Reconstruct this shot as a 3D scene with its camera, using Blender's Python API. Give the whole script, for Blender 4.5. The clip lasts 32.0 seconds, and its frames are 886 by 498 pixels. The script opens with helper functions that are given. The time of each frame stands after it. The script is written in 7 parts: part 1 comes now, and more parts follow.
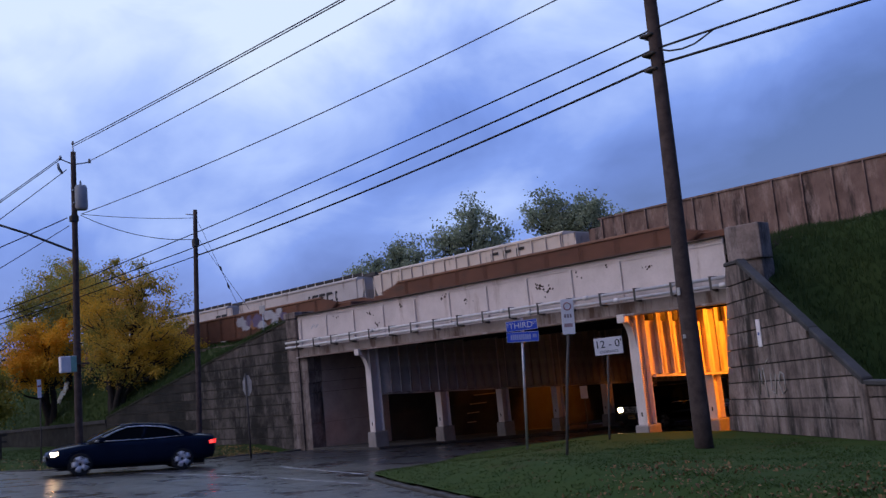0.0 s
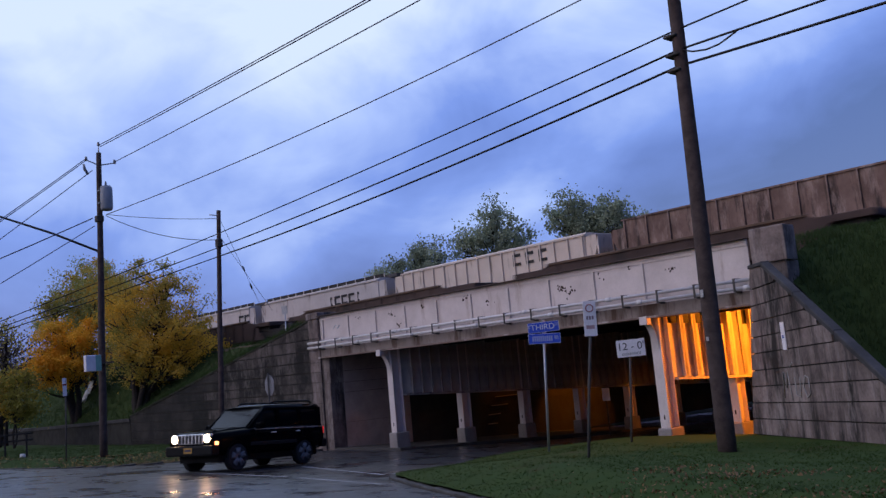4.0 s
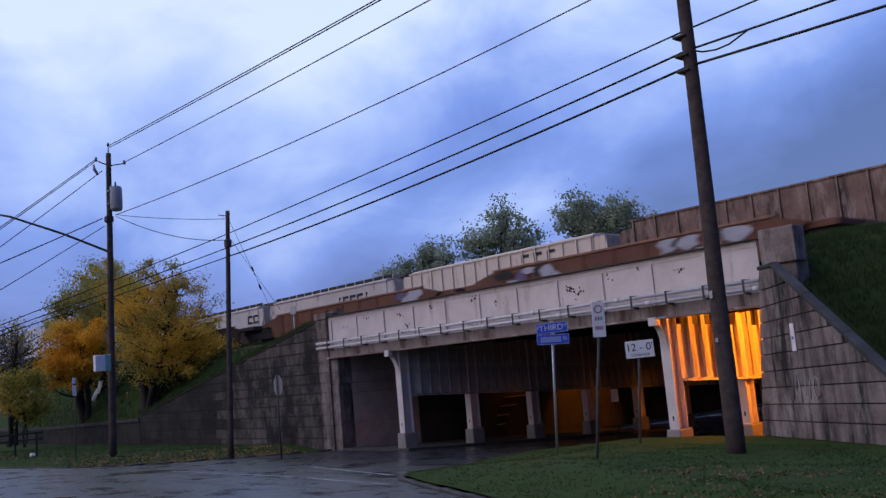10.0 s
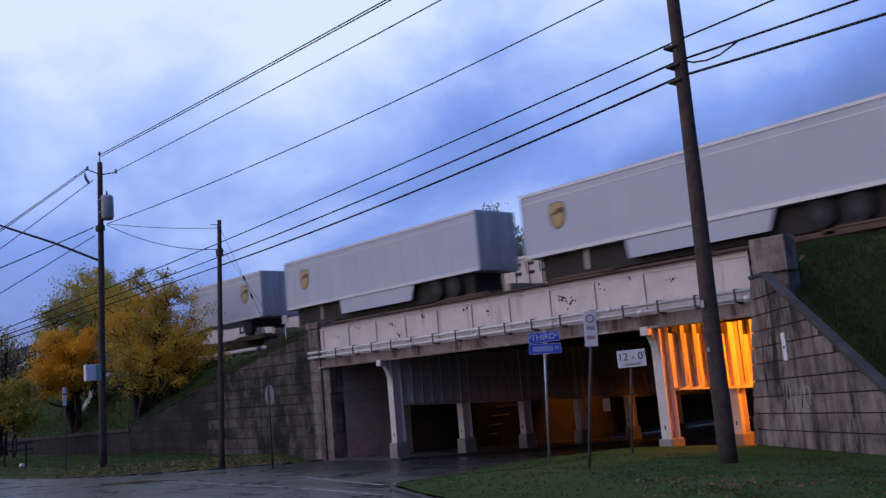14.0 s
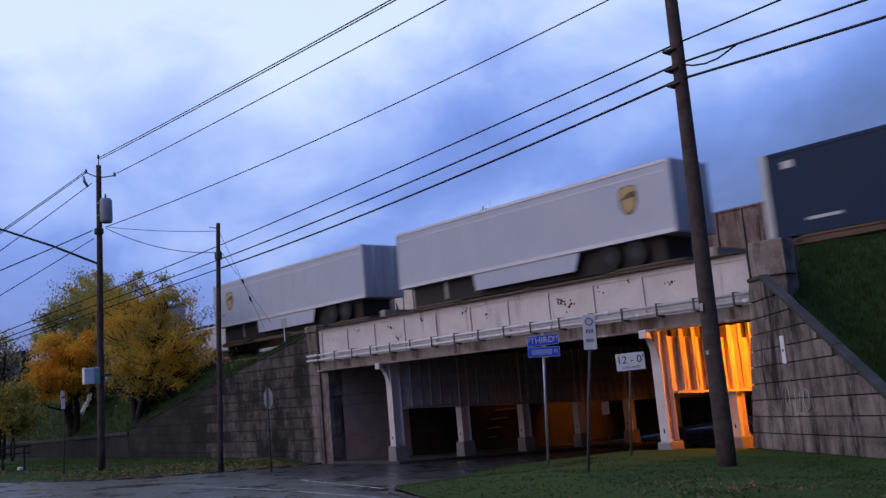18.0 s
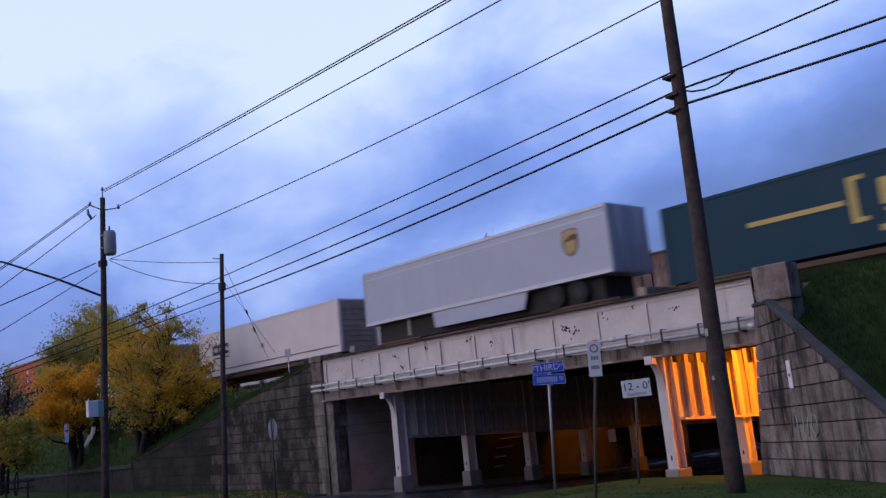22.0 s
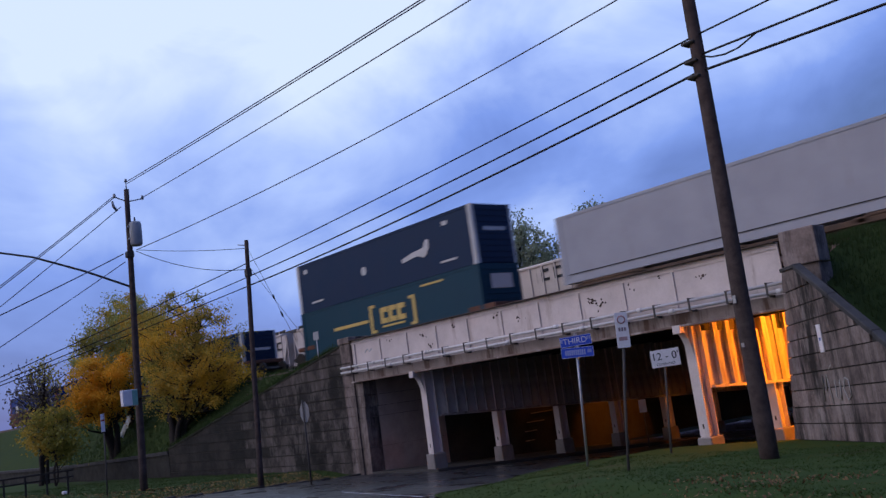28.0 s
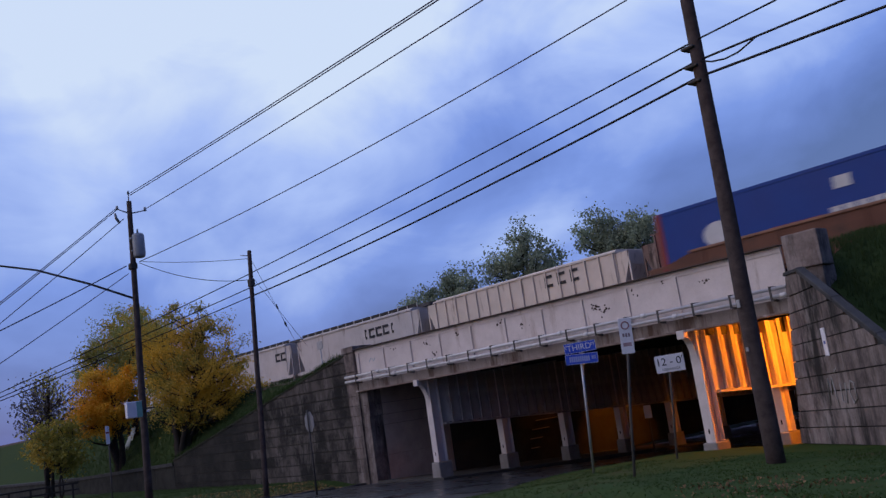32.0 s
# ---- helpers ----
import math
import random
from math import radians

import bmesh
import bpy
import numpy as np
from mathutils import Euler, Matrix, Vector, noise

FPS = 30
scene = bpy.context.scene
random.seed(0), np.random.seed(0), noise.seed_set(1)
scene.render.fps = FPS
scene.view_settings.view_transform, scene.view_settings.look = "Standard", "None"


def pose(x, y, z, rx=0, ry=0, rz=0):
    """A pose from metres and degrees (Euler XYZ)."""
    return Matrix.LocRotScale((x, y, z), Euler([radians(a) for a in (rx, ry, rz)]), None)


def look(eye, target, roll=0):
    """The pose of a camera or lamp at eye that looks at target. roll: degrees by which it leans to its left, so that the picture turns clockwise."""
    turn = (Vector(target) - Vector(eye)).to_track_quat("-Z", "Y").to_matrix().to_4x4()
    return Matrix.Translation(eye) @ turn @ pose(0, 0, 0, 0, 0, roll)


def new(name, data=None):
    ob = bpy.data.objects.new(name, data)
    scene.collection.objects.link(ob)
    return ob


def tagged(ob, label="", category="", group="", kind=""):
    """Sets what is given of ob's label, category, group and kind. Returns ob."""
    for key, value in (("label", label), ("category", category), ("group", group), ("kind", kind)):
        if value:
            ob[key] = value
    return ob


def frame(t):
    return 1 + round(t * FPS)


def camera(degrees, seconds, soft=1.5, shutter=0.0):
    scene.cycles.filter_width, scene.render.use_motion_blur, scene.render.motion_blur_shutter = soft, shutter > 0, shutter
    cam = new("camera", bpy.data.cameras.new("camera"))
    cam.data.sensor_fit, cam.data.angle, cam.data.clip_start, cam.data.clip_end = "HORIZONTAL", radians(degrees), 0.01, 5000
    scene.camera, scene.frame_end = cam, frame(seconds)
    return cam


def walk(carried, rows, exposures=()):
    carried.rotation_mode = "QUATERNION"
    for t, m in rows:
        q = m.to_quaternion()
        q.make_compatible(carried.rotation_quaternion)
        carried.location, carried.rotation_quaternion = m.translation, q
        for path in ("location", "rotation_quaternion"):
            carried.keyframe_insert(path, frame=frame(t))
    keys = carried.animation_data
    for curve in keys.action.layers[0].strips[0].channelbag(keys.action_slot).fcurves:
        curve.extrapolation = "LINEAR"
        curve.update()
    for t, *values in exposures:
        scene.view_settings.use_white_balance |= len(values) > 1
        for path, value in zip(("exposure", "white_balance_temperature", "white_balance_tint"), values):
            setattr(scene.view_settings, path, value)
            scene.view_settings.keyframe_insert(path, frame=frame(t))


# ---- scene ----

cam = camera(51.93, 32.0, 1.4, 0.4)
walk(cam, [
    (0.0, pose(0, 0, 1.5, 97.396, 5.505, 46.854)),
    (0.5, pose(0, 0, 1.5, 97.421, 5.532, 46.268)),
    (1.0, pose(0, 0, 1.5, 97.428, 5.589, 46.022)),
    (1.5, pose(0, 0, 1.5, 97.367, 5.525, 46.33)),
    (2.0, pose(0, 0, 1.5, 97.393, 5.465, 46.875)),
    (2.5, pose(0, 0, 1.5, 97.407, 5.34, 47.327)),
    (3.0, pose(0, 0, 1.5, 97.491, 5.308, 47.726)),
    (3.5, pose(0, 0, 1.5, 97.571, 5.226, 48.023)),
    (5.5, pose(0, 0, 1.5, 97.528, 5.017, 48.54)),
    (6.0, pose(0, 0, 1.5, 97.549, 5.01, 48.743)),
    (6.5, pose(0, 0, 1.5, 97.6, 5.034, 48.87)),
    (7.0, pose(0, 0, 1.5, 97.64, 5.073, 48.991)),
    (7.5, pose(0, 0, 1.5, 97.631, 5.092, 49.019)),
    (8.0, pose(0, 0, 1.5, 97.584, 5.071, 49.01)),
    (8.5, pose(0, 0, 1.5, 97.534, 5.067, 48.96)),
    (9.0, pose(0, 0, 1.5, 97.559, 5.03, 48.896)),
    (9.5, pose(0, 0, 1.5, 97.619, 5.005, 48.81)),
    (10.0, pose(0, 0, 1.5, 97.674, 5.01, 48.72)),
    (10.5, pose(0, 0, 1.5, 97.718, 5.018, 48.674)),
    (11.0, pose(0, 0, 1.5, 97.798, 4.974, 48.587)),
    (11.5, pose(0, 0, 1.5, 97.882, 4.998, 48.527)),
    (12.0, pose(0, 0, 1.5, 97.958, 5.015, 48.431)),
    (12.5, pose(0, 0, 1.5, 98.058, 4.994, 48.366)),
    (13.0, pose(0, 0, 1.5, 98.139, 4.963, 48.263)),
    (13.5, pose(0, 0, 1.5, 98.19, 4.983, 48.24)),
    (14.0, pose(0, 0, 1.5, 98.219, 5.037, 48.221)),
    (14.5, pose(0, 0, 1.5, 98.205, 5.024, 48.254)),
    (16.5, pose(0, 0, 1.5, 98.291, 5.09, 48.218)),
    (17.0, pose(0, 0, 1.5, 98.327, 5.081, 48.171)),
    (17.5, pose(0, 0, 1.5, 98.372, 5.04, 48.166)),
    (18.0, pose(0, 0, 1.5, 98.408, 5.047, 48.149)),
    (18.5, pose(0, 0, 1.5, 98.432, 5.118, 48.123)),
    (19.0, pose(0, 0, 1.5, 98.455, 5.097, 48.076)),
    (19.5, pose(0, 0, 1.5, 98.466, 5.034, 48.037)),
    (20.0, pose(0, 0, 1.5, 98.494, 5.011, 48.019)),
    (20.5, pose(0, 0, 1.5, 98.574, 5.01, 48.057)),
    (21.0, pose(0, 0, 1.5, 98.727, 5.071, 48.113)),
    (21.5, pose(0, 0, 1.5, 99.307, 5.185, 48.264)),
    (22.0, pose(0, 0, 1.5, 100.213, 5.687, 48.472)),
    (22.5, pose(0, 0, 1.5, 100.817, 5.765, 48.644)),
    (23.0, pose(0, 0, 1.5, 100.872, 6.326, 48.957)),
    (23.5, pose(0, 0, 1.5, 100.46, 7.325, 49.481)),
    (24.0, pose(0, 0, 1.5, 100.041, 7.889, 49.962)),
    (24.5, pose(0, 0, 1.5, 99.652, 7.863, 50.223)),
    (25.0, pose(0, 0, 1.5, 99.368, 7.753, 50.329)),
    (25.5, pose(0, 0, 1.5, 99.158, 7.698, 50.285)),
    (27.5, pose(0, 0, 1.5, 98.959, 7.735, 50.186)),
    (28.0, pose(0, 0, 1.5, 99.035, 7.722, 50.33)),
    (28.5, pose(0, 0, 1.5, 99.114, 7.734, 50.436)),
    (29.0, pose(0, 0, 1.5, 99.224, 7.739, 50.536)),
    (29.5, pose(0, 0, 1.5, 99.276, 7.719, 50.539)),
    (30.0, pose(0, 0, 1.5, 99.283, 7.716, 50.541)),
    (30.5, pose(0, 0, 1.5, 99.335, 7.842, 50.571)),
    (31.0, pose(0, 0, 1.5, 99.366, 8.347, 50.689)),
    (31.5, pose(0, 0, 1.5, 99.422, 8.452, 50.795)),
    (32.0, pose(0, 0, 1.5, 99.574, 8.4, 50.619)),
], exposures=[(0.0, 0.0), (8.3, 0.0), (8.9, -0.2), (9.2, -0.16), (9.8, 0.0), (22.2, 0.0), (23.0, -0.32), (24.0, -0.3), (25.0, -0.02), (30.0, 0.0), (31.0, -0.14), (32.0, -0.17)])

# ---- sky and sun: overcast dusk, brighter towards the west ----
world = bpy.data.worlds.new("dusk")
scene.world = world
world.use_nodes = True
wt = world.node_tree
wt.nodes.clear()


def wn(kind, **kw):
    n = wt.nodes.new(kind)
    for k, v in kw.items():
        n.inputs[k].default_value = v
    return n


w_co = wn("ShaderNodeTexCoord")
w_sky = wn("ShaderNodeTexSky")
w_sky.sky_type, w_sky.sun_disc = "NISHITA", False
w_sky.sun_elevation, w_sky.sun_rotation = radians(4), radians(-155)
w_bg0 = wn("ShaderNodeBackground", Strength=0.05)
wt.links.new(w_sky.outputs[0], w_bg0.inputs[0])
# cloud banks: large soft masses with finer billows
w_map = wn("ShaderNodeMapping")
w_map.inputs["Scale"].default_value = (1.0, 1.0, 1.7)
w_map.inputs["Location"].default_value = (0.35, 0.1, 0.2)
wt.links.new(w_co.outputs["Generated"], w_map.inputs[0])
w_n1 = wn("ShaderNodeTexNoise", Scale=2.2, Detail=5.0, Roughness=0.5, Distortion=0.35)
w_n2 = wn("ShaderNodeTexNoise", Scale=5.2, Detail=6.0, Roughness=0.55, Distortion=0.5)
wt.links.new(w_map.outputs[0], w_n1.inputs["Vector"])
wt.links.new(w_map.outputs[0], w_n2.inputs["Vector"])
# brightness rises towards the afterglow high in the west, darker all round and near the horizon
w_dot = wn("ShaderNodeVectorMath")
w_dot.operation = "DOT_PRODUCT"
w_dot.inputs[1].default_value = (-0.82, 0.2, 0.54)
wt.links.new(w_co.outputs["Generated"], w_dot.inputs[0])
w_sep = wn("ShaderNodeSeparateXYZ")
wt.links.new(w_co.outputs["Generated"], w_sep.inputs[0])


def wm(op, a, b, c=0.0):
    n = wn("ShaderNodeMath")
    n.operation = op
    for k, v in enumerate((a, b, c)):
        if isinstance(v, float):
            n.inputs[k].default_value = v
        else:
            wt.links.new(v, n.inputs[k])
    return n.outputs[0]


w_el = wm("MINIMUM", w_sep.outputs[2], 0.42)
w_a = wm("MULTIPLY_ADD", w_dot.outputs["Value"], 1.45, -2.42)
w_a = wm("MULTIPLY_ADD", w_el, 2.5, w_a)
w_a = wm("MULTIPLY_ADD", w_n1.outputs[0], 1.65, w_a)
w_s = wm("MINIMUM", w_sep.outputs[1], 0.0)
w_a = wm("MULTIPLY_ADD", w_s, 0.6, w_a)
# thinner places among the clouds
for gap, power, amount in (((-0.74, 0.61, 0.28), 55.0, 0.11), ((-0.90, 0.42, 0.10), 40.0, 0.05)):
    w_g = wn("ShaderNodeVectorMath")
    w_g.operation = "DOT_PRODUCT"
    w_g.inputs[1].default_value = Vector(gap).normalized()
    wt.links.new(w_co.outputs["Generated"], w_g.inputs[0])
    w_a = wm("MULTIPLY_ADD", wm("POWER", wm("MAXIMUM", w_g.outputs["Value"], 0.0), power), amount, w_a)
w_c = wm("MULTIPLY_ADD", w_n2.outputs[0], 0.66, w_a)
w_c = wm("MULTIPLY_ADD", w_c, 0.90, -0.012)
w_ramp = wn("ShaderNodeValToRGB")
el = w_ramp.color_ramp.elements
el[0].position, el[0].color = 0.05, (0.048, 0.10, 0.37, 1)
el[1].position, el[1].color = 1.0, (0.66, 0.775, 1.0, 1)
for p, c in ((0.28, (0.092, 0.168, 0.56, 1)), (0.5, (0.165, 0.275, 0.775, 1)), (0.75, (0.39, 0.52, 0.965, 1))):
    e = el.new(p)
    e.color = c
wt.links.new(w_c, w_ramp.inputs[0])
w_bg1 = wn("ShaderNodeBackground", Strength=1.0)
wt.links.new(w_ramp.outputs[0], w_bg1.inputs[0])
w_add = wn("ShaderNodeAddShader")
wt.links.new(w_bg0.outputs[0], w_add.inputs[0])
wt.links.new(w_bg1.outputs[0], w_add.inputs[1])
w_out = wn("ShaderNodeOutputWorld")
wt.links.new(w_add.outputs[0], w_out.inputs[0])

sun_data = bpy.data.lights.new("sun", "SUN")
sun_data.energy, sun_data.angle, sun_data.color = 1.2, radians(65), (0.98, 0.92, 0.96)
sun = new("sun", sun_data)
sun.matrix_world = look((-60, -90, 95), (-20, 20, 0))

# ---- plan: X runs along the railway, Y away from the viewer, the eye stands 1.5 m over the street ----
YF = 22.0            # face of the bridge
SKEW = radians(6)   # the road passes under it at this angle
UX, UY = math.sin(SKEW), math.cos(SKEW)
RAIL = 4.15          # top of rail
XL0, XL1, XR1, XR0 = -31.7, -28.0, -15.6, -12.4   # abutment, columns, columns, abutment at the face


def zg(y):
    """Height of the street, which falls towards the underpass."""
    tab = ((-50, 0.0), (2.0, 0.0), (3.5, -0.08), (5, -0.23), (6.7, -0.37), (8, -0.46), (11, -0.64), (14.7, -0.92), (18, -1.12), (20.5, -1.27), (23.7, -1.46), (26.7, -1.66), (30, -1.87), (34, -2.06), (38, -2.16), (44, -2.2))
    for (a, p), (b, q) in zip(tab, tab[1:]):
        if y <= b:
            return p + (q - p) * max(0.0, (y - a) / (b - a))
    return -2.2


# ---- materials ----
MATS = {}


def mat(name, c1, c2=None, scale=3.0, rough=0.8, metal=0.0, bump=0.15, fine=40.0, stain=None, stain_scale=0.8, stain_at=0.55, streak=False, vary=0.0, spec=0.3, wet=0.0, pale=None):
    """A surface: two tones mixed at a coarse and a fine scale, stains or streaks of a third, relief."""
    if name in MATS:
        return MATS[name]
    m = bpy.data.materials.new(name)
    m.use_nodes = True
    nt = m.node_tree
    b = nt.nodes["Principled BSDF"]
    L = nt.links.new
    c2 = c2 or tuple(x * 0.7 for x in c1)
    co = nt.nodes.new("ShaderNodeTexCoord")
    n1 = nt.nodes.new("ShaderNodeTexNoise")
    n1.inputs["Scale"].default_value, n1.inputs["Detail"].default_value, n1.inputs["Roughness"].default_value = scale, 5.0, 0.62
    n2 = nt.nodes.new("ShaderNodeTexNoise")
    n2.inputs["Scale"].default_value, n2.inputs["Detail"].default_value = fine, 3.0
    L(co.outputs["Object"], n1.inputs["Vector"])
    L(co.outputs["Object"], n2.inputs["Vector"])
    sm = nt.nodes.new("ShaderNodeMath")
    sm.operation = "MULTIPLY_ADD"
    sm.inputs[1].default_value = 0.35
    L(n2.outputs[0], sm.inputs[0])
    L(n1.outputs[0], sm.inputs[2])
    mr = nt.nodes.new("ShaderNodeMapRange")
    mr.inputs["From Min"].default_value, mr.inputs["From Max"].default_value = 0.42, 0.92
    L(sm.outputs[0], mr.inputs["Value"])
    mix = nt.nodes.new("ShaderNodeMix")
    mix.data_type = "RGBA"
    mix.inputs[6].default_value, mix.inputs[7].default_value = (*c1, 1), (*c2, 1)
    L(mr.outputs[0], mix.inputs[0])
    col = mix.outputs[2]
    if stain:
        mp = nt.nodes.new("ShaderNodeMapping")
        mp.inputs["Scale"].default_value = (1, 1, 0.16) if streak else (1, 1, 1)
        L(co.outputs["Object"], mp.inputs[0])
        n3 = nt.nodes.new("ShaderNodeTexNoise")
        n3.inputs["Scale"].default_value, n3.inputs["Detail"].default_value, n3.inputs["Roughness"].default_value = stain_scale, 7.0, 0.68
        L(mp.outputs[0], n3.inputs["Vector"])
        r3 = nt.nodes.new("ShaderNodeMapRange")
        r3.inputs["From Min"].default_value, r3.inputs["From Max"].default_value = stain_at, stain_at + 0.13
        L(n3.outputs[0], r3.inputs["Value"])
        mx = nt.nodes.new("ShaderNodeMix")
        mx.data_type = "RGBA"
        mx.inputs[7].default_value = (*stain, 1)
        L(r3.outputs[0], mx.inputs[0])
        L(col, mx.inputs[6])
        col = mx.outputs[2]
    if pale:
        # runs of pale lime and scoured patches
        mq = nt.nodes.new("ShaderNodeMapping")
        mq.inputs["Scale"].default_value, mq.inputs["Location"].default_value = (1, 1, 0.3), (4, 2, 7)
        L(co.outputs["Object"], mq.inputs[0])
        n4 = nt.nodes.new("ShaderNodeTexNoise")
        n4.inputs["Scale"].default_value, n4.inputs["Detail"].default_value, n4.inputs["Roughness"].default_value = 1.7, 8.0, 0.75
        L(mq.outputs[0], n4.inputs["Vector"])
        r4 = nt.nodes.new("ShaderNodeMapRange")
        r4.inputs["From Min"].default_value, r4.inputs["From Max"].default_value, r4.inputs["To Max"].default_value = 0.50, 0.70, 0.8
        L(n4.outputs[0], r4.inputs["Value"])
        mz = nt.nodes.new("ShaderNodeMix")
        mz.data_type = "RGBA"
        mz.inputs[7].default_value = (*pale, 1)
        L(r4.outputs[0], mz.inputs[0])
        L(col, mz.inputs[6])
        col = mz.outputs[2]
    if vary:
        oi = nt.nodes.new("ShaderNodeObjectInfo")
        hs = nt.nodes.new("ShaderNodeHueSaturation")
        vr = nt.nodes.new("ShaderNodeMapRange")
        vr.inputs["To Min"].default_value, vr.inputs["To Max"].default_value = 1 - vary, 1 + vary
        L(oi.outputs["Random"], vr.inputs["Value"])
        L(vr.outputs[0], hs.inputs["Value"])
        L(col, hs.inputs["Color"])
        col = hs.outputs[0]
    L(col, b.inputs["Base Color"])
    b.inputs["Metallic"].default_value = metal
    b.inputs["Specular IOR Level"].default_value = spec
    rr = nt.nodes.new("ShaderNodeMapRange")
    rr.inputs["To Min"].default_value, rr.inputs["To Max"].default_value = max(0.03, rough - 0.12 - wet), min(1, rough + 0.1)
    L(n1.outputs[0], rr.inputs["Value"])
    rr.inputs["From Min"].default_value, rr.inputs["From Max"].default_value = 0.3, 0.7
    L(rr.outputs[0], b.inputs["Roughness"])
    if bump:
        bp = nt.nodes.new("ShaderNodeBump")
        bp.inputs["Strength"].default_value, bp.inputs["Distance"].default_value = bump, 0.02
        L(sm.outputs[0], bp.inputs["Height"])
        L(bp.outputs[0], b.inputs["Normal"])
    MATS[name] = m
    return m


def glow(name, c, s):
    m = bpy.data.materials.new(name)
    m.use_nodes = True
    b = m.node_tree.nodes["Principled BSDF"]
    b.inputs["Base Color"].default_value = (*c, 1)
    b.inputs["Emission Color"].default_value = (*c, 1)
    b.inputs["Emission Strength"].default_value = s
    return m


def leafmat(name, c1, c2):
    """Thin leaves: half of the light goes through."""
    m = mat(name, c1, c2, 1.2, 0.7, bump=0, fine=9)
    nt = m.node_tree
    b = nt.nodes["Principled BSDF"]
    tr = nt.nodes.new("ShaderNodeBsdfTranslucent")
    nt.links.new(b.inputs["Base Color"].links[0].from_socket, tr.inputs[0])
    mx = nt.nodes.new("ShaderNodeMixShader")
    mx.inputs[0].default_value = 0.45
    nt.links.new(b.outputs[0], mx.inputs[1])
    nt.links.new(tr.outputs[0], mx.inputs[2])
    nt.links.new(mx.outputs[0], nt.nodes["Material Output"].inputs[0])
    return m


GRASS = mat("grass", (0.026, 0.056, 0.010), (0.048, 0.068, 0.016), 2.4, 0.95, bump=0.22, fine=20, spec=0.08, stain=(0.060, 0.048, 0.020), stain_scale=0.5, stain_at=0.57)
ASPHALT = mat("wet_asphalt", (0.030, 0.029, 0.032), (0.050, 0.047, 0.048), 0.7, 0.42, bump=0.12, fine=60, stain=(0.03, 0.03, 0.033), stain_scale=0.35, stain_at=0.52, wet=0.16)
CONCRETE = mat("aged_concrete", (0.28, 0.215, 0.19), (0.10, 0.076, 0.067), 1.8, 0.9, bump=0.5, fine=14, stain=(0.03, 0.025, 0.022), stain_scale=1.1, stain_at=0.47, streak=True, vary=0.14, pale=(0.40, 0.335, 0.305))
# darker, more heavily stained copy of the concrete, for the left wing wall
DARK_CONCRETE = mat("dark_stained_concrete", (0.105, 0.085, 0.075), (0.045, 0.037, 0.033), 1.3, 0.9, bump=0.4, fine=18, stain=(0.016, 0.014, 0.012), stain_scale=0.6, stain_at=0.43, vary=0.12, pale=(0.19, 0.16, 0.145))
COPING = mat("coping_concrete", (0.075, 0.07, 0.07), (0.04, 0.038, 0.038), 1.5, 0.9, bump=0.4, fine=30)
PALE_CONCRETE = mat("pale_abutment_concrete", (0.52, 0.40, 0.34), (0.33, 0.25, 0.21), 1.4, 0.9, bump=0.3, fine=25, stain=(0.05, 0.038, 0.031), stain_scale=0.9, stain_at=0.58, streak=True, pale=(0.46, 0.37, 0.32))
STEEL = mat("white_painted_steel", (0.74, 0.645, 0.61), (0.60, 0.515, 0.48), 1.6, 0.55, bump=0.1, fine=20, stain=(0.44, 0.34, 0.29), stain_scale=1.8, stain_at=0.57, streak=True)
RUST = mat("chipped_rust", (0.07, 0.04, 0.028), (0.03, 0.02, 0.016), 6, 0.9, bump=0.3)
DARKSTEEL = mat("dull_dark_steel", (0.10, 0.09, 0.085), (0.05, 0.045, 0.04), 1.5, 0.85, bump=0.2)
POLEWOOD = mat("weathered_pole_wood", (0.10, 0.07, 0.062), (0.045, 0.033, 0.03), 5, 0.9, bump=0.6, fine=60, stain=(0.15, 0.12, 0.11), stain_scale=2.2, stain_at=0.66, streak=True)
GALV = mat("galvanised_steel", (0.42, 0.43, 0.45), (0.30, 0.31, 0.33), 6, 0.45, metal=0.7, bump=0.05)
SIGNWHITE = mat("sign_white", (0.86, 0.82, 0.84), (0.72, 0.68, 0.70), 5, 0.5, bump=0.02)
SIGNBLUE = mat("sign_blue", (0.04, 0.10, 0.62), (0.035, 0.085, 0.54), 5, 0.45, bump=0.02)
BLACK = mat("black_paint", (0.012, 0.012, 0.014), (0.02, 0.02, 0.022), 5, 0.5, bump=0.02)
CABLE = mat("black_cable", (0.012, 0.012, 0.016), None, 5, 0.6, bump=0)
WIRE = mat("grey_wire", (0.085, 0.08, 0.14), None, 5, 0.5, bump=0)

# ---- mesh helpers ----


def box(bm, x0, x1, y0, y1, z0, z1):
    vs = [bm.verts.new(p) for p in ((x0, y0, z0), (x1, y0, z0), (x1, y1, z0), (x0, y1, z0), (x0, y0, z1), (x1, y0, z1), (x1, y1, z1), (x0, y1, z1))]
    for f in ((3, 2, 1, 0), (4, 5, 6, 7), (0, 1, 5, 4), (1, 2, 6, 5), (2, 3, 7, 6), (3, 0, 4, 7)):
        bm.faces.new([vs[i] for i in f])
    return bm


def bevel(bm, w, seg=1):
    bmesh.ops.bevel(bm, geom=list(bm.edges), offset=w, segments=seg, affect="EDGES", profile=0.6, clamp_overlap=True)
    return bm


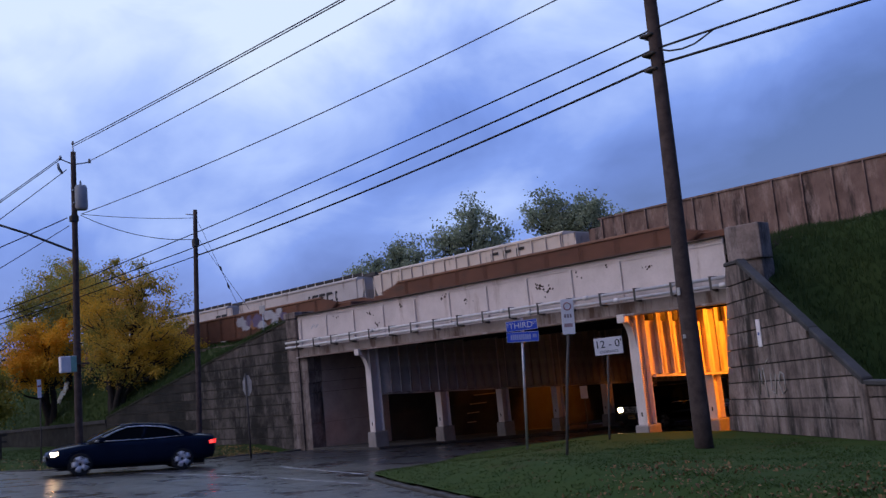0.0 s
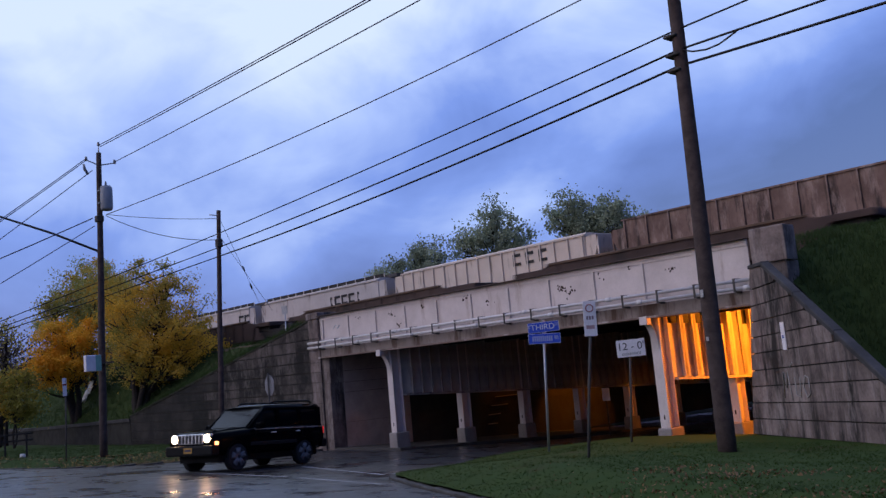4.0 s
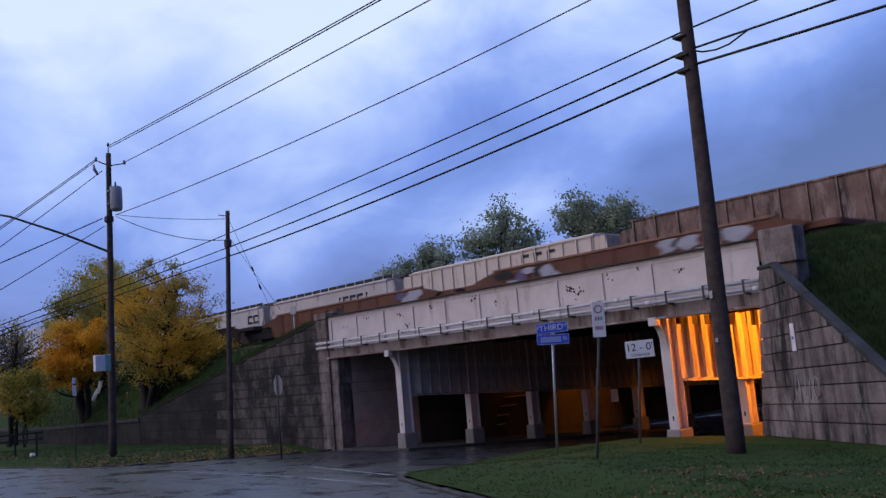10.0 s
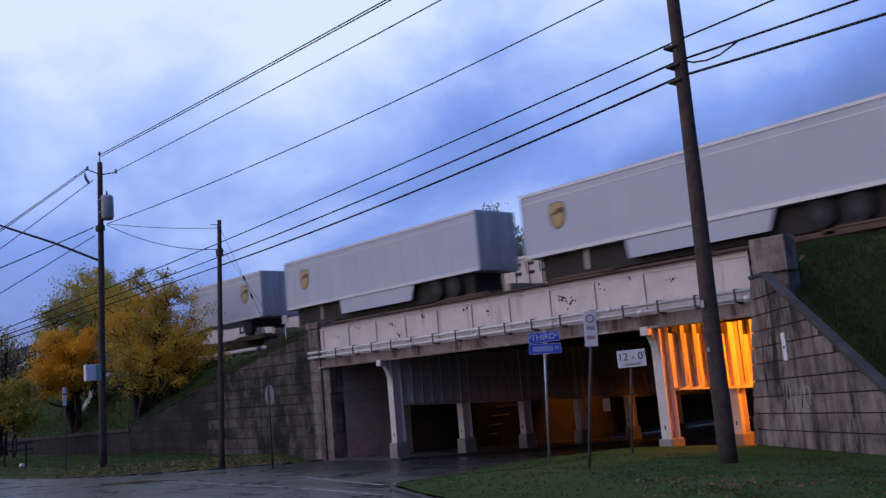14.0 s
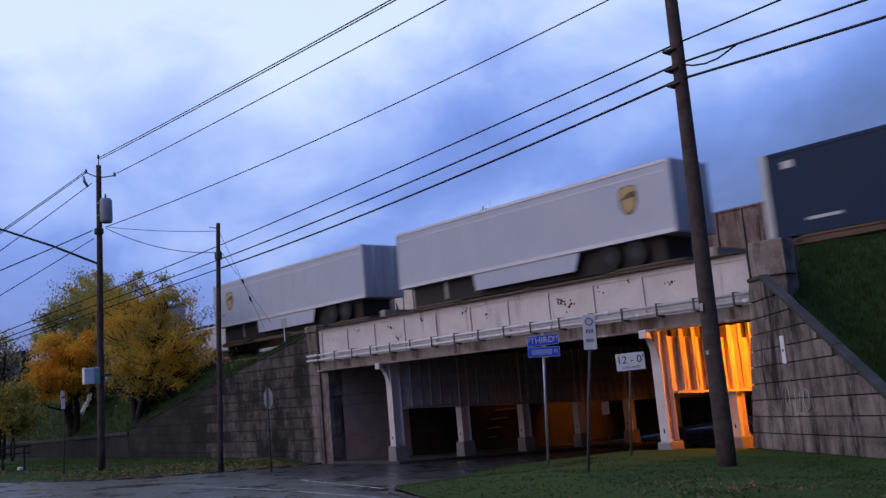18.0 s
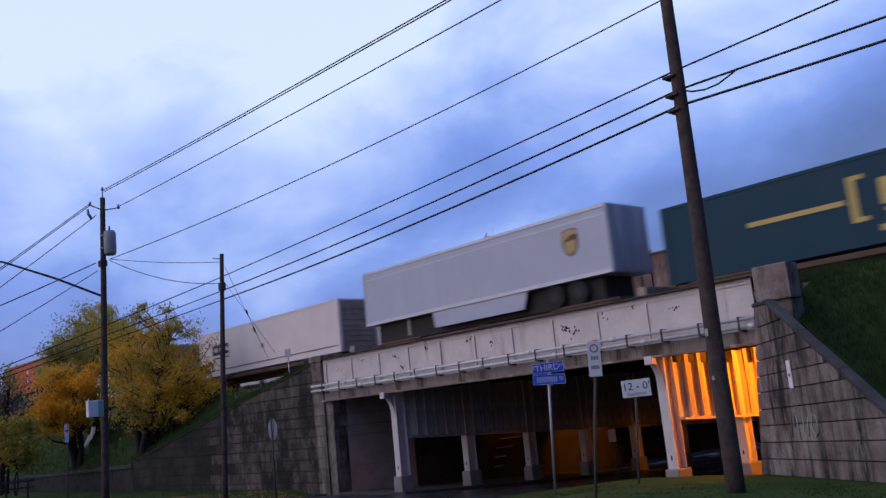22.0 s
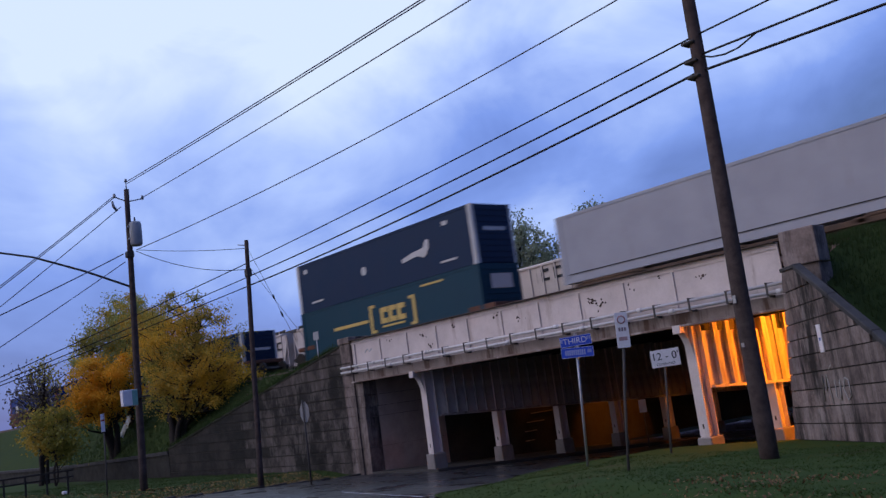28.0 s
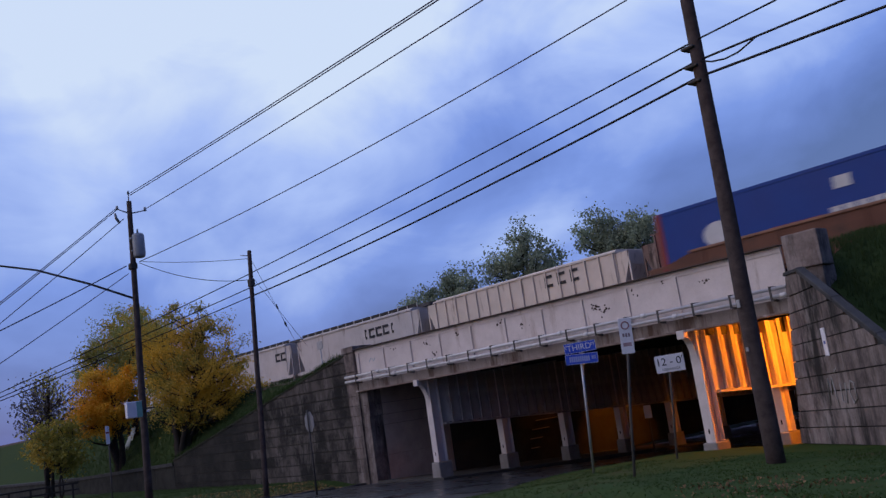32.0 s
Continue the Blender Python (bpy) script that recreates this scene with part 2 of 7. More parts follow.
def tube(bm, pts, radii, n=10, caps=True):
    """A round bar along a line of points."""
    rings = []
    pts = [Vector(p) for p in pts]
    for i, p in enumerate(pts):
        d = (pts[min(i + 1, len(pts) - 1)] - pts[max(i - 1, 0)]).normalized()
        a = d.orthogonal().normalized() if i == 0 else (rings[-1][1] - d * rings[-1][1].dot(d)).normalized()
        b = d.cross(a)
        r = radii[i] if isinstance(radii, (list, tuple)) else radii
        rings.append(([bm.verts.new(p + r * (math.cos(t) * a + math.sin(t) * b)) for t in (2 * math.pi * k / n for k in range(n))], a))
    for (r0, _), (r1, _) in zip(rings, rings[1:]):
        for k in range(n):
            f = bm.faces.new((r0[k], r0[(k + 1) % n], r1[(k + 1) % n], r1[k]))
            f.smooth = True
    if caps:
        bm.faces.new(rings[0][0][::-1])
        bm.faces.new(rings[-1][0])
    return bm


def prism(bm, poly, axis, a, b):
    """A polygon drawn in the plane across an axis, drawn out from a to b along it."""
    def at(p, h):
        return {"x": (h, p[0], p[1]), "y": (p[0], h, p[1]), "z": (p[0], p[1], h)}[axis]
    lo = [bm.verts.new(at(p, a)) for p in poly]
    hi = [bm.verts.new(at(p, b)) for p in poly]
    n = len(poly)
    fs = [bm.faces.new(lo), bm.faces.new(hi)]
    for i in range(n):
        fs.append(bm.faces.new((lo[i], lo[(i + 1) % n], hi[(i + 1) % n], hi[i])))
    bmesh.ops.recalc_face_normals(bm, faces=fs)
    return bm


def mesh(name, bm):
    me = bpy.data.meshes.new(name)
    bm.to_mesh(me)
    bm.free()
    return me


def part(name, bm, material, parent, label="", at=None):
    me = mesh(name, bm) if isinstance(bm, bmesh.types.BMesh) else bm
    if material and not me.materials:
        me.materials.append(material)
    ob = new(name, me)
    ob.parent = parent
    if at is not None:
        ob.matrix_basis = at
    if label:
        tagged(ob, label)
    if name in ("lettering_bar", "logo_block", "bracket_mark", "small_lettering"):
        tagged(ob, label or "painted lettering bars", kind="stuff")
    return ob


def solid(name, bm, material, label="", category="", group="", kind=""):
    me = mesh(name, bm)
    me.materials.append(material)
    return tagged(new(name, me), label, category, group, kind)


def thing(name, x, y, z, label, category, group="", kind="", rz=0.0):
    ob = new(name)
    ob.empty_display_size = 0.3
    ob.matrix_basis = pose(x, y, z, 0, 0, rz)
    return tagged(ob, label, category, group, kind)


def B():
    return bmesh.new()

# ---- ground, streets, verges ----


def sheet(name, xs, ys, zf, material, label, category, kind="structure", smooth=True):
    bm = B()
    g = [[bm.verts.new((x, y, zf(x, y))) for x in xs] for y in ys]
    for a, b in zip(g, g[1:]):
        for i in range(len(xs) - 1):
            f = bm.faces.new((a[i], a[i + 1], b[i + 1], b[i]))
            f.smooth = smooth
    return solid(name, bm, material, label, category, kind=kind)


def steps(*runs):
    out = [runs[0][0]]
    for a, b, n in runs:
        out += [a + (b - a) * (i + 1) / n for i in range(n)]
    return out


T40 = math.tan(SKEW)


def lerp_table(tab, v):
    for (a, p), (b, q) in zip(tab, tab[1:]):
        if v <= b:
            return p + (q - p) * max(0.0, min(1.0, (v - a) / (b - a)))
    return tab[-1][1]


VERGE_L = [(8.2, -150), (9.2, -60), (10.1, -35.4), (11.2, -32.4), (12.4, -31.4), (21.9, -31.8)]


def ground_rise(x, y):
    """The far verge stands a little over the street."""
    if y < 8.2 or y > 21.9:
        return 0.0
    e = lerp_table(VERGE_L, y) - x
    return (0.30 * min(e / 2.5, 1) + 0.05 * noise.noise((x * 0.4, y * 0.4, 0.0))) if e > 0 else 0.0


sheet("ground", steps((-1500, -120, 6), (-120, 60, 180), (60, 1500, 6)), steps((-1500, -20, 5), (-20, 60, 160), (60, 1500, 6)),
      lambda x, y: zg(y) - 0.05 + ground_rise(x, y), GRASS, "dull autumn grass ground around the underpass", "ground")


LEFT = [(1.4, -150), (8.2, -150), (9.2, -60), (10.1, -35.4), (11.2, -32.4), (12.4, -31.4), (20.0, -31.8), (21.9, -31.8), (50, -31.6 + 28 * T40)]
RIGHT = [(1.4, 150), (6.6, 150), (7.0, 2), (8.0, -6.0), (10.4, -11.6), (11.4, -13.9), (12.1, -15.2), (12.5, -16.0), (13.1, -16.7), (14.0, -17.0), (15.5, -17.5), (20.0, -20.0), (22.0, -20.6), (25, -12.4), (50, -12.5 + 28 * T40)]
bm = B()
ys = [1.4 + 0.35 * i for i in range(int((50 - 1.4) / 0.35) + 1)]
prev = None
for y in ys:
    x0, x1 = lerp_table(LEFT, y), lerp_table(RIGHT, y)
    row = [bm.verts.new((x0 + (x1 - x0) * k / 8, y, zg(y) + 0.012)) for k in range(9)]
    if prev:
        for k in range(8):
            bm.faces.new((prev[k], prev[k + 1], row[k + 1], row[k])).smooth = True
    prev = row
solid("road", bm, ASPHALT, "wet dark asphalt street dipping under the railway", "road", kind="structure")


def verge_z(x, y):
    e = x - lerp_table(RIGHT, y)
    return zg(y) + 0.10 + 0.36 * min(max(e / 4.0, 0), 1) + 0.03 * noise.noise((x * 0.7, y * 0.7, 3.0))


bm = B()
prev = None
for y in [6.7 + 0.3 * i for i in range(54)]:
    x0 = min(lerp_table(RIGHT, y) + 0.16, 40)
    row = [bm.verts.new((x, y, verge_z(x, y))) for x in [x0 + (42 - x0) * (k / 40) ** 1.8 for k in range(41)]]
    if prev:
        for k in range(40):
            bm.faces.new((prev[k], prev[k + 1], row[k + 1], row[k])).smooth = True
    prev = row
solid("grass_verge", bm, GRASS, "raised grass corner strewn with fallen leaves", "verge", kind="structure")

# kerb stones round the grass corner and along the far side
CURB = mat("kerb_concrete", (0.075, 0.066, 0.058), (0.042, 0.038, 0.034), 3, 0.8, bump=0.3, vary=0.15)


def kerb_line(name, label, pts, side):
    kerb = thing(name, 0, 0, 0, label, "kerb", kind="structure")
    for (xa, ya), (xb, yb) in zip(pts, pts[1:]):
        n = max(1, round(math.hypot(xb - xa, yb - ya) / 1.2))
        for i in range(n):
            p, q = [(xa + (xb - xa) * t, ya + (yb - ya) * t) for t in (i / n, (i + 1) / n)]
            d = Vector((q[0] - p[0], q[1] - p[1], 0))
            m = Matrix.Translation((p[0], p[1], (zg(p[1]) + zg(q[1])) / 2)) @ Matrix.Rotation(math.atan2(d.y, d.x), 4, "Z")
            b2 = bevel(box(B(), 0.008, d.length - 0.008, -0.08, 0.08, -0.25, 0.07 if side > 0 else 0.05), 0.025, 2)
            part("kerb_stone", b2, CURB, kerb, at=m)
    return kerb


kerb_line("kerb", "worn concrete kerb round the grass corner", [(lerp_table(RIGHT, y) + 0.08, y) for y in (21.5, 20, 18, 15.5, 14.5, 14, 13.5, 13.1, 12.8, 12.5, 12.3, 12.1, 11.7, 11.4, 10.9, 10.4, 9.2, 8.0)], 1)
kerb_line("kerb", "low kerb half buried in leaves along the far verge", [(lerp_table(LEFT, y) - 0.08, y) for y in (21.5, 20, 17, 14.5, 12.4, 11.8, 11.2, 10.6, 10.1)] + [(-45, 9.7), (-60, 9.2)], -1)

# worn lane paint
PAINT = mat("worn_road_paint", (0.52, 0.52, 0.53), (0.20, 0.20, 0.205), 2.0, 0.6, bump=0.05, stain=(0.05, 0.05, 0.053), stain_scale=2.2, stain_at=0.52)
for ax, ay, bx, by in ((-25.9, 11.87, -19.4, 12.04), (-23.3, 14.95, -17.46, 13.46), (-18.7, 11.92, -15.0, 11.48)):
    d = Vector((bx - ax, by - ay, 0))
    s = d.normalized().cross(Vector((0, 0, 1))) * 0.06
    bm = B()
    n = 10
    pr = None
    for i in range(n + 1):
        p = Vector((ax, ay, 0)) + d * i / n
        r = [bm.verts.new((p.x + k * s.x, p.y + k * s.y, zg(p.y + k * s.y) + 0.018)) for k in (-1, 1)]
        if pr:
            bm.faces.new((pr[0], pr[1], r[1], r[0]))
        pr = r
    solid("lane_marking", bm, PAINT, "worn white lane line on wet asphalt", "road marking", "lane lines", kind="structure")
# tar seams and patched cracks
TAR = mat("tar_seam", (0.012, 0.012, 0.013), None, 6, 0.35, bump=0.1)
rnd = random.Random(5)
for ax, ay, n in ((-21.5, 9.85, 9), (-17.5, 10.5, 7), (-23.5, 12.6, 8), (-17.0, 12.3, 5), (-15.6, 11.0, 4)):
    bm = B()
    x, y = ax, ay
    pr = None
    for i in range(n):
        w = rnd.uniform(0.03, 0.10)
        r = [bm.verts.new((x, y + k * w, zg(y + k * w) + 0.0165)) for k in (-1, 1)]
        if pr:
            bm.faces.new((pr[0], r[0], r[1], pr[1]))
        pr = r
        x += rnd.uniform(0.25, 0.45)
        y += rnd.uniform(-0.08, 0.05)
    solid("tar_seam", bm, TAR, "black tar seam in the asphalt", "road marking", "tar seams", kind="structure")

# fallen leaves
LEAF_MATS = [mat("fallen_leaf_tan", (0.26, 0.15, 0.06), (0.15, 0.085, 0.04), 8, 0.8, bump=0), mat("fallen_leaf_brown", (0.17, 0.09, 0.045), (0.11, 0.06, 0.03), 8, 0.8, bump=0), mat("fallen_leaf_gold", (0.40, 0.24, 0.05), (0.28, 0.15, 0.04), 8, 0.7, bump=0)]
rnd = random.Random(11)


def leaf_litter(name, label, count, place, least=0.022, most=0.042, kinds=3):
    bm = B()
    for i in range(count):
        x, y, z = place()
        a, r = rnd.uniform(0, 6.28), rnd.uniform(least, most)
        t1, t2 = rnd.uniform(-0.03, 0.03), rnd.uniform(-0.03, 0.03)
        vs = [bm.verts.new((x + r * math.cos(a + k), y + r * math.sin(a + k) * 0.8, z + 0.012 + (t1 if k < 2 else t2) * (1 if k % 3 else 0.4) + 0.02)) for k in (0, 1.3, 2.6, 3.9, 5.2)]
        bm.faces.new(vs).material_index = rnd.randrange(kinds)
    me = mesh(name, bm)
    for m in LEAF_MATS:
        me.materials.append(m)
    return tagged(new(name, me), label, "leaves", kind="stuff")


def on_corner():
    y = 8.4 + 3.4 * rnd.random() ** 1.5
    x = rnd.uniform(-10.5, -1.5)
    if noise.noise((x * 0.5, y * 0.5, 7)) + 0.10 * (x + 7) - 0.14 * (y - 10.2) < 0.05 and rnd.random() < 0.93:
        return on_corner()
    return x, y, verge_z(x, y)


leaf_litter("fallen_leaves", "brown and tan fallen leaves on the grass corner", 1500, on_corner, 0.011, 0.024, 2)


def on_far():
    y = rnd.uniform(8.6, 20.5)
    x = lerp_table(LEFT, y) - 0.2 - 3.2 * rnd.random() ** 2.0
    if y < 11.5:
        x = rnd.uniform(-60, -32)
        y = lerp_table([(-60, 9.3), (-35.4, 10.2), (-32, 11.6)], x) + rnd.random() ** 2 * 2.0
    return x, y, zg(y) + ground_rise(x, y) - 0.03


leaf_litter("fallen_leaves", "orange fallen leaves along the far kerb", 4200, on_far)

# grass tufts of the corner and the far verge
rnd = random.Random(21)
TUFT = leafmat("grass_blades", (0.038, 0.070, 0.016), (0.052, 0.076, 0.021))


def tufts(name, label, count, place, hgt=0.09, material=TUFT):
    bm = B()
    for i in range(count):
        x, y, z = place()
        for k in range(3):
            a = rnd.uniform(0, 6.28)
            h = hgt * rnd.uniform(0.5, 1.3)
            dx, dy = 0.012 * math.cos(a), 0.012 * math.sin(a)
            lx, ly = rnd.uniform(-0.06, 0.06), rnd.uniform(-0.06, 0.06)
            ox, oy = rnd.uniform(-0.07, 0.07), rnd.uniform(-0.07, 0.07)
            bm.faces.new([bm.verts.new(p) for p in ((x + ox - dx, y + oy - dy, z - 0.01), (x + ox + dx, y + oy + dy, z - 0.01), (x + ox + lx, y + oy + ly, z + h))])
    return solid(name, bm, material, label, "grass", kind="stuff")


def corner_any():
    y = 8.2 + 10.5 * rnd.random() ** 1.4
    x = lerp_table(RIGHT, y) + 0.3 + 14 * rnd.random()
    if noise.noise((x * 0.9, y * 0.9, 2.0)) < rnd.uniform(-0.6, 0.3):
        return corner_any()
    return x, y, verge_z(x, y)


def far_any():
    x = rnd.uniform(-55, -31)
    y = rnd.uniform(9.6, 21.5)
    if x > lerp_table(LEFT, y) - 0.25:
        return far_any()
    return x, y, zg(y) + ground_rise(x, y) - 0.04


LAWN = leafmat("lawn_blades", (0.032, 0.068, 0.012), (0.052, 0.078, 0.018))
tufts("grass_tufts", "short patchy mown grass blades on the corner", 12000, corner_any, 0.024, LAWN)
tufts("grass_tufts", "short green grass blades on the far verge", 6000, far_any, 0.05)

# ---- embankments and track bed ----
BALLAST = mat("brown_ballast", (0.17, 0.13, 0.105), (0.08, 0.065, 0.055), 3, 0.95, bump=0.8, fine=35, vary=0)
BANK = mat("embankment_grass", (0.022, 0.043, 0.010), (0.048, 0.066, 0.019), 0.9, 0.95, bump=0.8, fine=22, spec=0.1, stain=(0.055, 0.045, 0.025), stain_scale=0.45, stain_at=0.6)
TOP = 3.9


def lw(x):
    return 4.08 - 0.19 * (-33 - x)


def rw(x):
    return 3.17 - 1.245 * (x + 11.29)


def low_top(x):
    return max(0.36 - 0.02 * (-52 - x), 0.0)


def bank_left(x, y):
    foot = lw(x) if x > -52 else low_top(x) - 0.1
    z = TOP - (26.6 - y) * (TOP - foot + 0.12) / 4.3
    return min(z, TOP) + 0.10 * noise.noise((x * 0.5, y * 0.6, 1.0))


def bank_right(x, y):
    k = (4.5 - max(rw(x), -1.5) + 0.12) / 3.6
    z = 4.5 - (25.9 - y) * k
    return max(min(z, 4.5), -1.5) + 0.10 * noise.noise((x * 0.6, y * 0.6, 2.0))


sheet("embankment_left", steps((-800, -60, 60), (-60, -32.6, 50)), steps((22.3, 27.5, 14)), bank_left, BANK, "grassy railway embankment behind the wing wall", "embankment")
sheet("embankment_right", steps((-11.6, 0, 36), (0, 800, 60)), steps((22.25, 28.2, 18)), bank_right, BANK, "grassy railway embankment behind the wing wall", "embankment")
rnd = random.Random(31)


def bank_r():
    x, y = rnd.uniform(-12, -3), rnd.uniform(22.35, 27)
    return x, y, bank_right(x, y)


def bank_l():
    x, y = rnd.uniform(-78, -33), rnd.uniform(22.4, 27.2)
    z = bank_left(x, y)
    return x, y, z


tufts("bank_grass", "rough grass on the embankment", 9000, bank_r, 0.15)
tufts("bank_grass", "rough dry grass on the embankment", 9000, bank_l, 0.24)


def on_coping():
    x = rnd.uniform(-51.5, -33.5)
    return x, rnd.uniform(21.93, 22.7), lw(x) + 0.05


tufts("bank_grass", "ragged grass hanging over the wall coping", 2600, on_coping, 0.26)
bm = B()
box(bm, -800, 800, 26.4, 60, 3.62, 3.88)
solid("track_bed", bm, BALLAST, "brown stone ballast under the tracks", "track bed", kind="structure")
RAILM = mat("rail_steel", (0.12, 0.085, 0.065), (0.2, 0.17, 0.15), 4, 0.5, metal=0.6, bump=0.1)
TIE = mat("old_sleeper_wood", (0.06, 0.045, 0.035), (0.03, 0.024, 0.02), 6, 0.95, bump=0.4)
for yc in (30.05, 43.5):
    tr = thing("railway_track", 0, yc, 3.9, "rusty railway track on brown ballast", "track", "tracks", kind="structure")
    for s in (-0.7175, 0.7175):
        part("rail", prism(B(), [(s - 0.07, 0.08), (s + 0.07, 0.08), (s + 0.015, 0.11), (s + 0.015, 0.2), (s + 0.036, 0.21), (s + 0.036, 0.25), (s - 0.036, 0.25), (s - 0.036, 0.21), (s - 0.015, 0.2), (s - 0.015, 0.11)], "x", -790, 790), RAILM, tr)
    tie = mesh("sleeper", box(B(), -0.11, 0.11, -1.3, 1.3, -0.04, 0.085))
    for i in range(120):
        part("sleeper", tie, TIE, tr, at=pose(-95 + i * 0.95, 0, 0))

# ---- wing walls: board-marked concrete courses with open joints ----
JOINTS = [-1.35, -0.86, -0.38, 0.10, 0.57, 1.04, 1.46, 1.89, 2.35, 2.82, 3.30, 3.78, 4.25]



def wing_wall(name, label, x_high, top, x_low, y0, y1, conc, west_conc, cope):
    wall = thing(name, 0, 0, 0, label, "wall", kind="structure")
    sgn = 1 if x_low > x_high else -1

    def x_at(z):
        a, b = x_high, x_low
        for _ in range(40):
            m = (a + b) / 2
            if top(m) > z:
                a = m
            else:
                b = m
        return (a + b) / 2
    # backing behind the open joints
    part("wall_core", prism(B(), [(x_high, -2), (x_low, -2), (x_low, max(top(x_low), -1.9) - 0.05), (x_high, top(x_high) - 0.05)], "y", y0 + 0.035, y1), mat("dark_joint", (0.05, 0.046, 0.042), None, 3, 0.95), wall)
    r = random.Random(3)
    for z0, z1 in zip(JOINTS, JOINTS[1:]):
        z1 = min(z1, top(x_high))
        if z1 - z0 < 0.1:
            continue
        xe0, xe1 = x_at(z0), x_at(z1)
        cuts = [x_high]
        if xe0 < -44:
            cuts.append(-41.5 + r.uniform(-1.4, 1.4))
        cuts.append(xe0)
        for xa, xb in zip(cuts, cuts[1:]):
            g = 0.006 * sgn
            dz = r.uniform(-0.006, 0.006)
            ta, tb = min(z1, top(xa)) - 0.022, min(z1, top(xb)) - 0.022
            poly = [(xa + g, z0 + 0.022), (xb - g, z0 + 0.022)]
            if tb > z0 + 0.03:
                poly.append((xb - g, tb))
            if sgn * (xe1 - xa) > 0.02 and sgn * (xb - xe1) > 0.02:
                poly.append((xe1, z1 - 0.022))
            poly.append((xa + g, ta))
            if len(poly) < 3:
                continue
            # pieces starting west of x = -39 take the darker concrete
            part("wall_course", prism(B(), poly, "y", y0 + r.uniform(-0.008, 0.01), y0 + 0.25), west_conc if xa < -39 else conc, wall)
    # sloping coping
    pts = [(x_high, top(x_high)), (x_low, top(x_low))]
    L = math.hypot(pts[1][0] - pts[0][0], pts[1][1] - pts[0][1])
    n = max(2, round(L / 2.4))
    for i in range(n):
        (xa, za), (xb, zb) = [(pts[0][0] + (pts[1][0] - pts[0][0]) * t, pts[0][1] + (pts[1][1] - pts[0][1]) * t) for t in ((i + 0.003) / n, (i + 0.997) / n)]
        part("coping", prism(B(), [(xa, za - 0.02), (xb, zb - 0.02), (xb, zb + 0.07), (xa, za + 0.07)], "y", y0 - 0.03, y1 + 0.05), cope, wall)
    return wall


wing_wall("wing_wall_left", "stained board-marked concrete wing wall with sloping coping", -32.9, lw, -52.0, 22.0, 22.6, DARK_CONCRETE, mat("darker_west_concrete", (0.044, 0.036, 0.031), (0.021, 0.019, 0.016), 1.3, 0.95, bump=0.4, fine=18, stain=(0.013, 0.012, 0.01), stain_scale=0.7, stain_at=0.45, vary=0.12), mat("mossy_coping", (0.045, 0.045, 0.03), (0.025, 0.03, 0.016), 2.5, 0.95, bump=0.6, fine=18))
# right wing wall: flares towards the street, its courses climbing slightly outwards
WING_R = pose(-12.45, 22.0, 0, 0, 0, -40)


def wing_top(u):
    """Top of the flared wall u metres out along it, under its coping."""
    return 3.36 if u < 1.35 else max(3.36 - 0.55 * (u - 1.35), 0.40)


def wing_point(u, n, z):
    return WING_R @ Vector((u, n, z))


wr = thing("wing_wall_right", 0, 0, 0, "stained board-marked concrete wing wall with steep coping", "wall", kind="structure")
wr.matrix_basis = WING_R
core = [(-0.9, -2), (12, -2), (12, 0.34), (6.72, 0.34), (1.35, 3.3), (0.6, 3.3)]
part("wall_core", prism(B(), core, "y", 0.04, 0.3), mat("dark_joint", (0.05, 0.046, 0.042), None, 3, 0.95), wr)
WING_JOINTS = [-1.75, -1.32, -0.89, -0.48, -0.07, 0.35, 0.76, 1.19, 1.60, 2.00, 2.40, 2.82, 3.5]
rr_ = random.Random(13)
for za, zb in zip(WING_JOINTS, WING_JOINTS[1:]):
    u = -0.42 + 0.29 * (za + zb) / 2
    while u < 11.9:
        v = 6.64 if u < 6 else 12.0
        n = 20
        lo, hi = [], []
        for k in range(n + 1):
            q = u + 0.006 + (v - u - 0.012) * k / n
            b_, t_ = za + 0.036 * q + 0.014, min(zb + 0.036 * q - 0.014, wing_top(q))
            if t_ > b_ + 0.01:
                lean = 0.29 * (zb - za) / 2 if k == 0 and u < 3 else 0.0
                lo.append((q - lean, b_))
                hi.append((q + lean, t_))
        if len(lo) > 1:
            part("wall_course", prism(B(), lo + hi[::-1], "y", rr_.uniform(-0.012, 0.012), 0.25), CONCRETE, wr)
        u = v
for (ua, za), (ub, zb) in (((0.55, 3.36), (1.5, 3.36)), ((1.42, 3.33), (3.1, 2.41)), ((3.11, 2.40), (4.85, 1.45)), ((4.86, 1.44), (6.75, 0.40)), ((6.78, 0.40), (9.4, 0.40)), ((9.42, 0.40), (12.0, 0.40))):
    th = 0.10 if ua > 6.7 or ua < 1 else 0.15
    part("coping", bevel(prism(B(), [(ua, za), (ub, zb), (ub, zb + th), (ua, za + th)], "y", -0.05, 0.18), 0.02), COPING, wr)
part("end_pier", bevel(box(B(), 6.62, 6.86, -0.07, 0.2, -1.4, 0.42), 0.02), CONCRETE, wr)
# grass fill between the flared wall and the bank behind it
bm = B()
prev = None
for k in range(25):
    u = 0.7 + 11.3 * k / 24
    p = wing_point(u, 0.18, wing_top(u) + 0.09)
    q = Vector((p.x * 22.4 / p.y, 22.4, 0))
    q.z = min(bank_right(q.x, 22.4), 1.5 + (p.z - 1.5) * 22.4 / p.y)
    row = [bm.verts.new(p.lerp(q, e)) for e in (0, 0.33, 0.66, 1)]
    if prev:
        for e in range(3):
            bm.faces.new((prev[e], prev[e + 1], row[e + 1], row[e])).smooth = True
    prev = row
solid("embankment_toe", bm, BANK, "grassy foot of the embankment behind the flared wall", "embankment", kind="structure")

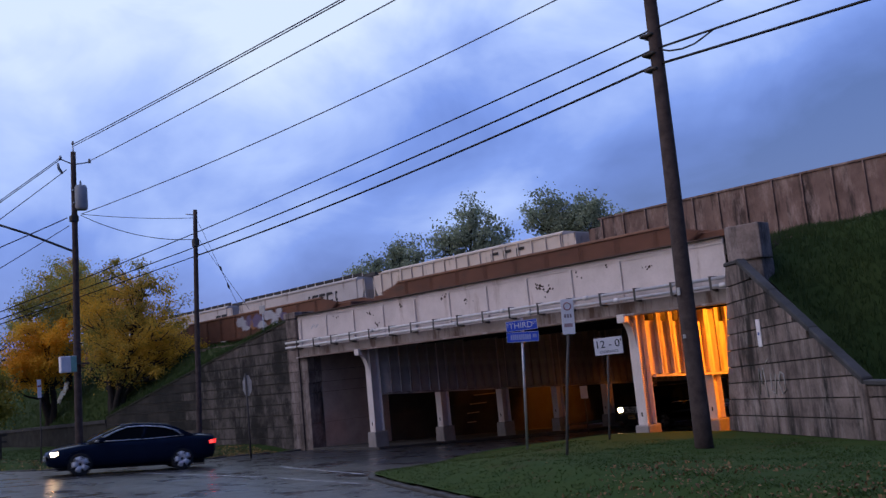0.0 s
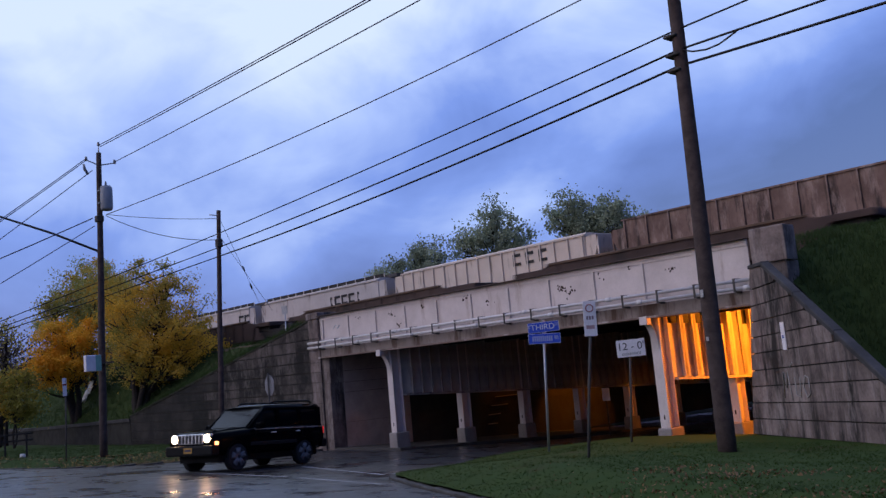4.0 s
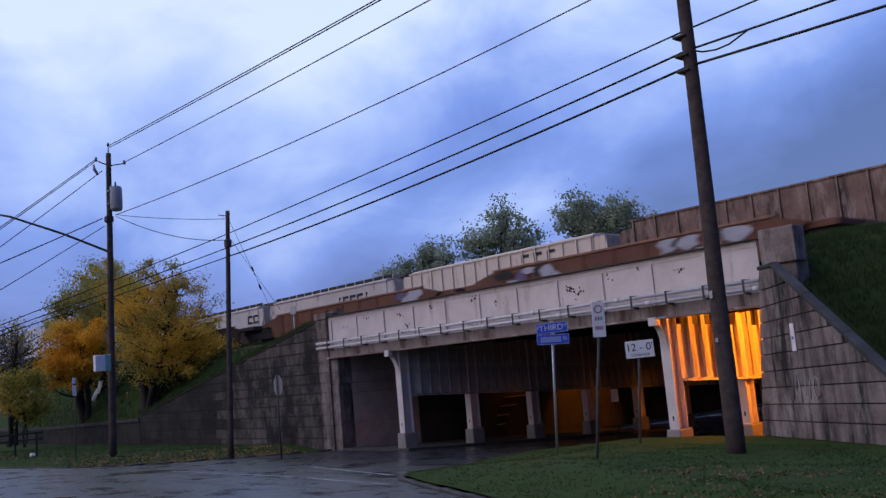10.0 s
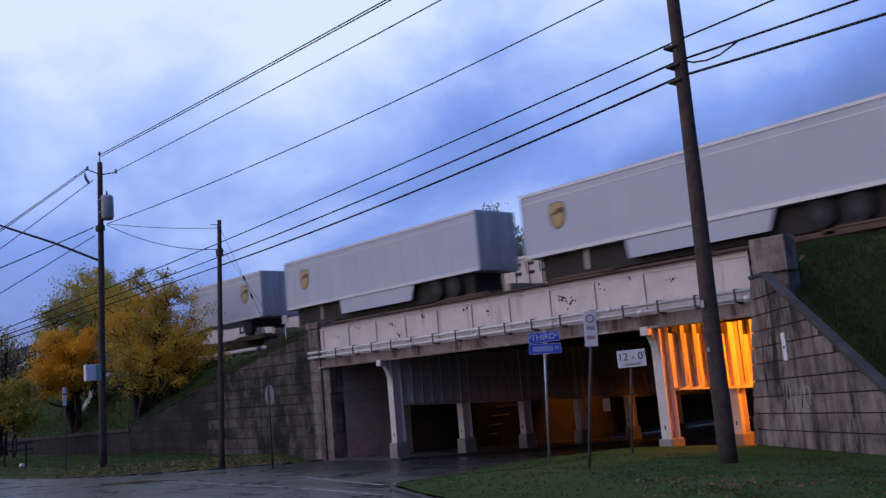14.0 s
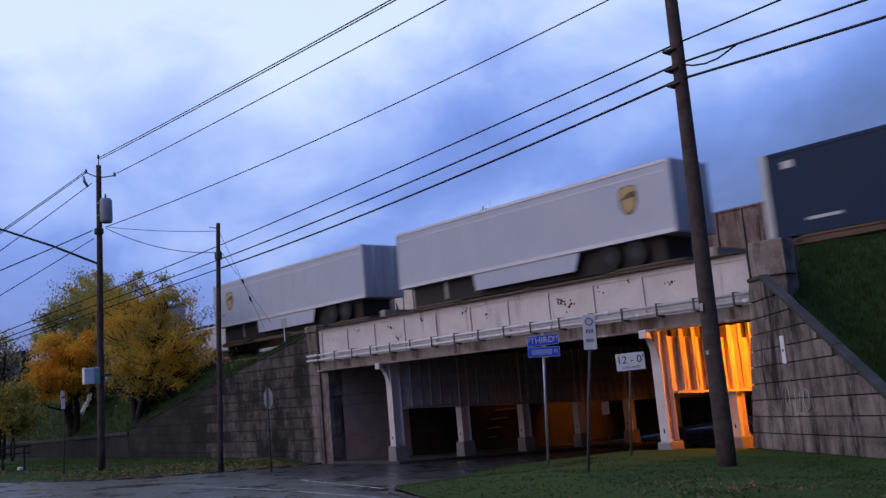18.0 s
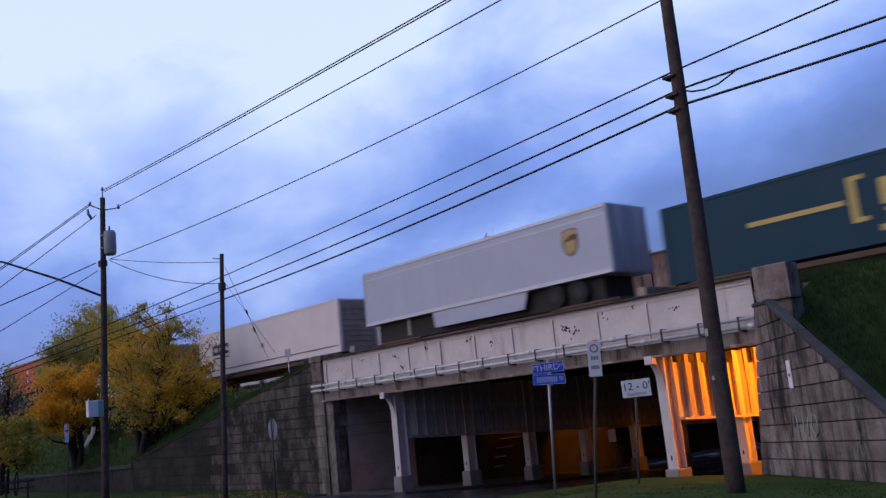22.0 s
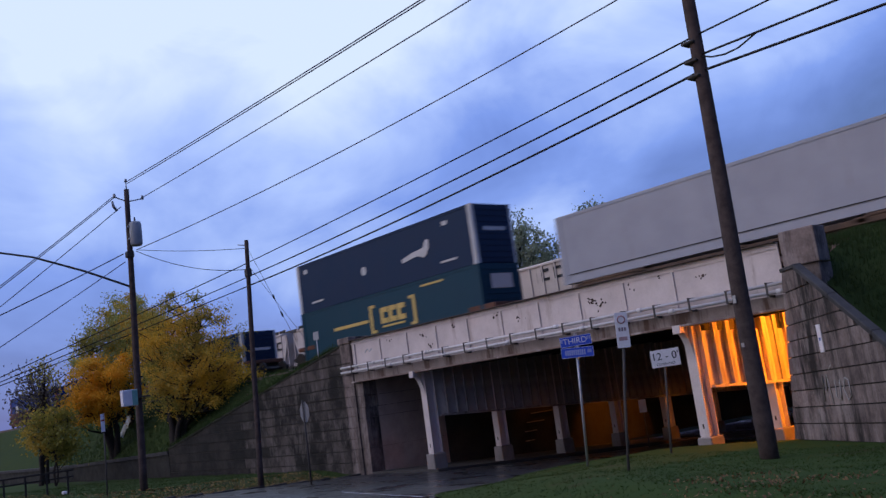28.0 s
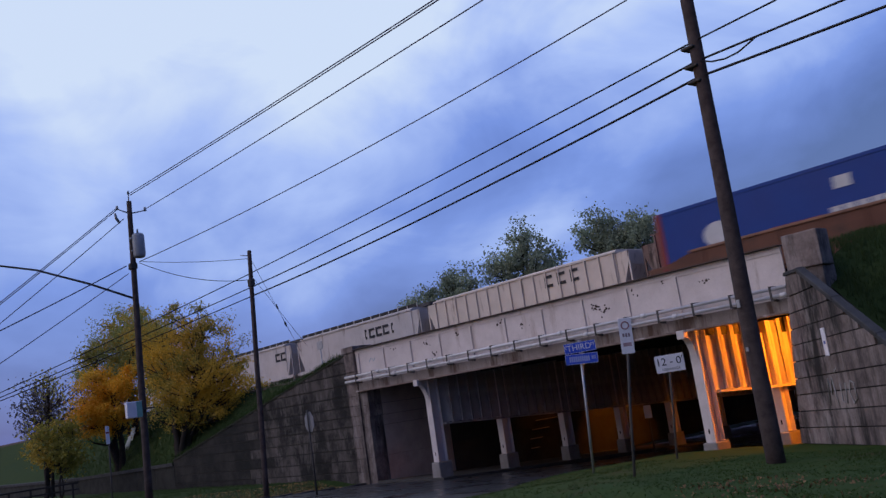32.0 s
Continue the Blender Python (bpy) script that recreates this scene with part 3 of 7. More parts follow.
# low wall carrying on along the foot of the bank, coloured dark for the trees' shade
TREE_SHADED = mat("tree_shaded_concrete", (0.04, 0.036, 0.03), (0.02, 0.019, 0.016), 1.5, 0.95, bump=0.4, fine=20)
low = thing("low_wall", 0, 0, 0, "low concrete wall below the embankment, tree shade in its dark colour", "wall", kind="structure")
for i in range(24):
    xa, xb = -52.03 - i * 2.9, -52.03 - (i + 1) * 2.9 + 0.02
    part("wall_course", prism(B(), [(xa, -2), (xb, -2), (xb, low_top(xb) - 0.18), (xa, low_top(xa) - 0.18)], "y", 22.0, 22.5), TREE_SHADED, low)
    part("coping", prism(B(), [(xa, low_top(xa) - 0.176), (xb, low_top(xb) - 0.176), (xb, low_top(xb) + 0.02), (xa, low_top(xa) + 0.02)], "y", 21.93, 22.6), COPING, low)

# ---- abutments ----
# near-black tone that puts the underpass gloom into the deeper abutment walls
SHADE_CONCRETE = mat("shade_dark_concrete", (0.058, 0.05, 0.043), (0.026, 0.022, 0.02), 0.8, 0.9, bump=0.3, fine=25)


def along(x, s, w=0.0):
    """A place s metres under the bridge along the road, from x on the face, w to its side."""
    return x + s * UX + w * UY, YF + s * UY - w * UX


def abutment(name, label, x0, side):
    ab = thing(name, 0, 0, 0, label, "abutment", kind="structure")
    bands = [(-2.0, -0.3), (-0.29, 0.95), (0.962, 1.37), (1.382, 1.85), (1.862, 2.75)]
    for za, zb in bands:
        for s0, s1 in ((0.0 if side > 0 else 0.7, 0.62 if side > 0 else 3.9), *(((0.64, 3.9),) if side > 0 else ()), (3.93, 10), (10.03, 34)):
            pr = 0.0 if za < 1 else 0.05
            p = [along(x0 + side * pr, s0), along(x0 + side * pr, s1), along(x0 - side * 0.85, s1), along(x0 - side * 0.85, s0)]
            # pale near the mouth, painted shade-dark from about 4 m in
            part("abutment_block", prism(B(), p, "z", za, zb), CONCRETE if s1 < 1 else PALE_CONCRETE if s1 < 5 else SHADE_CONCRETE, ab)
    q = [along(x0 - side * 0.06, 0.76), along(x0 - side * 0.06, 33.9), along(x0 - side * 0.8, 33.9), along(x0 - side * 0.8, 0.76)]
    part("abutment_core", prism(B(), q, "z", -2.0, 2.7), SHADE_CONCRETE, ab)
    return ab


abutment("abutment_left", "stained pale concrete abutment wall under the bridge", XL0, 1)
abutment("abutment_right", "pale concrete abutment wall under the bridge", XR0, -1)
pil = thing("pilaster_left", 0, 0, 0, "blocky weathered concrete pilaster at the girder end", "pilaster", kind="structure")
pj = [-2.0, -0.86, -0.31, 0.12, 0.58, 1.06, 1.46, 1.89, 2.30, 2.80, 3.3]
for za, zb in zip(pj, pj[1:]):
    part("pilaster_block", bevel(box(B(), -33.0, -32.2, 21.93, 22.75, za + 0.006, zb - 0.006), 0.008), CONCRETE, pil)
part("pilaster_core", box(B(), -32.96, -32.24, 21.97, 22.7, -2, 3.3), SHADE_CONCRETE, pil)
part("pilaster_head", bevel(box(B(), -32.92, -32.2, 21.9, 22.75, 3.3, 4.12), 0.03), CONCRETE, pil)
part("pilaster_cap", bevel(box(B(), -33.0, -32.12, 21.86, 22.9, 4.12, 4.40), 0.05, 2), CONCRETE, pil)
pil = thing("pilaster_right", 0, 0, 0, "blocky weathered concrete pilaster at the girder end", "pilaster", kind="structure")
part("pilaster_shaft", bevel(box(B(), -12.14, -11.2, 22.05, 22.7, -2, 3.5), 0.02), CONCRETE, pil)
part("pilaster_cap", bevel(box(B(), -12.1, -11.12, 21.95, 22.55, 3.5, 4.43), 0.04, 2), CONCRETE, pil)

# ---- the bridge ----
bridge = thing("railway_bridge", 0, 0, 0, "white painted riveted steel girder railway bridge with peeling rust", "bridge")
GX0, GX1 = -32.18, -12.2
part("girder_web", box(B(), GX0, GX1, 22.02, 22.06, 2.5, 4.2), STEEL, bridge)
part("top_flange", bevel(box(B(), GX0, GX1, 21.86, 22.24, 4.2, 4.24), 0.008), mat("rusty_flange", (0.10, 0.065, 0.05), (0.05, 0.036, 0.03), 2, 0.8, bump=0.2), bridge, "rust-brown top flange")
part("bottom_flange", bevel(box(B(), GX0, GX1, 21.80, 22.26, 2.44, 2.5), 0.008), mat("rust_streaked_flange", (0.30, 0.22, 0.185), (0.15, 0.10, 0.08), 1.6, 0.75, bump=0.2, stain=(0.5, 0.43, 0.40), stain_scale=1.2, stain_at=0.55), bridge, "rust-streaked bottom flange")
ang = B()
box(ang, GX0, GX1, 21.995, 22.02, 4.04, 4.2)
part("flange_angle", ang, STEEL, bridge)
part("flange_angle", box(B(), GX0, GX1, 21.99, 22.02, 2.5, 2.84), mat("grimy_white_steel", (0.36, 0.30, 0.265), (0.22, 0.175, 0.15), 1.2, 0.7, bump=0.2, stain=(0.10, 0.06, 0.042), stain_scale=1.6, stain_at=0.50, streak=True), bridge)
st = mesh("stiffener", box(B(), -0.04, 0.04, 21.97, 22.02, 2.84, 4.04))
for i in range(11):
    part("stiffener", st, STEEL, bridge, at=pose(-31.95 + i * 1.82, 0, 0))
rv = B()
for i in range(200):
    x = GX0 + 0.05 + i * 0.0995
    for z in (4.12,):
        bmesh.ops.create_icosphere(rv, subdivisions=1, radius=0.016, matrix=Matrix.Translation((x, 21.988, z)))
tagged(part("rivets", rv, STEEL, bridge), "rivet heads", kind="stuff")
# conduit pipes on brackets
PIPE = mat("pale_conduit_pipe", (0.74, 0.70, 0.69), (0.56, 0.53, 0.52), 3, 0.45, bump=0.08, stain=(0.2, 0.14, 0.1), stain_scale=2.0, stain_at=0.62)
for z, r in ((3.12, 0.05), (2.92, 0.05)):
    part("conduit_pipe", tube(B(), [(-32.75, 21.74, z), (-12.1, 21.74, z)], r, 12), PIPE, bridge)
br = B()
box(br, -0.035, 0.035, 21.84, 22.02, 2.8, 2.84)
box(br, -0.03, 0.03, 21.68, 21.70, 2.86, 3.19)
box(br, -0.035, 0.035, 21.68, 22.0, 2.83, 2.86)
box(br, -0.035, 0.035, 21.68, 22.0, 3.17, 3.195)
br = mesh("pipe_bracket", br)
for i in range(17):
    part("pipe_bracket", br, DARKSTEEL, bridge, at=pose(-31.9 + i * 1.21, 0, 0))
cpl = mesh("pipe_coupling", tube(B(), [(-0.09, 21.74, 0), (0.09, 21.74, 0)], 0.068, 12))
for i in range(6):
    part("pipe_coupling", cpl, PIPE, bridge, at=pose(-30.3 + i * 3.4, 0, 3.12))
    part("pipe_coupling", cpl, PIPE, bridge, at=pose(-29.2 + i * 3.4, 0, 2.92))
# flaked paint showing rust
rnd = random.Random(8)
bm = B()
for cx, cz, n in ((-27.3, 3.75, 6), (-26.9, 3.35, 5), (-25.4, 3.9, 4), (-23.0, 3.95, 5), (-22.0, 3.62, 6), (-18.7, 3.72, 12), (-18.45, 3.6, 9), (-17.1, 3.85, 5), (-14.6, 3.72, 5), (-15.9, 4.0, 3), (-29.6, 3.9, 3)):
    for k in range(n):
        x, z, r = cx + rnd.gauss(0, 0.11), cz + rnd.gauss(0, 0.07), rnd.uniform(0.015, 0.05)
        bm.faces.new([bm.verts.new((x + r * rnd.uniform(0.6, 1.4) * math.cos(a), 22.016 - 0.0003 * k, z + r * rnd.uniform(0.6, 1.3) * math.sin(a))) for a in (6.283 * j / 7 for j in range(7))])
tagged(part("paint_flakes", bm, RUST, bridge), "bare rust patches in the paint", kind="stuff")
# deck and cross beams, near black so the colour holds the gloom under them
SHADE_STEEL = mat("shade_black_steel", (0.022, 0.02, 0.019), (0.012, 0.011, 0.011), 1.5, 0.9, bump=0.2, spec=0.1)
part("deck", prism(B(), [(-33.0, 22.3), (-12.3, 22.3), (-9.3, 50), (-30.0, 50)], "z", 2.95, 3.6), SHADE_STEEL, bridge, "deck underside with its shade in the near-black colour")
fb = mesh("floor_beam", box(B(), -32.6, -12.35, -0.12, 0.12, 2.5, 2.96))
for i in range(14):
    part("floor_beam", fb, SHADE_STEEL, bridge, at=pose((0.9 + i * 2.05) * T40, 22.9 + i * 2.05, 0))
part("far_girder", box(B(), -30.0, -9.3, 50, 50.1, 2.4, 4.2), DARKSTEEL, bridge)

# ---- columns with pedestals and curved brackets ----


def dip(s):
    """The walkways fall with the street."""
    return -1.26 - 0.055 * s


def column(x0, s, front):
    x, y = along(x0, s + 0.45)
    z0 = dip(s)
    col = thing("bridge_column", x, y, z0, "white riveted steel bridge column on a concrete pedestal", "column", "bridge columns")
    h = 2.5 - z0
    part("pedestal", bevel(prism(B(), [(-0.26, -0.1), (0.26, -0.1), (0.23, 0.56), (-0.23, 0.56)], "y", -0.33, 0.33), 0.03), mat("pedestal_concrete", (0.34, 0.30, 0.28), (0.22, 0.19, 0.175), 2, 0.85, bump=0.25), col)
    for sy in (-1, 1):
        part("column_flange", box(B(), -0.16, 0.16, sy * 0.22 - 0.012, sy * 0.22 + 0.012, 0.56, h), STEEL, col)
    part("column_web", box(B(), -0.012, 0.012, -0.208, 0.208, 0.56, h), STEEL, col)
    for z in (0.8,):
        part("rust_patch", box(B(), -0.03, 0.02, -0.2355, -0.232, z, z + 0.13), RUST, col)
    if front:
        # curved knee towards the fascia
        pr = [(-0.2, h - 1.25)] + [(-0.2 - 0.42 * (1 - math.cos(a)), h - 1.25 + 1.05 * math.sin(a)) for a in (0.2, 0.45, 0.7, 0.95, 1.2, 1.45)] + [(-0.62, h), (-0.2, h)]
        part("knee_bracket", prism(B(), [(p[0], p[1]) for p in pr], "x", -0.02, 0.02), STEEL, col)
        part("knee_flange", prism(B(), [(-0.215, h - 1.3)] + [(-0.215 - 0.42 * (1 - math.cos(a)), h - 1.25 + 1.05 * math.sin(a)) for a in (0.2, 0.45, 0.7, 0.95, 1.2, 1.45)] + [(-0.60, h - 0.2)] + [(-0.2 - 0.42 * (1 - math.cos(a)), h - 1.25 + 1.05 * math.sin(a)) for a in (1.45, 1.2, 0.95, 0.7, 0.45, 0.2)] + [(-0.195, h - 1.3)], "x", -0.11, 0.11), STEEL, col)
        part("bearing_block", bevel(box(B(), -0.13, 0.13, -0.74, -0.52, h - 0.24, h + 0.0), 0.01), STEEL, col)
    return col


for i in range(9):
    column(XL1, i * 3.25, i == 0)
for i in range(9):
    column(XR1, i * 3.25, i == 0)

# ---- folded steel screens between the columns ----


def screen(name, label, x0, s0, s1, zb, pw, depth, top, steel, swept=False):
    sc = thing(name, 0, 0, 0, label, "screen", "steel screens", kind="structure")
    if swept:
        # each leaf swings out away from the street end and steps back at its far edge
        b2 = prism(B(), [(-0.012, 0.0), (0.0, 0.0), (depth, pw - 0.03), (depth, pw - 0.004), (-0.012, pw - 0.004)], "z", zb, top)
        box(b2, depth - 0.02, depth + 0.05, pw - 0.075, pw - 0.03, zb, top)
    else:
        b2 = box(B(), -0.012, 0.0, 0.0, pw - 0.004, zb, top)
        box(b2, 0.0, depth, pw - 0.05, pw - 0.012, zb, 3.1)
        box(b2, depth - 0.012, depth, pw - 0.12, pw + 0.05, zb, 3.1)
    me = mesh("screen_panel", b2)
    n = int((s1 - s0) / pw)
    for i in range(n):
        x, y = along(x0, s0 + i * pw)
        part("screen_panel", me, steel, sc, at=pose(x, y, -0.055 * (s0 + i * pw), 0, 0, -6))
    (xa, ya), (xb, yb) = along(x0, s0), along(x0, s1)
    d = math.hypot(xb - xa, yb - ya)
    part("screen_rail", box(B(), -0.03, depth + 0.05, 0, d, zb - 0.07, zb), steel, sc, at=pose(xa, ya, -0.055 * s0, math.degrees(-0.055), 0, -6))
    # added dark plate: stops lamp spill and stands for the unlit gap
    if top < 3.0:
        part("head_plate", box(B(), -0.16, -0.13, 0, d, top - 0.3, 3.3), DARKSTEEL, sc, "dark plate added in place of the unlit gap under the deck", pose(xa, ya, 0, 0, 0, -6))
    return sc


# the left screen has a greyer, streaked steel than the right one
screen("screen_left", "grey-white folded steel screen between columns", XL1, 0.75, 24, 0.78, 0.47, 0.15, 4.0, mat("screen_grey_steel", (0.46, 0.42, 0.41), (0.28, 0.25, 0.24), 1.4, 0.7, bump=0.15, stain=(0.10, 0.085, 0.08), stain_scale=1.1, stain_at=0.52, streak=True), True)
screen("screen_right", "white folded steel screen lit orange by the walkway lamp", XR1, 0.75, 20, 0.74, 0.56, 0.17, 2.32, STEEL)
# raised walkways behind the columns
WALK = mat("walkway_concrete", (0.085, 0.076, 0.07), (0.05, 0.046, 0.042), 1.5, 0.8, bump=0.25)
for nm, xa, xb in (("walkway_left", XL0, XL1 + 0.6), ("walkway_right", XR1 - 0.6, XR0)):
    bm = B()
    rows_ = []
    for s in (0.0, 34.0):
        p, q = along(xa, s), along(xb, s)
        rows_.append([bm.verts.new(v) for v in ((*p, -3.3), (*q, -3.3), (*q, dip(s)), (*p, dip(s)))])
    a, b = rows_
    for k in range(4):
        bm.faces.new((a[k], a[(k + 1) % 4], b[(k + 1) % 4], b[k]))
    bm.faces.new(a[::-1])
    bm.faces.new(b)
    solid(nm, bm, WALK, "raised concrete walkway beside the columns", "walkway", kind="structure")

# sodium lamps in the walkway bays
SODIUM = glow("sodium_glow", (1.0, 0.36, 0.03), 30)
# The last two are unseen additions that light the ledges and one column.
for x0, s, w, e in ((XR0, 3.2, -0.8, 850), (XR0, 10.5, -0.8, 420), (XL0, 14.2, 1.9, 430), (XL0, 9.4, 0.9, 60), (XR1, 12.5, -0.4, 1000)):
    x, y = along(x0, s, w)
    lamp = thing("walkway_lamp", x, y, 2.5, "caged orange sodium lamp under the deck", "lamp", "walkway lamps")
    part("lamp_housing", bevel(box(B(), -0.16, 0.16, -0.1, 0.1, 0.06, 0.45), 0.02), DARKSTEEL, lamp)
    part("lamp_glass", bevel(box(B(), -0.13, 0.13, -0.075, 0.075, -0.02, 0.06), 0.02), SODIUM, lamp)
    ld = bpy.data.lights.new("walkway_light", "POINT" if x0 == XR0 else "SPOT")
    if x0 != XR0:
        ld.spot_size, ld.spot_blend = radians(75 if x0 == XL0 else 14), 0.25
    ld.energy, ld.color, ld.shadow_soft_size = e, (1.0, 0.27, 0.012), 0.12
    lo = new("walkway_light", ld)
    lo.matrix_basis = pose(x, y, 2.3) if x0 == XR0 else pose(x, y, 2.3, 0, 42, 0) if x0 == XL0 else look((x, y, 2.3), (-26.7, 35.3, -1.4))

# narrow course ledges on the abutment that catch the lamp light
ledges = thing("course_ledge", 0, 0, 0, "narrow pale ledges along the dark abutment courses", "ledge", kind="structure")
for sa, sb, z in ((8.7, 10.0, 0.06), (8.4, 9.4, -0.33), (8.2, 8.9, -0.73), (8.15, 8.65, -1.15)):
    (xa, ya), (xb, yb) = along(XL0 + 0.02, sa), along(XL0 + 0.02, sb)
    part("ledge", prism(B(), [(xa, ya), (xb, yb), (xb + 0.05, yb), (xa + 0.05, ya)], "z", z - 0.03, z), PALE_CONCRETE, ledges)

# unseen plain wall added behind the viewer, closing the street and darkening car reflections
solid("wall_south", box(B(), -110, 110, -20.4, -20, -0.3, 6.0), mat("dull_dark_wall", (0.035, 0.03, 0.03), (0.025, 0.022, 0.022), 0.6, 0.9, bump=0.3), "plain dark wall added out of view across the street", "wall", kind="structure")

# ---- utility poles ----


def cable(name, label, ends, sag, r, m, group="overhead wires"):
    (a, b) = [Vector(p) for p in ends]
    pts = [a.lerp(b, t / 24) - Vector((0, 0, sag * 4 * (t / 24) * (1 - t / 24))) for t in range(25)]
    return solid(name, tube(B(), pts, r, 5), m, label, "wire", group)


def pole(name, label, base, top, r0, r1):
    p = thing(name, base[0], base[1], base[2], label, "utility pole", "utility poles")
    d = Vector(top) - Vector(base)
    pts, rad = [], []
    for i in range(15):
        t = i / 14
        w = 0.02 * noise.noise((t * 3, base[0], 0))
        pts.append(d * t + Vector((w, w * 0.6, -0.3 if i == 0 else 0)))
        rad.append(r0 + (r1 - r0) * t)
    part("shaft", tube(B(), pts, rad, 14), POLEWOOD, p)
    return p


INSUL = mat("porcelain_grey", (0.35, 0.36, 0.38), (0.25, 0.25, 0.27), 5, 0.3, bump=0.02)
near_pole = pole("utility_pole", "tall leaning weathered wooden utility pole on the grass corner", (-9.76, 15.84, -0.6), (-9.68, 15.88, 9.9), 0.185, 0.125)
for z in (8.42, 8.02, 7.7):
    part("cable_clamp", bevel(box(B(), -0.17, 0.13, -0.17, 0.12, z - 0.06, z), 0.02), DARKSTEEL, near_pole)
part("tag_plate", box(B(), -0.035, 0.035, -0.197, -0.18, 3.05, 3.2), GALV, near_pole, "small metal tag")
part("tag_plate", box(B(), -0.03, 0.03, -0.195, -0.178, 2.2, 2.28), GALV, near_pole, "small metal tag")

far_pole = pole("utility_pole", "dark wooden utility pole with a transformer and street light arm", (-34.46, 13.5, -0.55), (-34.36, 13.74, 11.1), 0.145, 0.095)
tr = B()
tube(tr, [(0.22, 0.42, 9.35), (0.22, 0.42, 9.45), (0.22, 0.42, 10.2), (0.22, 0.42, 10.3)], [0.2, 0.24, 0.24, 0.2], 16)
part("transformer", tr, mat("transformer_grey", (0.38, 0.40, 0.44), (0.28, 0.3, 0.33), 3, 0.5, bump=0.05), far_pole, "grey can transformer")
for z in (9.6, 10.1):
    part("transformer_bracket", box(B(), 0.05, 0.25, 0.12, 0.4, z, z + 0.05), GALV, far_pole)
part("bushing", tube(B(), [(0.22, 0.42, 10.3), (0.22, 0.42, 10.5)], [0.05, 0.03], 8), INSUL, far_pole)
part("pole_top_pin", tube(B(), [(0.1, 0.24, 11.6), (0.1, 0.24, 12.0)], 0.025, 8), GALV, far_pole)
part("insulator", tube(B(), [(0.1, 0.24, 11.95), (0.1, 0.24, 12.08)], [0.06, 0.04], 8), INSUL, far_pole)
for sy, zz in ((-0.5, 11.32), (0.62, 11.30)):
    part("side_arm", tube(B(), [(0.1, 0.24, 11.15), (0.1, 0.24 + sy, zz)], 0.025, 8), GALV, far_pole)
    part("insulator", tube(B(), [(0.1, 0.24 + sy, zz - 0.03), (0.1, 0.24 + sy, zz + 0.13)], [0.065, 0.045], 8), INSUL, far_pole)
part("cutout_fuse", tube(B(), [(0.1, -0.2, 10.75), (0.1, -0.33, 10.95), (0.1, -0.36, 11.15)], [0.05, 0.06, 0.04], 8), INSUL, far_pole)
part("cable_clamp", bevel(box(B(), -0.06, 0.2, 0.03, 0.32, 8.9, 9.15), 0.03), DARKSTEEL, far_pole)
# street light arm reaching over the far street
arm = [(-34.41, 13.6, 7.21), (-34.97, 12.1, 7.95), (-35.5, 10.4, 8.62), (-35.75, 9.2, 8.86), (-35.9, 8.2, 8.92), (-36.0, 7.2, 8.9)]
part("lamp_arm", tube(B(), [Vector(p) - far_pole.location for p in arm], [0.045, 0.045, 0.04, 0.038, 0.035, 0.03], 8), DARKSTEEL, far_pole, "curved street light arm")
part("lamp_head", bevel(box(B(), -1.7, -1.4, -6.95, -6.25, 9.38, 9.52), 0.05, 2), GALV, far_pole, "cobra-head street light, unlit")

mid_pole = pole("utility_pole", "plain dark wooden utility pole beside the wing wall", (-31.77, 16.92, -0.9), (-31.59, 17.26, 8.45), 0.115, 0.08)
part("pin_arm", tube(B(), [(0.17, 0.3, 9.15), (0.02, 0.02, 9.2)], 0.02, 6), GALV, mid_pole)
part("cable_clamp", bevel(box(B(), 0.04, 0.27, 0.18, 0.41, 7.9, 8.22), 0.03), DARKSTEEL, mid_pole)

# ---- wires ----
A = (-9.74, 15.85)
for za, zb, sag, r, out, osag in ((7.92, 7.54, 0.05, 0.02, 8.0, 0.0), (7.5, 7.0, 0.12, 0.024, 6.8, 0.0), (7.17, 6.65, 0.16, 0.028, 6.45, 0.08)):
    cable("overhead_cable", "heavy black overhead cable between two poles", ((A[0], A[1], za), (-31.63, 17.2, zb)), sag, r, CABLE)
    cable("overhead_cable", "heavy black overhead cable running on past the corner", ((A[0], A[1], za), (6.0, 15.0, out)), osag, r, CABLE)
# slack loop beside the near pole
lp = [Vector((-9.6, 15.8, 7.46)), Vector((-9.35, 15.79, 7.34)), Vector((-9.05, 15.78, 7.28)), Vector((-8.75, 15.77, 7.29)), Vector((-8.5, 15.77, 7.37)), Vector((-8.3, 15.77, 7.44))]
solid("slack_cable", tube(B(), lp, 0.018, 6), CABLE, "slack loop of black cable by the pole", "wire", "overhead wires")


def onward(name, label, a, b, k, sag, r, m):
    a, b = Vector(a), Vector(b)
    cable(name, label, (a, a + (b - a) * k), sag, r, m)


for a, b, sag in (((-34.35, 13.74, 11.4), (-15.6, 12.52, 10.14), 0.1), ((-34.35, 13.80, 11.35), (-15.55, 12.56, 10.10), 0.1),
                  ((-34.12, 14.3, 10.75), (-14.78, 13.47, 10.04), 0.1), ((-34.28, 13.94, 8.65), (-12.2, 15.85, 10.09), 0.68)):
    onward("overhead_wire", "thin overhead wire from the transformer pole", a, b, 1.75, sag, 0.017, WIRE)
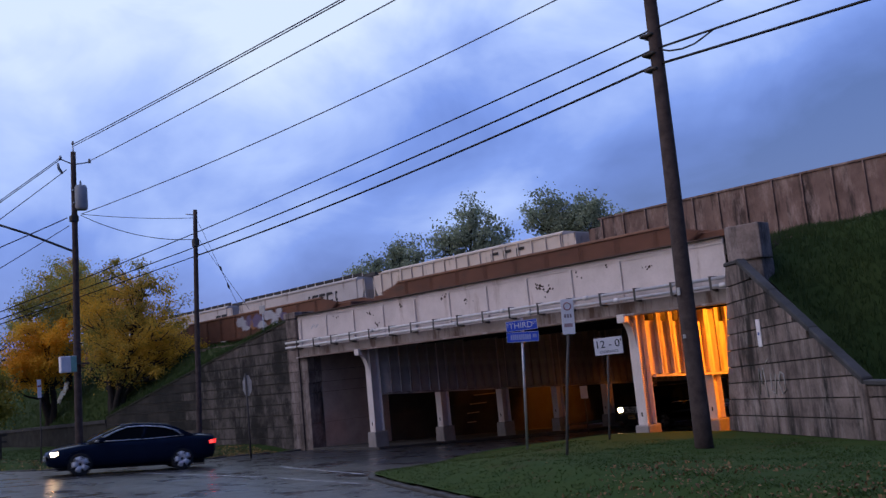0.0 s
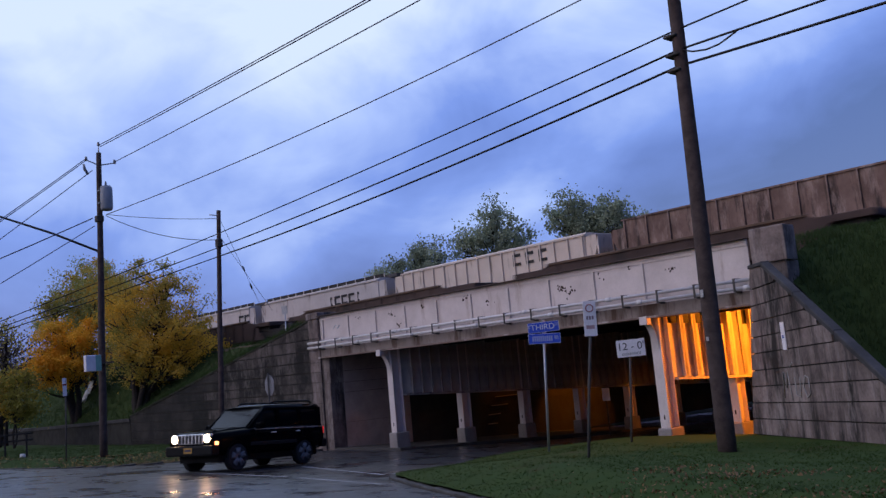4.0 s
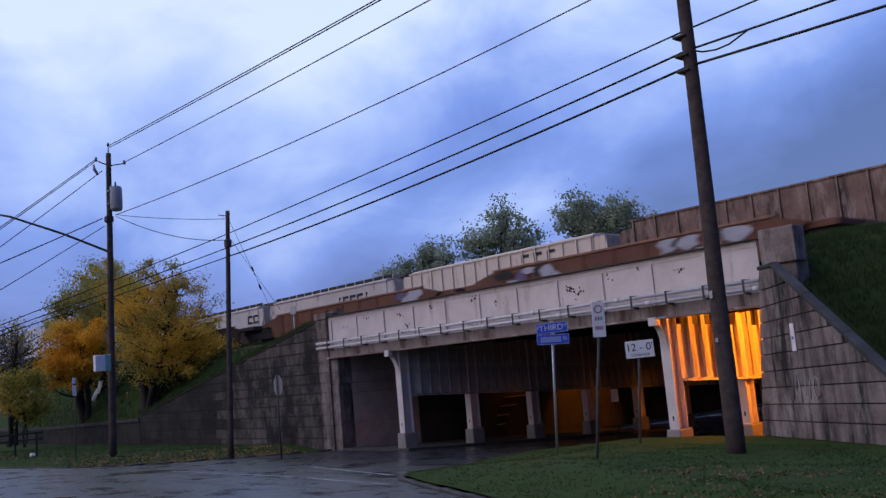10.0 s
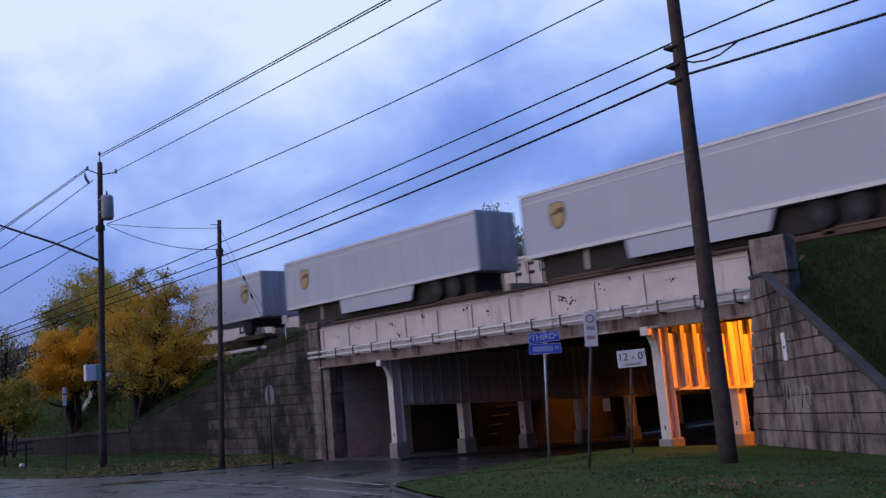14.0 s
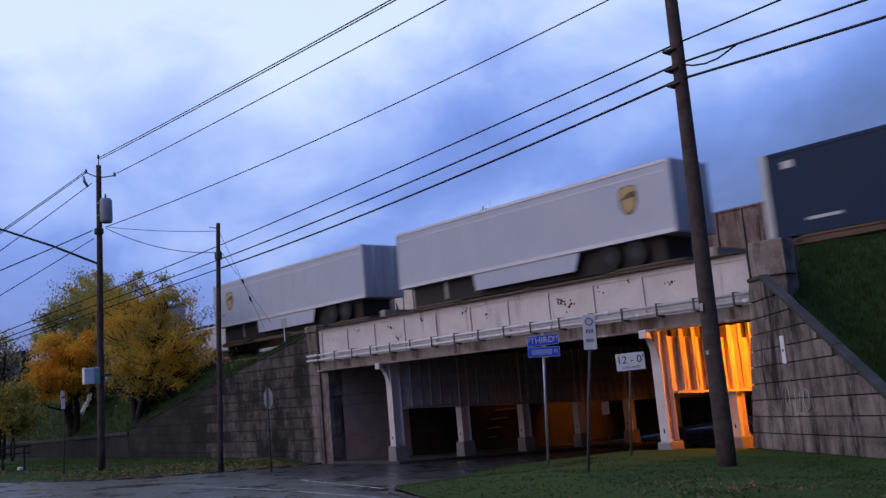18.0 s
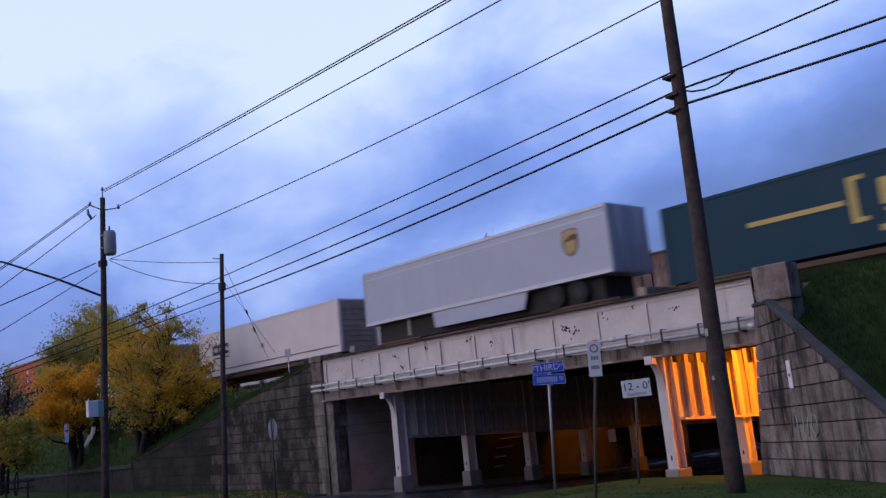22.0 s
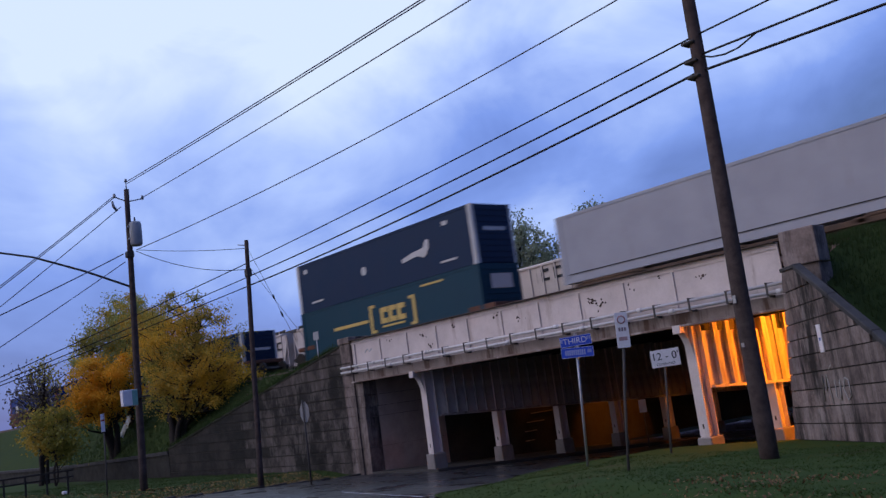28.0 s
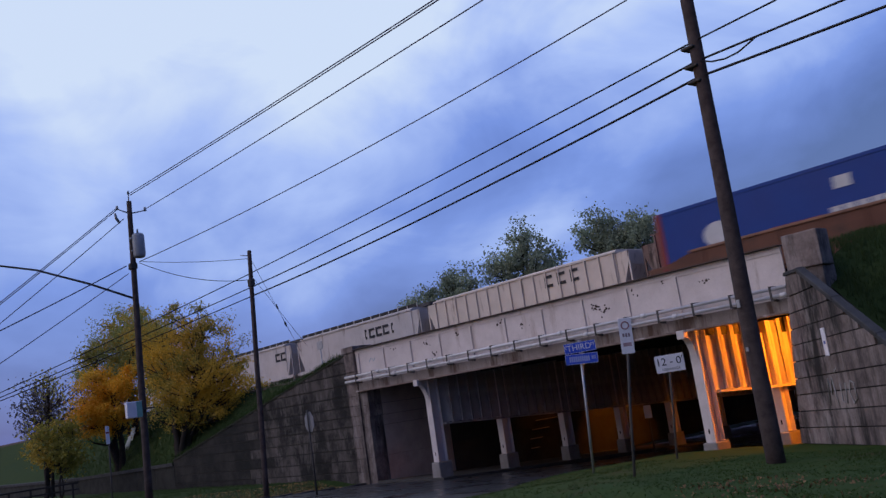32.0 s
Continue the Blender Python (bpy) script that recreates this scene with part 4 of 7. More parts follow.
for a, b, r in (((-34.53, 13.3, 10.87), (-32.77, 9.08, 7.6), 0.016), ((-34.53, 13.3, 10.80), (-32.77, 9.08, 7.53), 0.016), ((-34.45, 13.5, 10.4), (-32.77, 9.07, 6.92), 0.016),
                ((-34.47, 13.45, 8.51), (-32.77, 9.05, 6.42), 0.022), ((-34.45, 13.5, 8.2), (-32.78, 9.03, 5.47), 0.016)):
    onward("overhead_wire", "overhead wire leaving the transformer pole", a, b, 1.9, 0.05, r, WIRE)
cable("overhead_wire", "thin wire between the two far poles", ((-34.3, 13.9, 8.65), (-31.6, 17.24, 8.14)), 0.08, 0.012, WIRE)
cable("overhead_wire", "sagging wire between the two far poles", ((-34.3, 13.9, 8.6), (-31.63, 17.19, 7.3)), 0.3, 0.014, CABLE)
for za, zb in ((7.54, 4.82), (7.0, 4.6), (6.65, 4.44)):
    onward("overhead_cable", "black cable running on to the west", (-31.62, 17.21, za), (-38.57, 10.6, zb), 1.6, 0.06, 0.02, CABLE)
onward("guy_wire", "thin guy wire down from the pole", (-31.56, 17.32, 8.02), (-30.95, 18.38, 4.86), 1.2, 0.0, 0.008, WIRE)
onward("guy_wire", "thin guy wire down from the pole", (-31.59, 17.27, 7.4), (-30.84, 18.57, 4.91), 1.2, 0.0, 0.008, WIRE)

for p, q in (((-31.08, 18.16, 5.5), (-31.04, 18.22, 5.28)), ((-31.2, 17.95, 6.2), (-31.16, 18.0, 6.0))):
    solid("guy_insulator", tube(B(), [p, Vector(p).lerp(Vector(q), 0.5), q], [0.025, 0.042, 0.025], 8), CABLE, "dark strain insulator on the guy wire", "insulator", "guy insulators")

# ---- signs ----


def bars(bm, x0, x1, y, z0, z1, n, gap=0.25):
    w = (x1 - x0) / n
    for i in range(n):
        box(bm, x0 + i * w + w * gap / 2, x0 + (i + 1) * w - w * gap / 2, y - 0.002, y, z0, z1)
    return bm


def letters(name, text, size, material, parent, m, label=""):
    cu = bpy.data.curves.new(name, "FONT")
    cu.body, cu.size, cu.align_x, cu.align_y, cu.extrude = text, size, "CENTER", "CENTER", 0.002
    tmp = bpy.data.objects.new(name, cu)
    me = bpy.data.meshes.new_from_object(tmp)
    bpy.data.objects.remove(tmp)
    bpy.data.curves.remove(cu)
    me.materials.append(material)
    return part(name, me, None, parent, label, m)


WHITE_PAINT = mat("white_lettering", (0.8, 0.8, 0.82), None, 5, 0.5, bump=0)
# street name sign
sg = thing("street_name_sign", -15.05, 16.6, -0.66, "two blue street name blades on a galvanised post", "street sign")
part("post", tube(B(), [(0, 0, -0.3), (0.08, 0.07, 1.5), (0.15, 0.14, 3.16)], 0.033, 10), GALV, sg)
for z, rz, w in ((2.98, 41, 0.76), (2.70, 42, 0.78)):
    bl = part("blade", bevel(box(B(), -w / 2, w / 2, -0.006, 0.006, -0.125, 0.125), 0.004), SIGNBLUE, sg, "blue street name blade", pose(0.18, 0.085, z, 0, -1.5 if z > 2.9 else 2, rz))
    b2 = B()
    for a, b_, c, d in ((-w / 2, w / 2, 0.113, 0.12), (-w / 2, w / 2, -0.12, -0.113), (-w / 2, -w / 2 + 0.008, -0.12, 0.12), (w / 2 - 0.008, w / 2, -0.12, 0.12)):
        box(b2, a, b_, -0.0085, -0.0065, c, d)
    part("blade_border", b2, WHITE_PAINT, bl)
    if z > 2.9:
        letters("small_letter", "E", 0.11, WHITE_PAINT, bl, pose(-0.34, -0.008, 0.03, 90, 0, 0))
        letters("small_letters", "ST", 0.10, WHITE_PAINT, bl, pose(0.315, -0.008, 0.03, 90, 0, 0))
        letters("lettering", "THIRD", 0.2, WHITE_PAINT, bl, pose(-0.02, -0.008, 0.0, 90, 0, 0), "white street name letters")
    else:
        part("lettering", bars(bars(B(), -0.30, 0.2, -0.007, -0.065, 0.065, 10, 0.3), 0.24, 0.34, -0.007, -0.03, 0.06, 3, 0.3), mat("dim_lettering", (0.42, 0.47, 0.75), None, 5, 0.5, bump=0), bl)
part("blade_bracket", box(B(), 0.11, 0.18, 0.10, 0.17, 2.55, 3.14), GALV, sg)
# parking sign seen on a dark post
sg = thing("parking_sign", -11.44, 13.66, -0.52, "small white regulation sign on a dark leaning post", "road sign")
part("post", tube(B(), [(0, 0, -0.3), (0.16, 0.13, 1.5), (0.32, 0.26, 3.0)], 0.028, 8), DARKSTEEL, sg)
sb = part("sign_plate", bevel(box(B(), -0.125, 0.125, -0.005, 0.005, -0.34, 0.34), 0.004), SIGNWHITE, sg, "white plate with worn print", pose(0.30, 0.20, 2.75, 0, 2, 49))
part("ring_print", tube(B(), [(0.07 * math.cos(a), -0.0065, 0.2 + 0.07 * math.sin(a)) for a in (6.283 * k / 14 for k in range(15))], 0.012, 5), mat("faded_red_ring", (0.45, 0.2, 0.2), None, 5, 0.6, bump=0), sb)
part("print", bars(B(), -0.08, 0.08, -0.006, -0.02, 0.05, 3, 0.3), mat("faded_dark_print", (0.3, 0.22, 0.24), None, 5, 0.6, bump=0), sb)
part("print", bars(B(), -0.08, 0.08, -0.006, -0.2, -0.13, 1, 0), mat("faded_red_print", (0.5, 0.32, 0.33), None, 5, 0.6, bump=0), sb)
# clearance sign
sg = thing("clearance_sign", -14.5, 19.1, -0.8, "white low clearance sign reading 12-0 on a post", "road sign")
part("post", tube(B(), [(0, 0, -0.3), (0.12, 0.12, 1.4), (0.2, 0.2, 2.6)], 0.03, 8), DARKSTEEL, sg)
sb = part("sign_plate", bevel(box(B(), -0.36, 0.36, -0.006, 0.006, -0.22, 0.22), 0.005), SIGNWHITE, sg, "white clearance plate", pose(0.23, 0.17, 2.43, 0, -1, 36))
letters("lettering", "12 - 0'", 0.27, BLACK, sb, pose(0, -0.008, 0.045, 90, 0, 0), "black clearance height")
letters("small_letters", "CLEARANCE", 0.085, BLACK, sb, pose(0, -0.008, -0.145, 90, 0, 0), "small black lettering")
# back of a stop sign beside the wing wall
sg = thing("stop_sign", -29.2, 17.5, -0.9, "grey back of an eight-sided stop sign on a post", "road sign")
part("post", tube(B(), [(0.09, 0.0, -0.3), (0.09, 0.0, 2.86)], 0.035, 8), DARKSTEEL, sg)
b2 = prism(B(), [(0.40 * math.cos(a), 0.40 * math.sin(a)) for a in (radians(22.5 + 45 * k) for k in range(8))], "y", -0.004, 0.004)
part("sign_plate", b2, mat("sign_back_grey", (0.24, 0.235, 0.25), (0.17, 0.165, 0.18), 4, 0.6, bump=0.03), sg, "", pose(0.05, 0.07, 2.42, 0, 0, -6))
# two-sided green and white panel and a delineator post by the far pole
sg = thing("hanging_sign", -34.0, 13.12, 2.92, "small white and green box sign on the far pole", "sign")
part("sign_box", bevel(box(B(), -0.12, 0.12, -0.36, 0.22, -0.3, 0.3), 0.02), SIGNWHITE, sg)
part("green_side", box(B(), 0.121, 0.128, 0.0, 0.21, -0.29, 0.29), mat("pale_green_sign", (0.25, 0.5, 0.42), None, 4, 0.5, bump=0), sg)
part("sign_arm", box(B(), -0.3, 0.0, 0.2, 0.75, -0.02, 0.03), DARKSTEEL, sg)
sg = thing("marker_post", -33.95, 11.95, -0.5, "slim dark post with a pale marker plate", "marker post")
part("post", tube(B(), [(0, 0, -0.4), (0.03, 0.06, 2.95)], 0.028, 8), DARKSTEEL, sg)
part("marker_plate", bevel(box(B(), 0.04, 0.055, -0.05, 0.09, 2.3, 2.95), 0.004), SIGNWHITE, sg)
part("print", box(B(), 0.055, 0.06, -0.04, 0.08, 2.68, 2.74), mat("red_print", (0.4, 0.06, 0.05), None, 5, 0.6, bump=0), sg)
# notice plate on the wing wall
sg = thing("wall_plate", *wing_point(2.2, -0.025, 1.58), "narrow white notice plate fixed to the wing wall", "sign", rz=-40)
part("plate", bevel(box(B(), -0.11, 0.11, -0.012, 0.012, -0.33, 0.33), 0.004), SIGNWHITE, sg)
part("print", bars(B(), -0.07, 0.07, -0.0125, -0.05, 0.02, 1), mat("blue_print", (0.12, 0.16, 0.4), None, 5, 0.6, bump=0), sg)
# faint chalked graffiti on the right wing wall
CHALK = mat("chalk_graffiti", (0.42, 0.40, 0.38), (0.28, 0.26, 0.24), 8, 0.95, bump=0)
gr = thing("wall_graffiti", 0, 0, 0, "faint pale chalk graffiti on the wing wall", "graffiti")
gr.matrix_basis = WING_R
for pts in (((1.75, 0.1), (1.85, 0.72), (1.98, 0.35), (2.1, 0.74), (2.22, 0.05)), ((2.5, 0.6), (2.47, 0.2), (2.7, 0.15), (2.78, 0.6)), ((3.05, 0.65), (2.92, 0.4), (3.05, 0.15), (3.25, 0.25), (3.22, 0.6), (3.05, 0.65)), ((2.3, 0.85), (2.45, 0.95))):
    part("stroke", tube(B(), [(x, -0.012, z) for x, z in pts], 0.014, 5), CHALK, gr)
gr = thing("wall_graffiti", 0, 0, 0, "faint blue paint scribble on the girder", "graffiti")
part("stroke", tube(B(), [(-31.2, 22.015, 3.6), (-31.05, 22.015, 3.75), (-30.9, 22.015, 3.6), (-30.75, 22.015, 3.72)], 0.01, 5), mat("pale_blue_paint", (0.35, 0.5, 0.62), None, 5, 0.6, bump=0), gr)
# railway trackside sign
sg = thing("trackside_sign", -38.6, 24.4, 3.2, "small square board on a post beside the track", "railway sign")
part("post", tube(B(), [(0, 0, -0.4), (0, 0, 2.0)], 0.03, 6), GALV, sg)
part("board", bevel(box(B(), -0.25, 0.25, -0.03, 0.0, 1.75, 2.15), 0.01), GALV, sg)

# ---- low fence at the far left ----
FEN = mat("dark_fence_rail", (0.035, 0.03, 0.028), (0.02, 0.018, 0.017), 4, 0.8, bump=0.2)
fence = thing("fence", -40.2, 12.2, -0.45, "low dark post-and-rail fence on the verge", "fence", rz=-106)
for i in range(4, 13):
    part("fence_post", bevel(box(B(), i * 0.8 - 3.6, i * 0.8 - 3.52, -0.04, 0.04, -0.2, 0.95), 0.01), FEN, fence)
for z in (0.88, 0.62):
    part("fence_rail", bevel(box(B(), -0.6, 6.2, -0.03, 0.03, z, z + 0.07), 0.01), FEN, fence)
ob = solid("litter", bevel(box(B(), -39.9, -39.6, 12.2, 12.34, -0.5, -0.33), 0.02), SIGNWHITE, "scrap of white litter in the grass", "litter")

bm = B()
g = [[bm.verts.new((-65.0 + 0.15 * a + 0.08 * noise.noise((a, b_, 1)), 23.95 + 0.13 * b_ + 0.1 * noise.noise((a, b_, 5)),
                    bank_left(-64.6, 23.95 + 0.13 * b_) + 0.25 + 0.35 * noise.noise((a * 0.9, b_ * 0.9, 9)) + 0.10 * b_ - 0.02 * abs(a - 3) ** 2)) for a in range(7)] for b_ in range(7)]
for a in range(6):
    for b_ in range(6):
        if (a, b_) not in ((0, 0), (5, 0), (5, 5), (0, 5), (0, 4)):
            bm.faces.new((g[b_][a], g[b_][a + 1], g[b_ + 1][a + 1], g[b_ + 1][a])).smooth = True
bmesh.ops.solidify(bm, geom=bm.faces[:], thickness=0.01)
solid("plastic_sheet", bm, mat("white_plastic_film", (0.9, 0.92, 0.95), (0.8, 0.83, 0.9), 4, 0.4, bump=0.05), "crumpled white plastic sheet lying on the grass bank", "litter")
sg = thing("walkway_sign", -25.3, 32.0, -1.9, "small white sign on a post under the bridge", "road sign")
part("post", tube(B(), [(0, 0, -0.2), (0, 0, 1.95)], 0.03, 6), DARKSTEEL, sg)
part("sign_plate", bevel(box(B(), -0.16, 0.16, -0.05, -0.03, 1.45, 2.0), 0.01), SIGNWHITE, sg, "", pose(0, 0, 0, 0, 0, 35))

# ---- trees ----


BARK = mat("dark_bark", (0.04, 0.03, 0.025), (0.02, 0.016, 0.013), 6, 0.95, bump=0.8)


def tree(name, label, base, lobes, leaf_mats, seed, clumps, per, leaf=0.12, trunk_r=0.2, stems=1, size=0.42):
    """Stems rise from the base and fork into limbs that end in clumps of single leaves; lobes (x, y, z, rx, rz) bound the crown."""
    r = random.Random(seed)
    t = thing(name, base[0], base[1], base[2], label, "tree")
    o = Vector(base)
    wood = B()
    vol = [l[3] * l[3] * l[4] for l in lobes]
    forks = []
    for k in range(stems):
        l = lobes[k % len(lobes)]
        c = Vector(l[:3]) - o
        a = r.uniform(0, 6.283)
        end = c + Vector((math.cos(a) * l[3] * 0.25, math.sin(a) * l[3] * 0.25, l[4] * 0.35))
        p0 = Vector((0.12 * math.cos(a) * (stems > 1), 0.12 * math.sin(a) * (stems > 1), -0.3))
        pts, rad = [], []
        for i in range(8):
            u = i / 7
            q = p0.lerp(end, u) + Vector((r.gauss(0, 0.07), r.gauss(0, 0.07), 0)) + Vector((-(end.x - p0.x), -(end.y - p0.y), 0)) * 0.35 * u * (1 - u)
            pts.append(q)
            rad.append(trunk_r * (1 - 0.75 * u))
        tube(wood, pts, rad, 8, caps=False)
        forks += list(zip(pts[2:], rad[2:]))
    bms = [B() for _ in leaf_mats]
    for k in range(clumps):
        l = r.choices(lobes, vol)[0]
        v = Vector((r.gauss(0, 1), r.gauss(0, 1), r.gauss(0, 1))).normalized() * (r.random() ** 0.42)
        w = 1 + 0.35 * noise.noise((v.x * 2.2 + seed, v.y * 2.2, v.z * 2.2))
        c = Vector(l[:3]) - o + Vector((v.x * l[3], v.y * l[3], v.z * l[4])) * w
        # limb from the nearest fork below
        f, fr = min(forks, key=lambda g: (g[0] - c).length + max(0.0, g[0].z - c.z + 0.5) * 2)
        mid = f.lerp(c, 0.5) + Vector((r.gauss(0, 0.12), r.gauss(0, 0.12), -0.08 * (c - f).length))
        tube(wood, [f, f.lerp(mid, 0.5) + Vector((0, 0, -0.03)), mid, mid.lerp(c, 0.6), c], [fr * 0.55, fr * 0.45, fr * 0.34, 0.028, 0.01], 5, caps=False)
        tone = noise.noise((c.x * 0.4 + seed, c.y * 0.4, c.z * 0.4))
        cs = size * r.uniform(0.7, 1.3)
        for i in range(int(per * r.uniform(0.5, 1.4))):
            e = c + Vector((r.gauss(0, cs), r.gauss(0, cs), r.gauss(0, cs * 0.7)))
            a, b_ = r.uniform(0, 6.283), r.uniform(-1.2, 1.2)
            u1 = Vector((math.cos(a) * math.cos(b_), math.sin(a) * math.cos(b_), math.sin(b_)))
            v1 = u1.orthogonal().normalized()
            s_ = leaf * r.uniform(0.6, 1.3)
            idx = min(len(bms) - 1, max(0, int((tone + 0.5) * len(bms) + r.uniform(-0.7, 0.7))))
            bb = bms[idx]
            bb.faces.new([bb.verts.new(e + q) for q in (u1 * s_, v1 * s_ * 0.6, -u1 * s_, -v1 * s_ * 0.6)])
    part("trunk", wood, BARK, t, "dark trunk and bare limbs")
    for bb, m in zip(bms, leaf_mats):
        part("crown", bb, m, t)
    return t


YEL = leafmat("yellow_leaves", (0.76, 0.47, 0.05), (0.62, 0.36, 0.045))
OCH = leafmat("ochre_leaves", (0.58, 0.39, 0.06), (0.45, 0.29, 0.05))
OLV = leafmat("olive_leaves", (0.35, 0.30, 0.055), (0.24, 0.21, 0.045))
ORG = leafmat("golden_leaves", (0.86, 0.47, 0.035), (0.76, 0.37, 0.03))
GRN = leafmat("green_leaves", (0.28, 0.33, 0.18), (0.21, 0.25, 0.14))
YGR = leafmat("yellow_green_leaves", (0.36, 0.38, 0.13), (0.27, 0.30, 0.11))
DGN = leafmat("dark_green_leaves", (0.19, 0.23, 0.125), (0.14, 0.17, 0.095))
TWG = leafmat("grey_twigs", (0.11, 0.095, 0.10), (0.08, 0.07, 0.07))
tree("maple_tree", "broad maple turning olive and ochre, bare limbs showing", (-53.2, 23.0, 0.5), [(-52.4, 24.0, 6.4, 2.9, 3.2), (-51.6, 24.6, 4.6, 3.0, 2.5), (-53.6, 23.2, 3.7, 1.8, 1.5), (-55.4, 23.6, 6.9, 2.2, 2.6)], [OLV, OCH, YEL], 3, 260, 190, 0.062, 0.23, 7, 0.30)
tree("maple_tree", "tall maple with green and yellow leaves", (-65.1, 25.0, 1.9), [(-65.2, 24.5, 9.4, 2.1, 2.4), (-67.6, 23.2, 8.2, 1.9, 1.9), (-64.0, 25.0, 7.4, 2.2, 2.6), (-62.0, 24.6, 8.6, 1.8, 2.2), (-59.9, 24.6, 8.2, 2.0, 2.5)], [OLV, YGR, YGR, OCH], 14, 185, 190, 0.072, 0.2, 3, 0.34)
tree("maple_tree", "low bright orange maple on the bank", (-62.6, 22.9, 0.4), [(-62.6, 22.5, 5.3, 2.2, 2.0), (-63.2, 21.7, 3.9, 2.1, 1.5)], [ORG, ORG, YEL], 27, 120, 190, 0.075, 0.25, 3, 0.32)
tree("bare_tree", "small grey bare tree behind the verge", (-64.3, 18.4, -0.9), [(-64.3, 18.9, 5.0, 2.0, 2.5)], [TWG, OLV], 31, 90, 16, 0.10, 0.12, 4, 0.4)
tree("bare_tree", "small grey bare tree behind the verge", (-70.0, 20.5, -1.0), [(-70.0, 20.6, 5.2, 2.4, 2.6)], [TWG, OLV], 37, 90, 16, 0.10, 0.12, 4, 0.4)
tree("shrub", "round ochre shrub on the verge", (-59.5, 17.8, -0.8), [(-59.5, 17.9, 2.2, 1.6, 1.8)], [OLV, OCH], 41, 70, 55, 0.10, 0.06, 3, 0.32)
FGR = leafmat("grey_green_leaves", (0.42, 0.47, 0.31), (0.33, 0.37, 0.25))
FDG = leafmat("dull_green_leaves", (0.28, 0.32, 0.21), (0.21, 0.24, 0.16))
tree("broadleaf_tree", "dull green broadleaf tree behind the railway", (-56.8, 56.6, 2.6), [(-56.0, 57.6, 13.4, 2.0, 2.5), (-54.6, 58.6, 12.2, 1.8, 1.9), (-58.0, 56.2, 12.2, 1.7, 1.8)], [FGR, FDG], 55, 120, 70, 0.12, 0.25, 5, 0.40)
tree("broadleaf_tree", "low dull green broadleaf tree behind the railway", (-61.0, 52.0, 2.6), [(-60.2, 53.2, 11.3, 1.9, 1.7), (-62.6, 50.6, 10.3, 1.8, 1.4)], [FGR, FDG], 58, 80, 65, 0.12, 0.22, 4, 0.40)
tree("broadleaf_tree", "dull green broadleaf tree behind the railway", (-50.6, 61.9, -2.4), [(-51.0, 61.9, 14.2, 1.8, 2.1), (-49.2, 63.0, 13.0, 1.9, 1.9)], [FGR, FDG], 60, 95, 70, 0.12, 0.25, 4, 0.40)
tree("broadleaf_tree", "dull green broadleaf tree behind the railway", (-47.6, 63.9, -2.4), [(-47.6, 63.8, 13.4, 1.8, 1.7), (-45.9, 64.9, 12.3, 1.4, 1.1)], [FGR, FDG], 62, 75, 70, 0.12, 0.25, 3, 0.40)
for px, py, ph, sd in ((-10.5, 33.5, 3.6, 71), (-8.0, 36.0, 3.8, 72), (-3, 52, 4.5, 73), (6, 56, 4.5, 74), (-14.5, 55.0, 4.5, 75), (-20.5, 60.0, 5.0, 76)):
    tree("shrub", "dark green bush beyond the underpass", (px, py, -2.2), [(px, py, -2.2 + ph * 0.55, ph * 0.5, ph * 0.45)], [DGN, GRN], sd, 50, 45, 0.13, 0.07, 3, 0.35)

# ---- railway cars ----
CREAM = mat("cream_hopper_paint", (0.68, 0.58, 0.50), (0.56, 0.47, 0.395), 0.8, 0.6, bump=0.08, stain=(0.22, 0.16, 0.11), stain_scale=1.3, stain_at=0.58, streak=True)
GREYHOP = mat("grey_hopper_paint", (0.56, 0.51, 0.49), (0.45, 0.405, 0.385), 0.8, 0.6, bump=0.08, stain=(0.17, 0.12, 0.09), stain_scale=1.0, stain_at=0.57, streak=True)
BROWNCAR = mat("brown_hopper_paint", (0.24, 0.155, 0.125), (0.12, 0.075, 0.06), 0.9, 0.75, bump=0.12, stain=(0.055, 0.036, 0.03), stain_scale=1.6, stain_at=0.50, streak=True, pale=(0.40, 0.30, 0.26))
WELLRED = mat("well_car_brown", (0.17, 0.068, 0.038), (0.10, 0.045, 0.03), 1.0, 0.7, bump=0.12, stain=(0.06, 0.04, 0.03), stain_scale=0.9, stain_at=0.56)
DARKWELL = mat("low_car_dark_brown", (0.085, 0.052, 0.043), (0.05, 0.034, 0.03), 1.0, 0.8, bump=0.12, stain=(0.03, 0.024, 0.021), stain_scale=0.9, stain_at=0.54, streak=True)
CHORD = mat("worn_rust_chord", (0.30, 0.16, 0.10), (0.18, 0.09, 0.06), 1.5, 0.7, bump=0.12, stain=(0.07, 0.04, 0.03), stain_scale=1.2, stain_at=0.56)
SPINE = mat("spine_car_yellow_brown", (0.13, 0.08, 0.05), (0.08, 0.05, 0.035), 1.2, 0.7, bump=0.12, stain=(0.06, 0.045, 0.035), stain_scale=1.2, stain_at=0.54)
TRUCK = mat("bogie_black", (0.022, 0.02, 0.019), (0.035, 0.03, 0.027), 3, 0.7, bump=0.1)
RUBBER = mat("tyre_rubber", (0.018, 0.018, 0.019), (0.028, 0.028, 0.029), 8, 0.85, bump=0.1)


def disc(bm, x, y0, y1, z, r, n=18):
    tube(bm, [(x, y0, z), (x, y1, z)], r, n)
    return bm


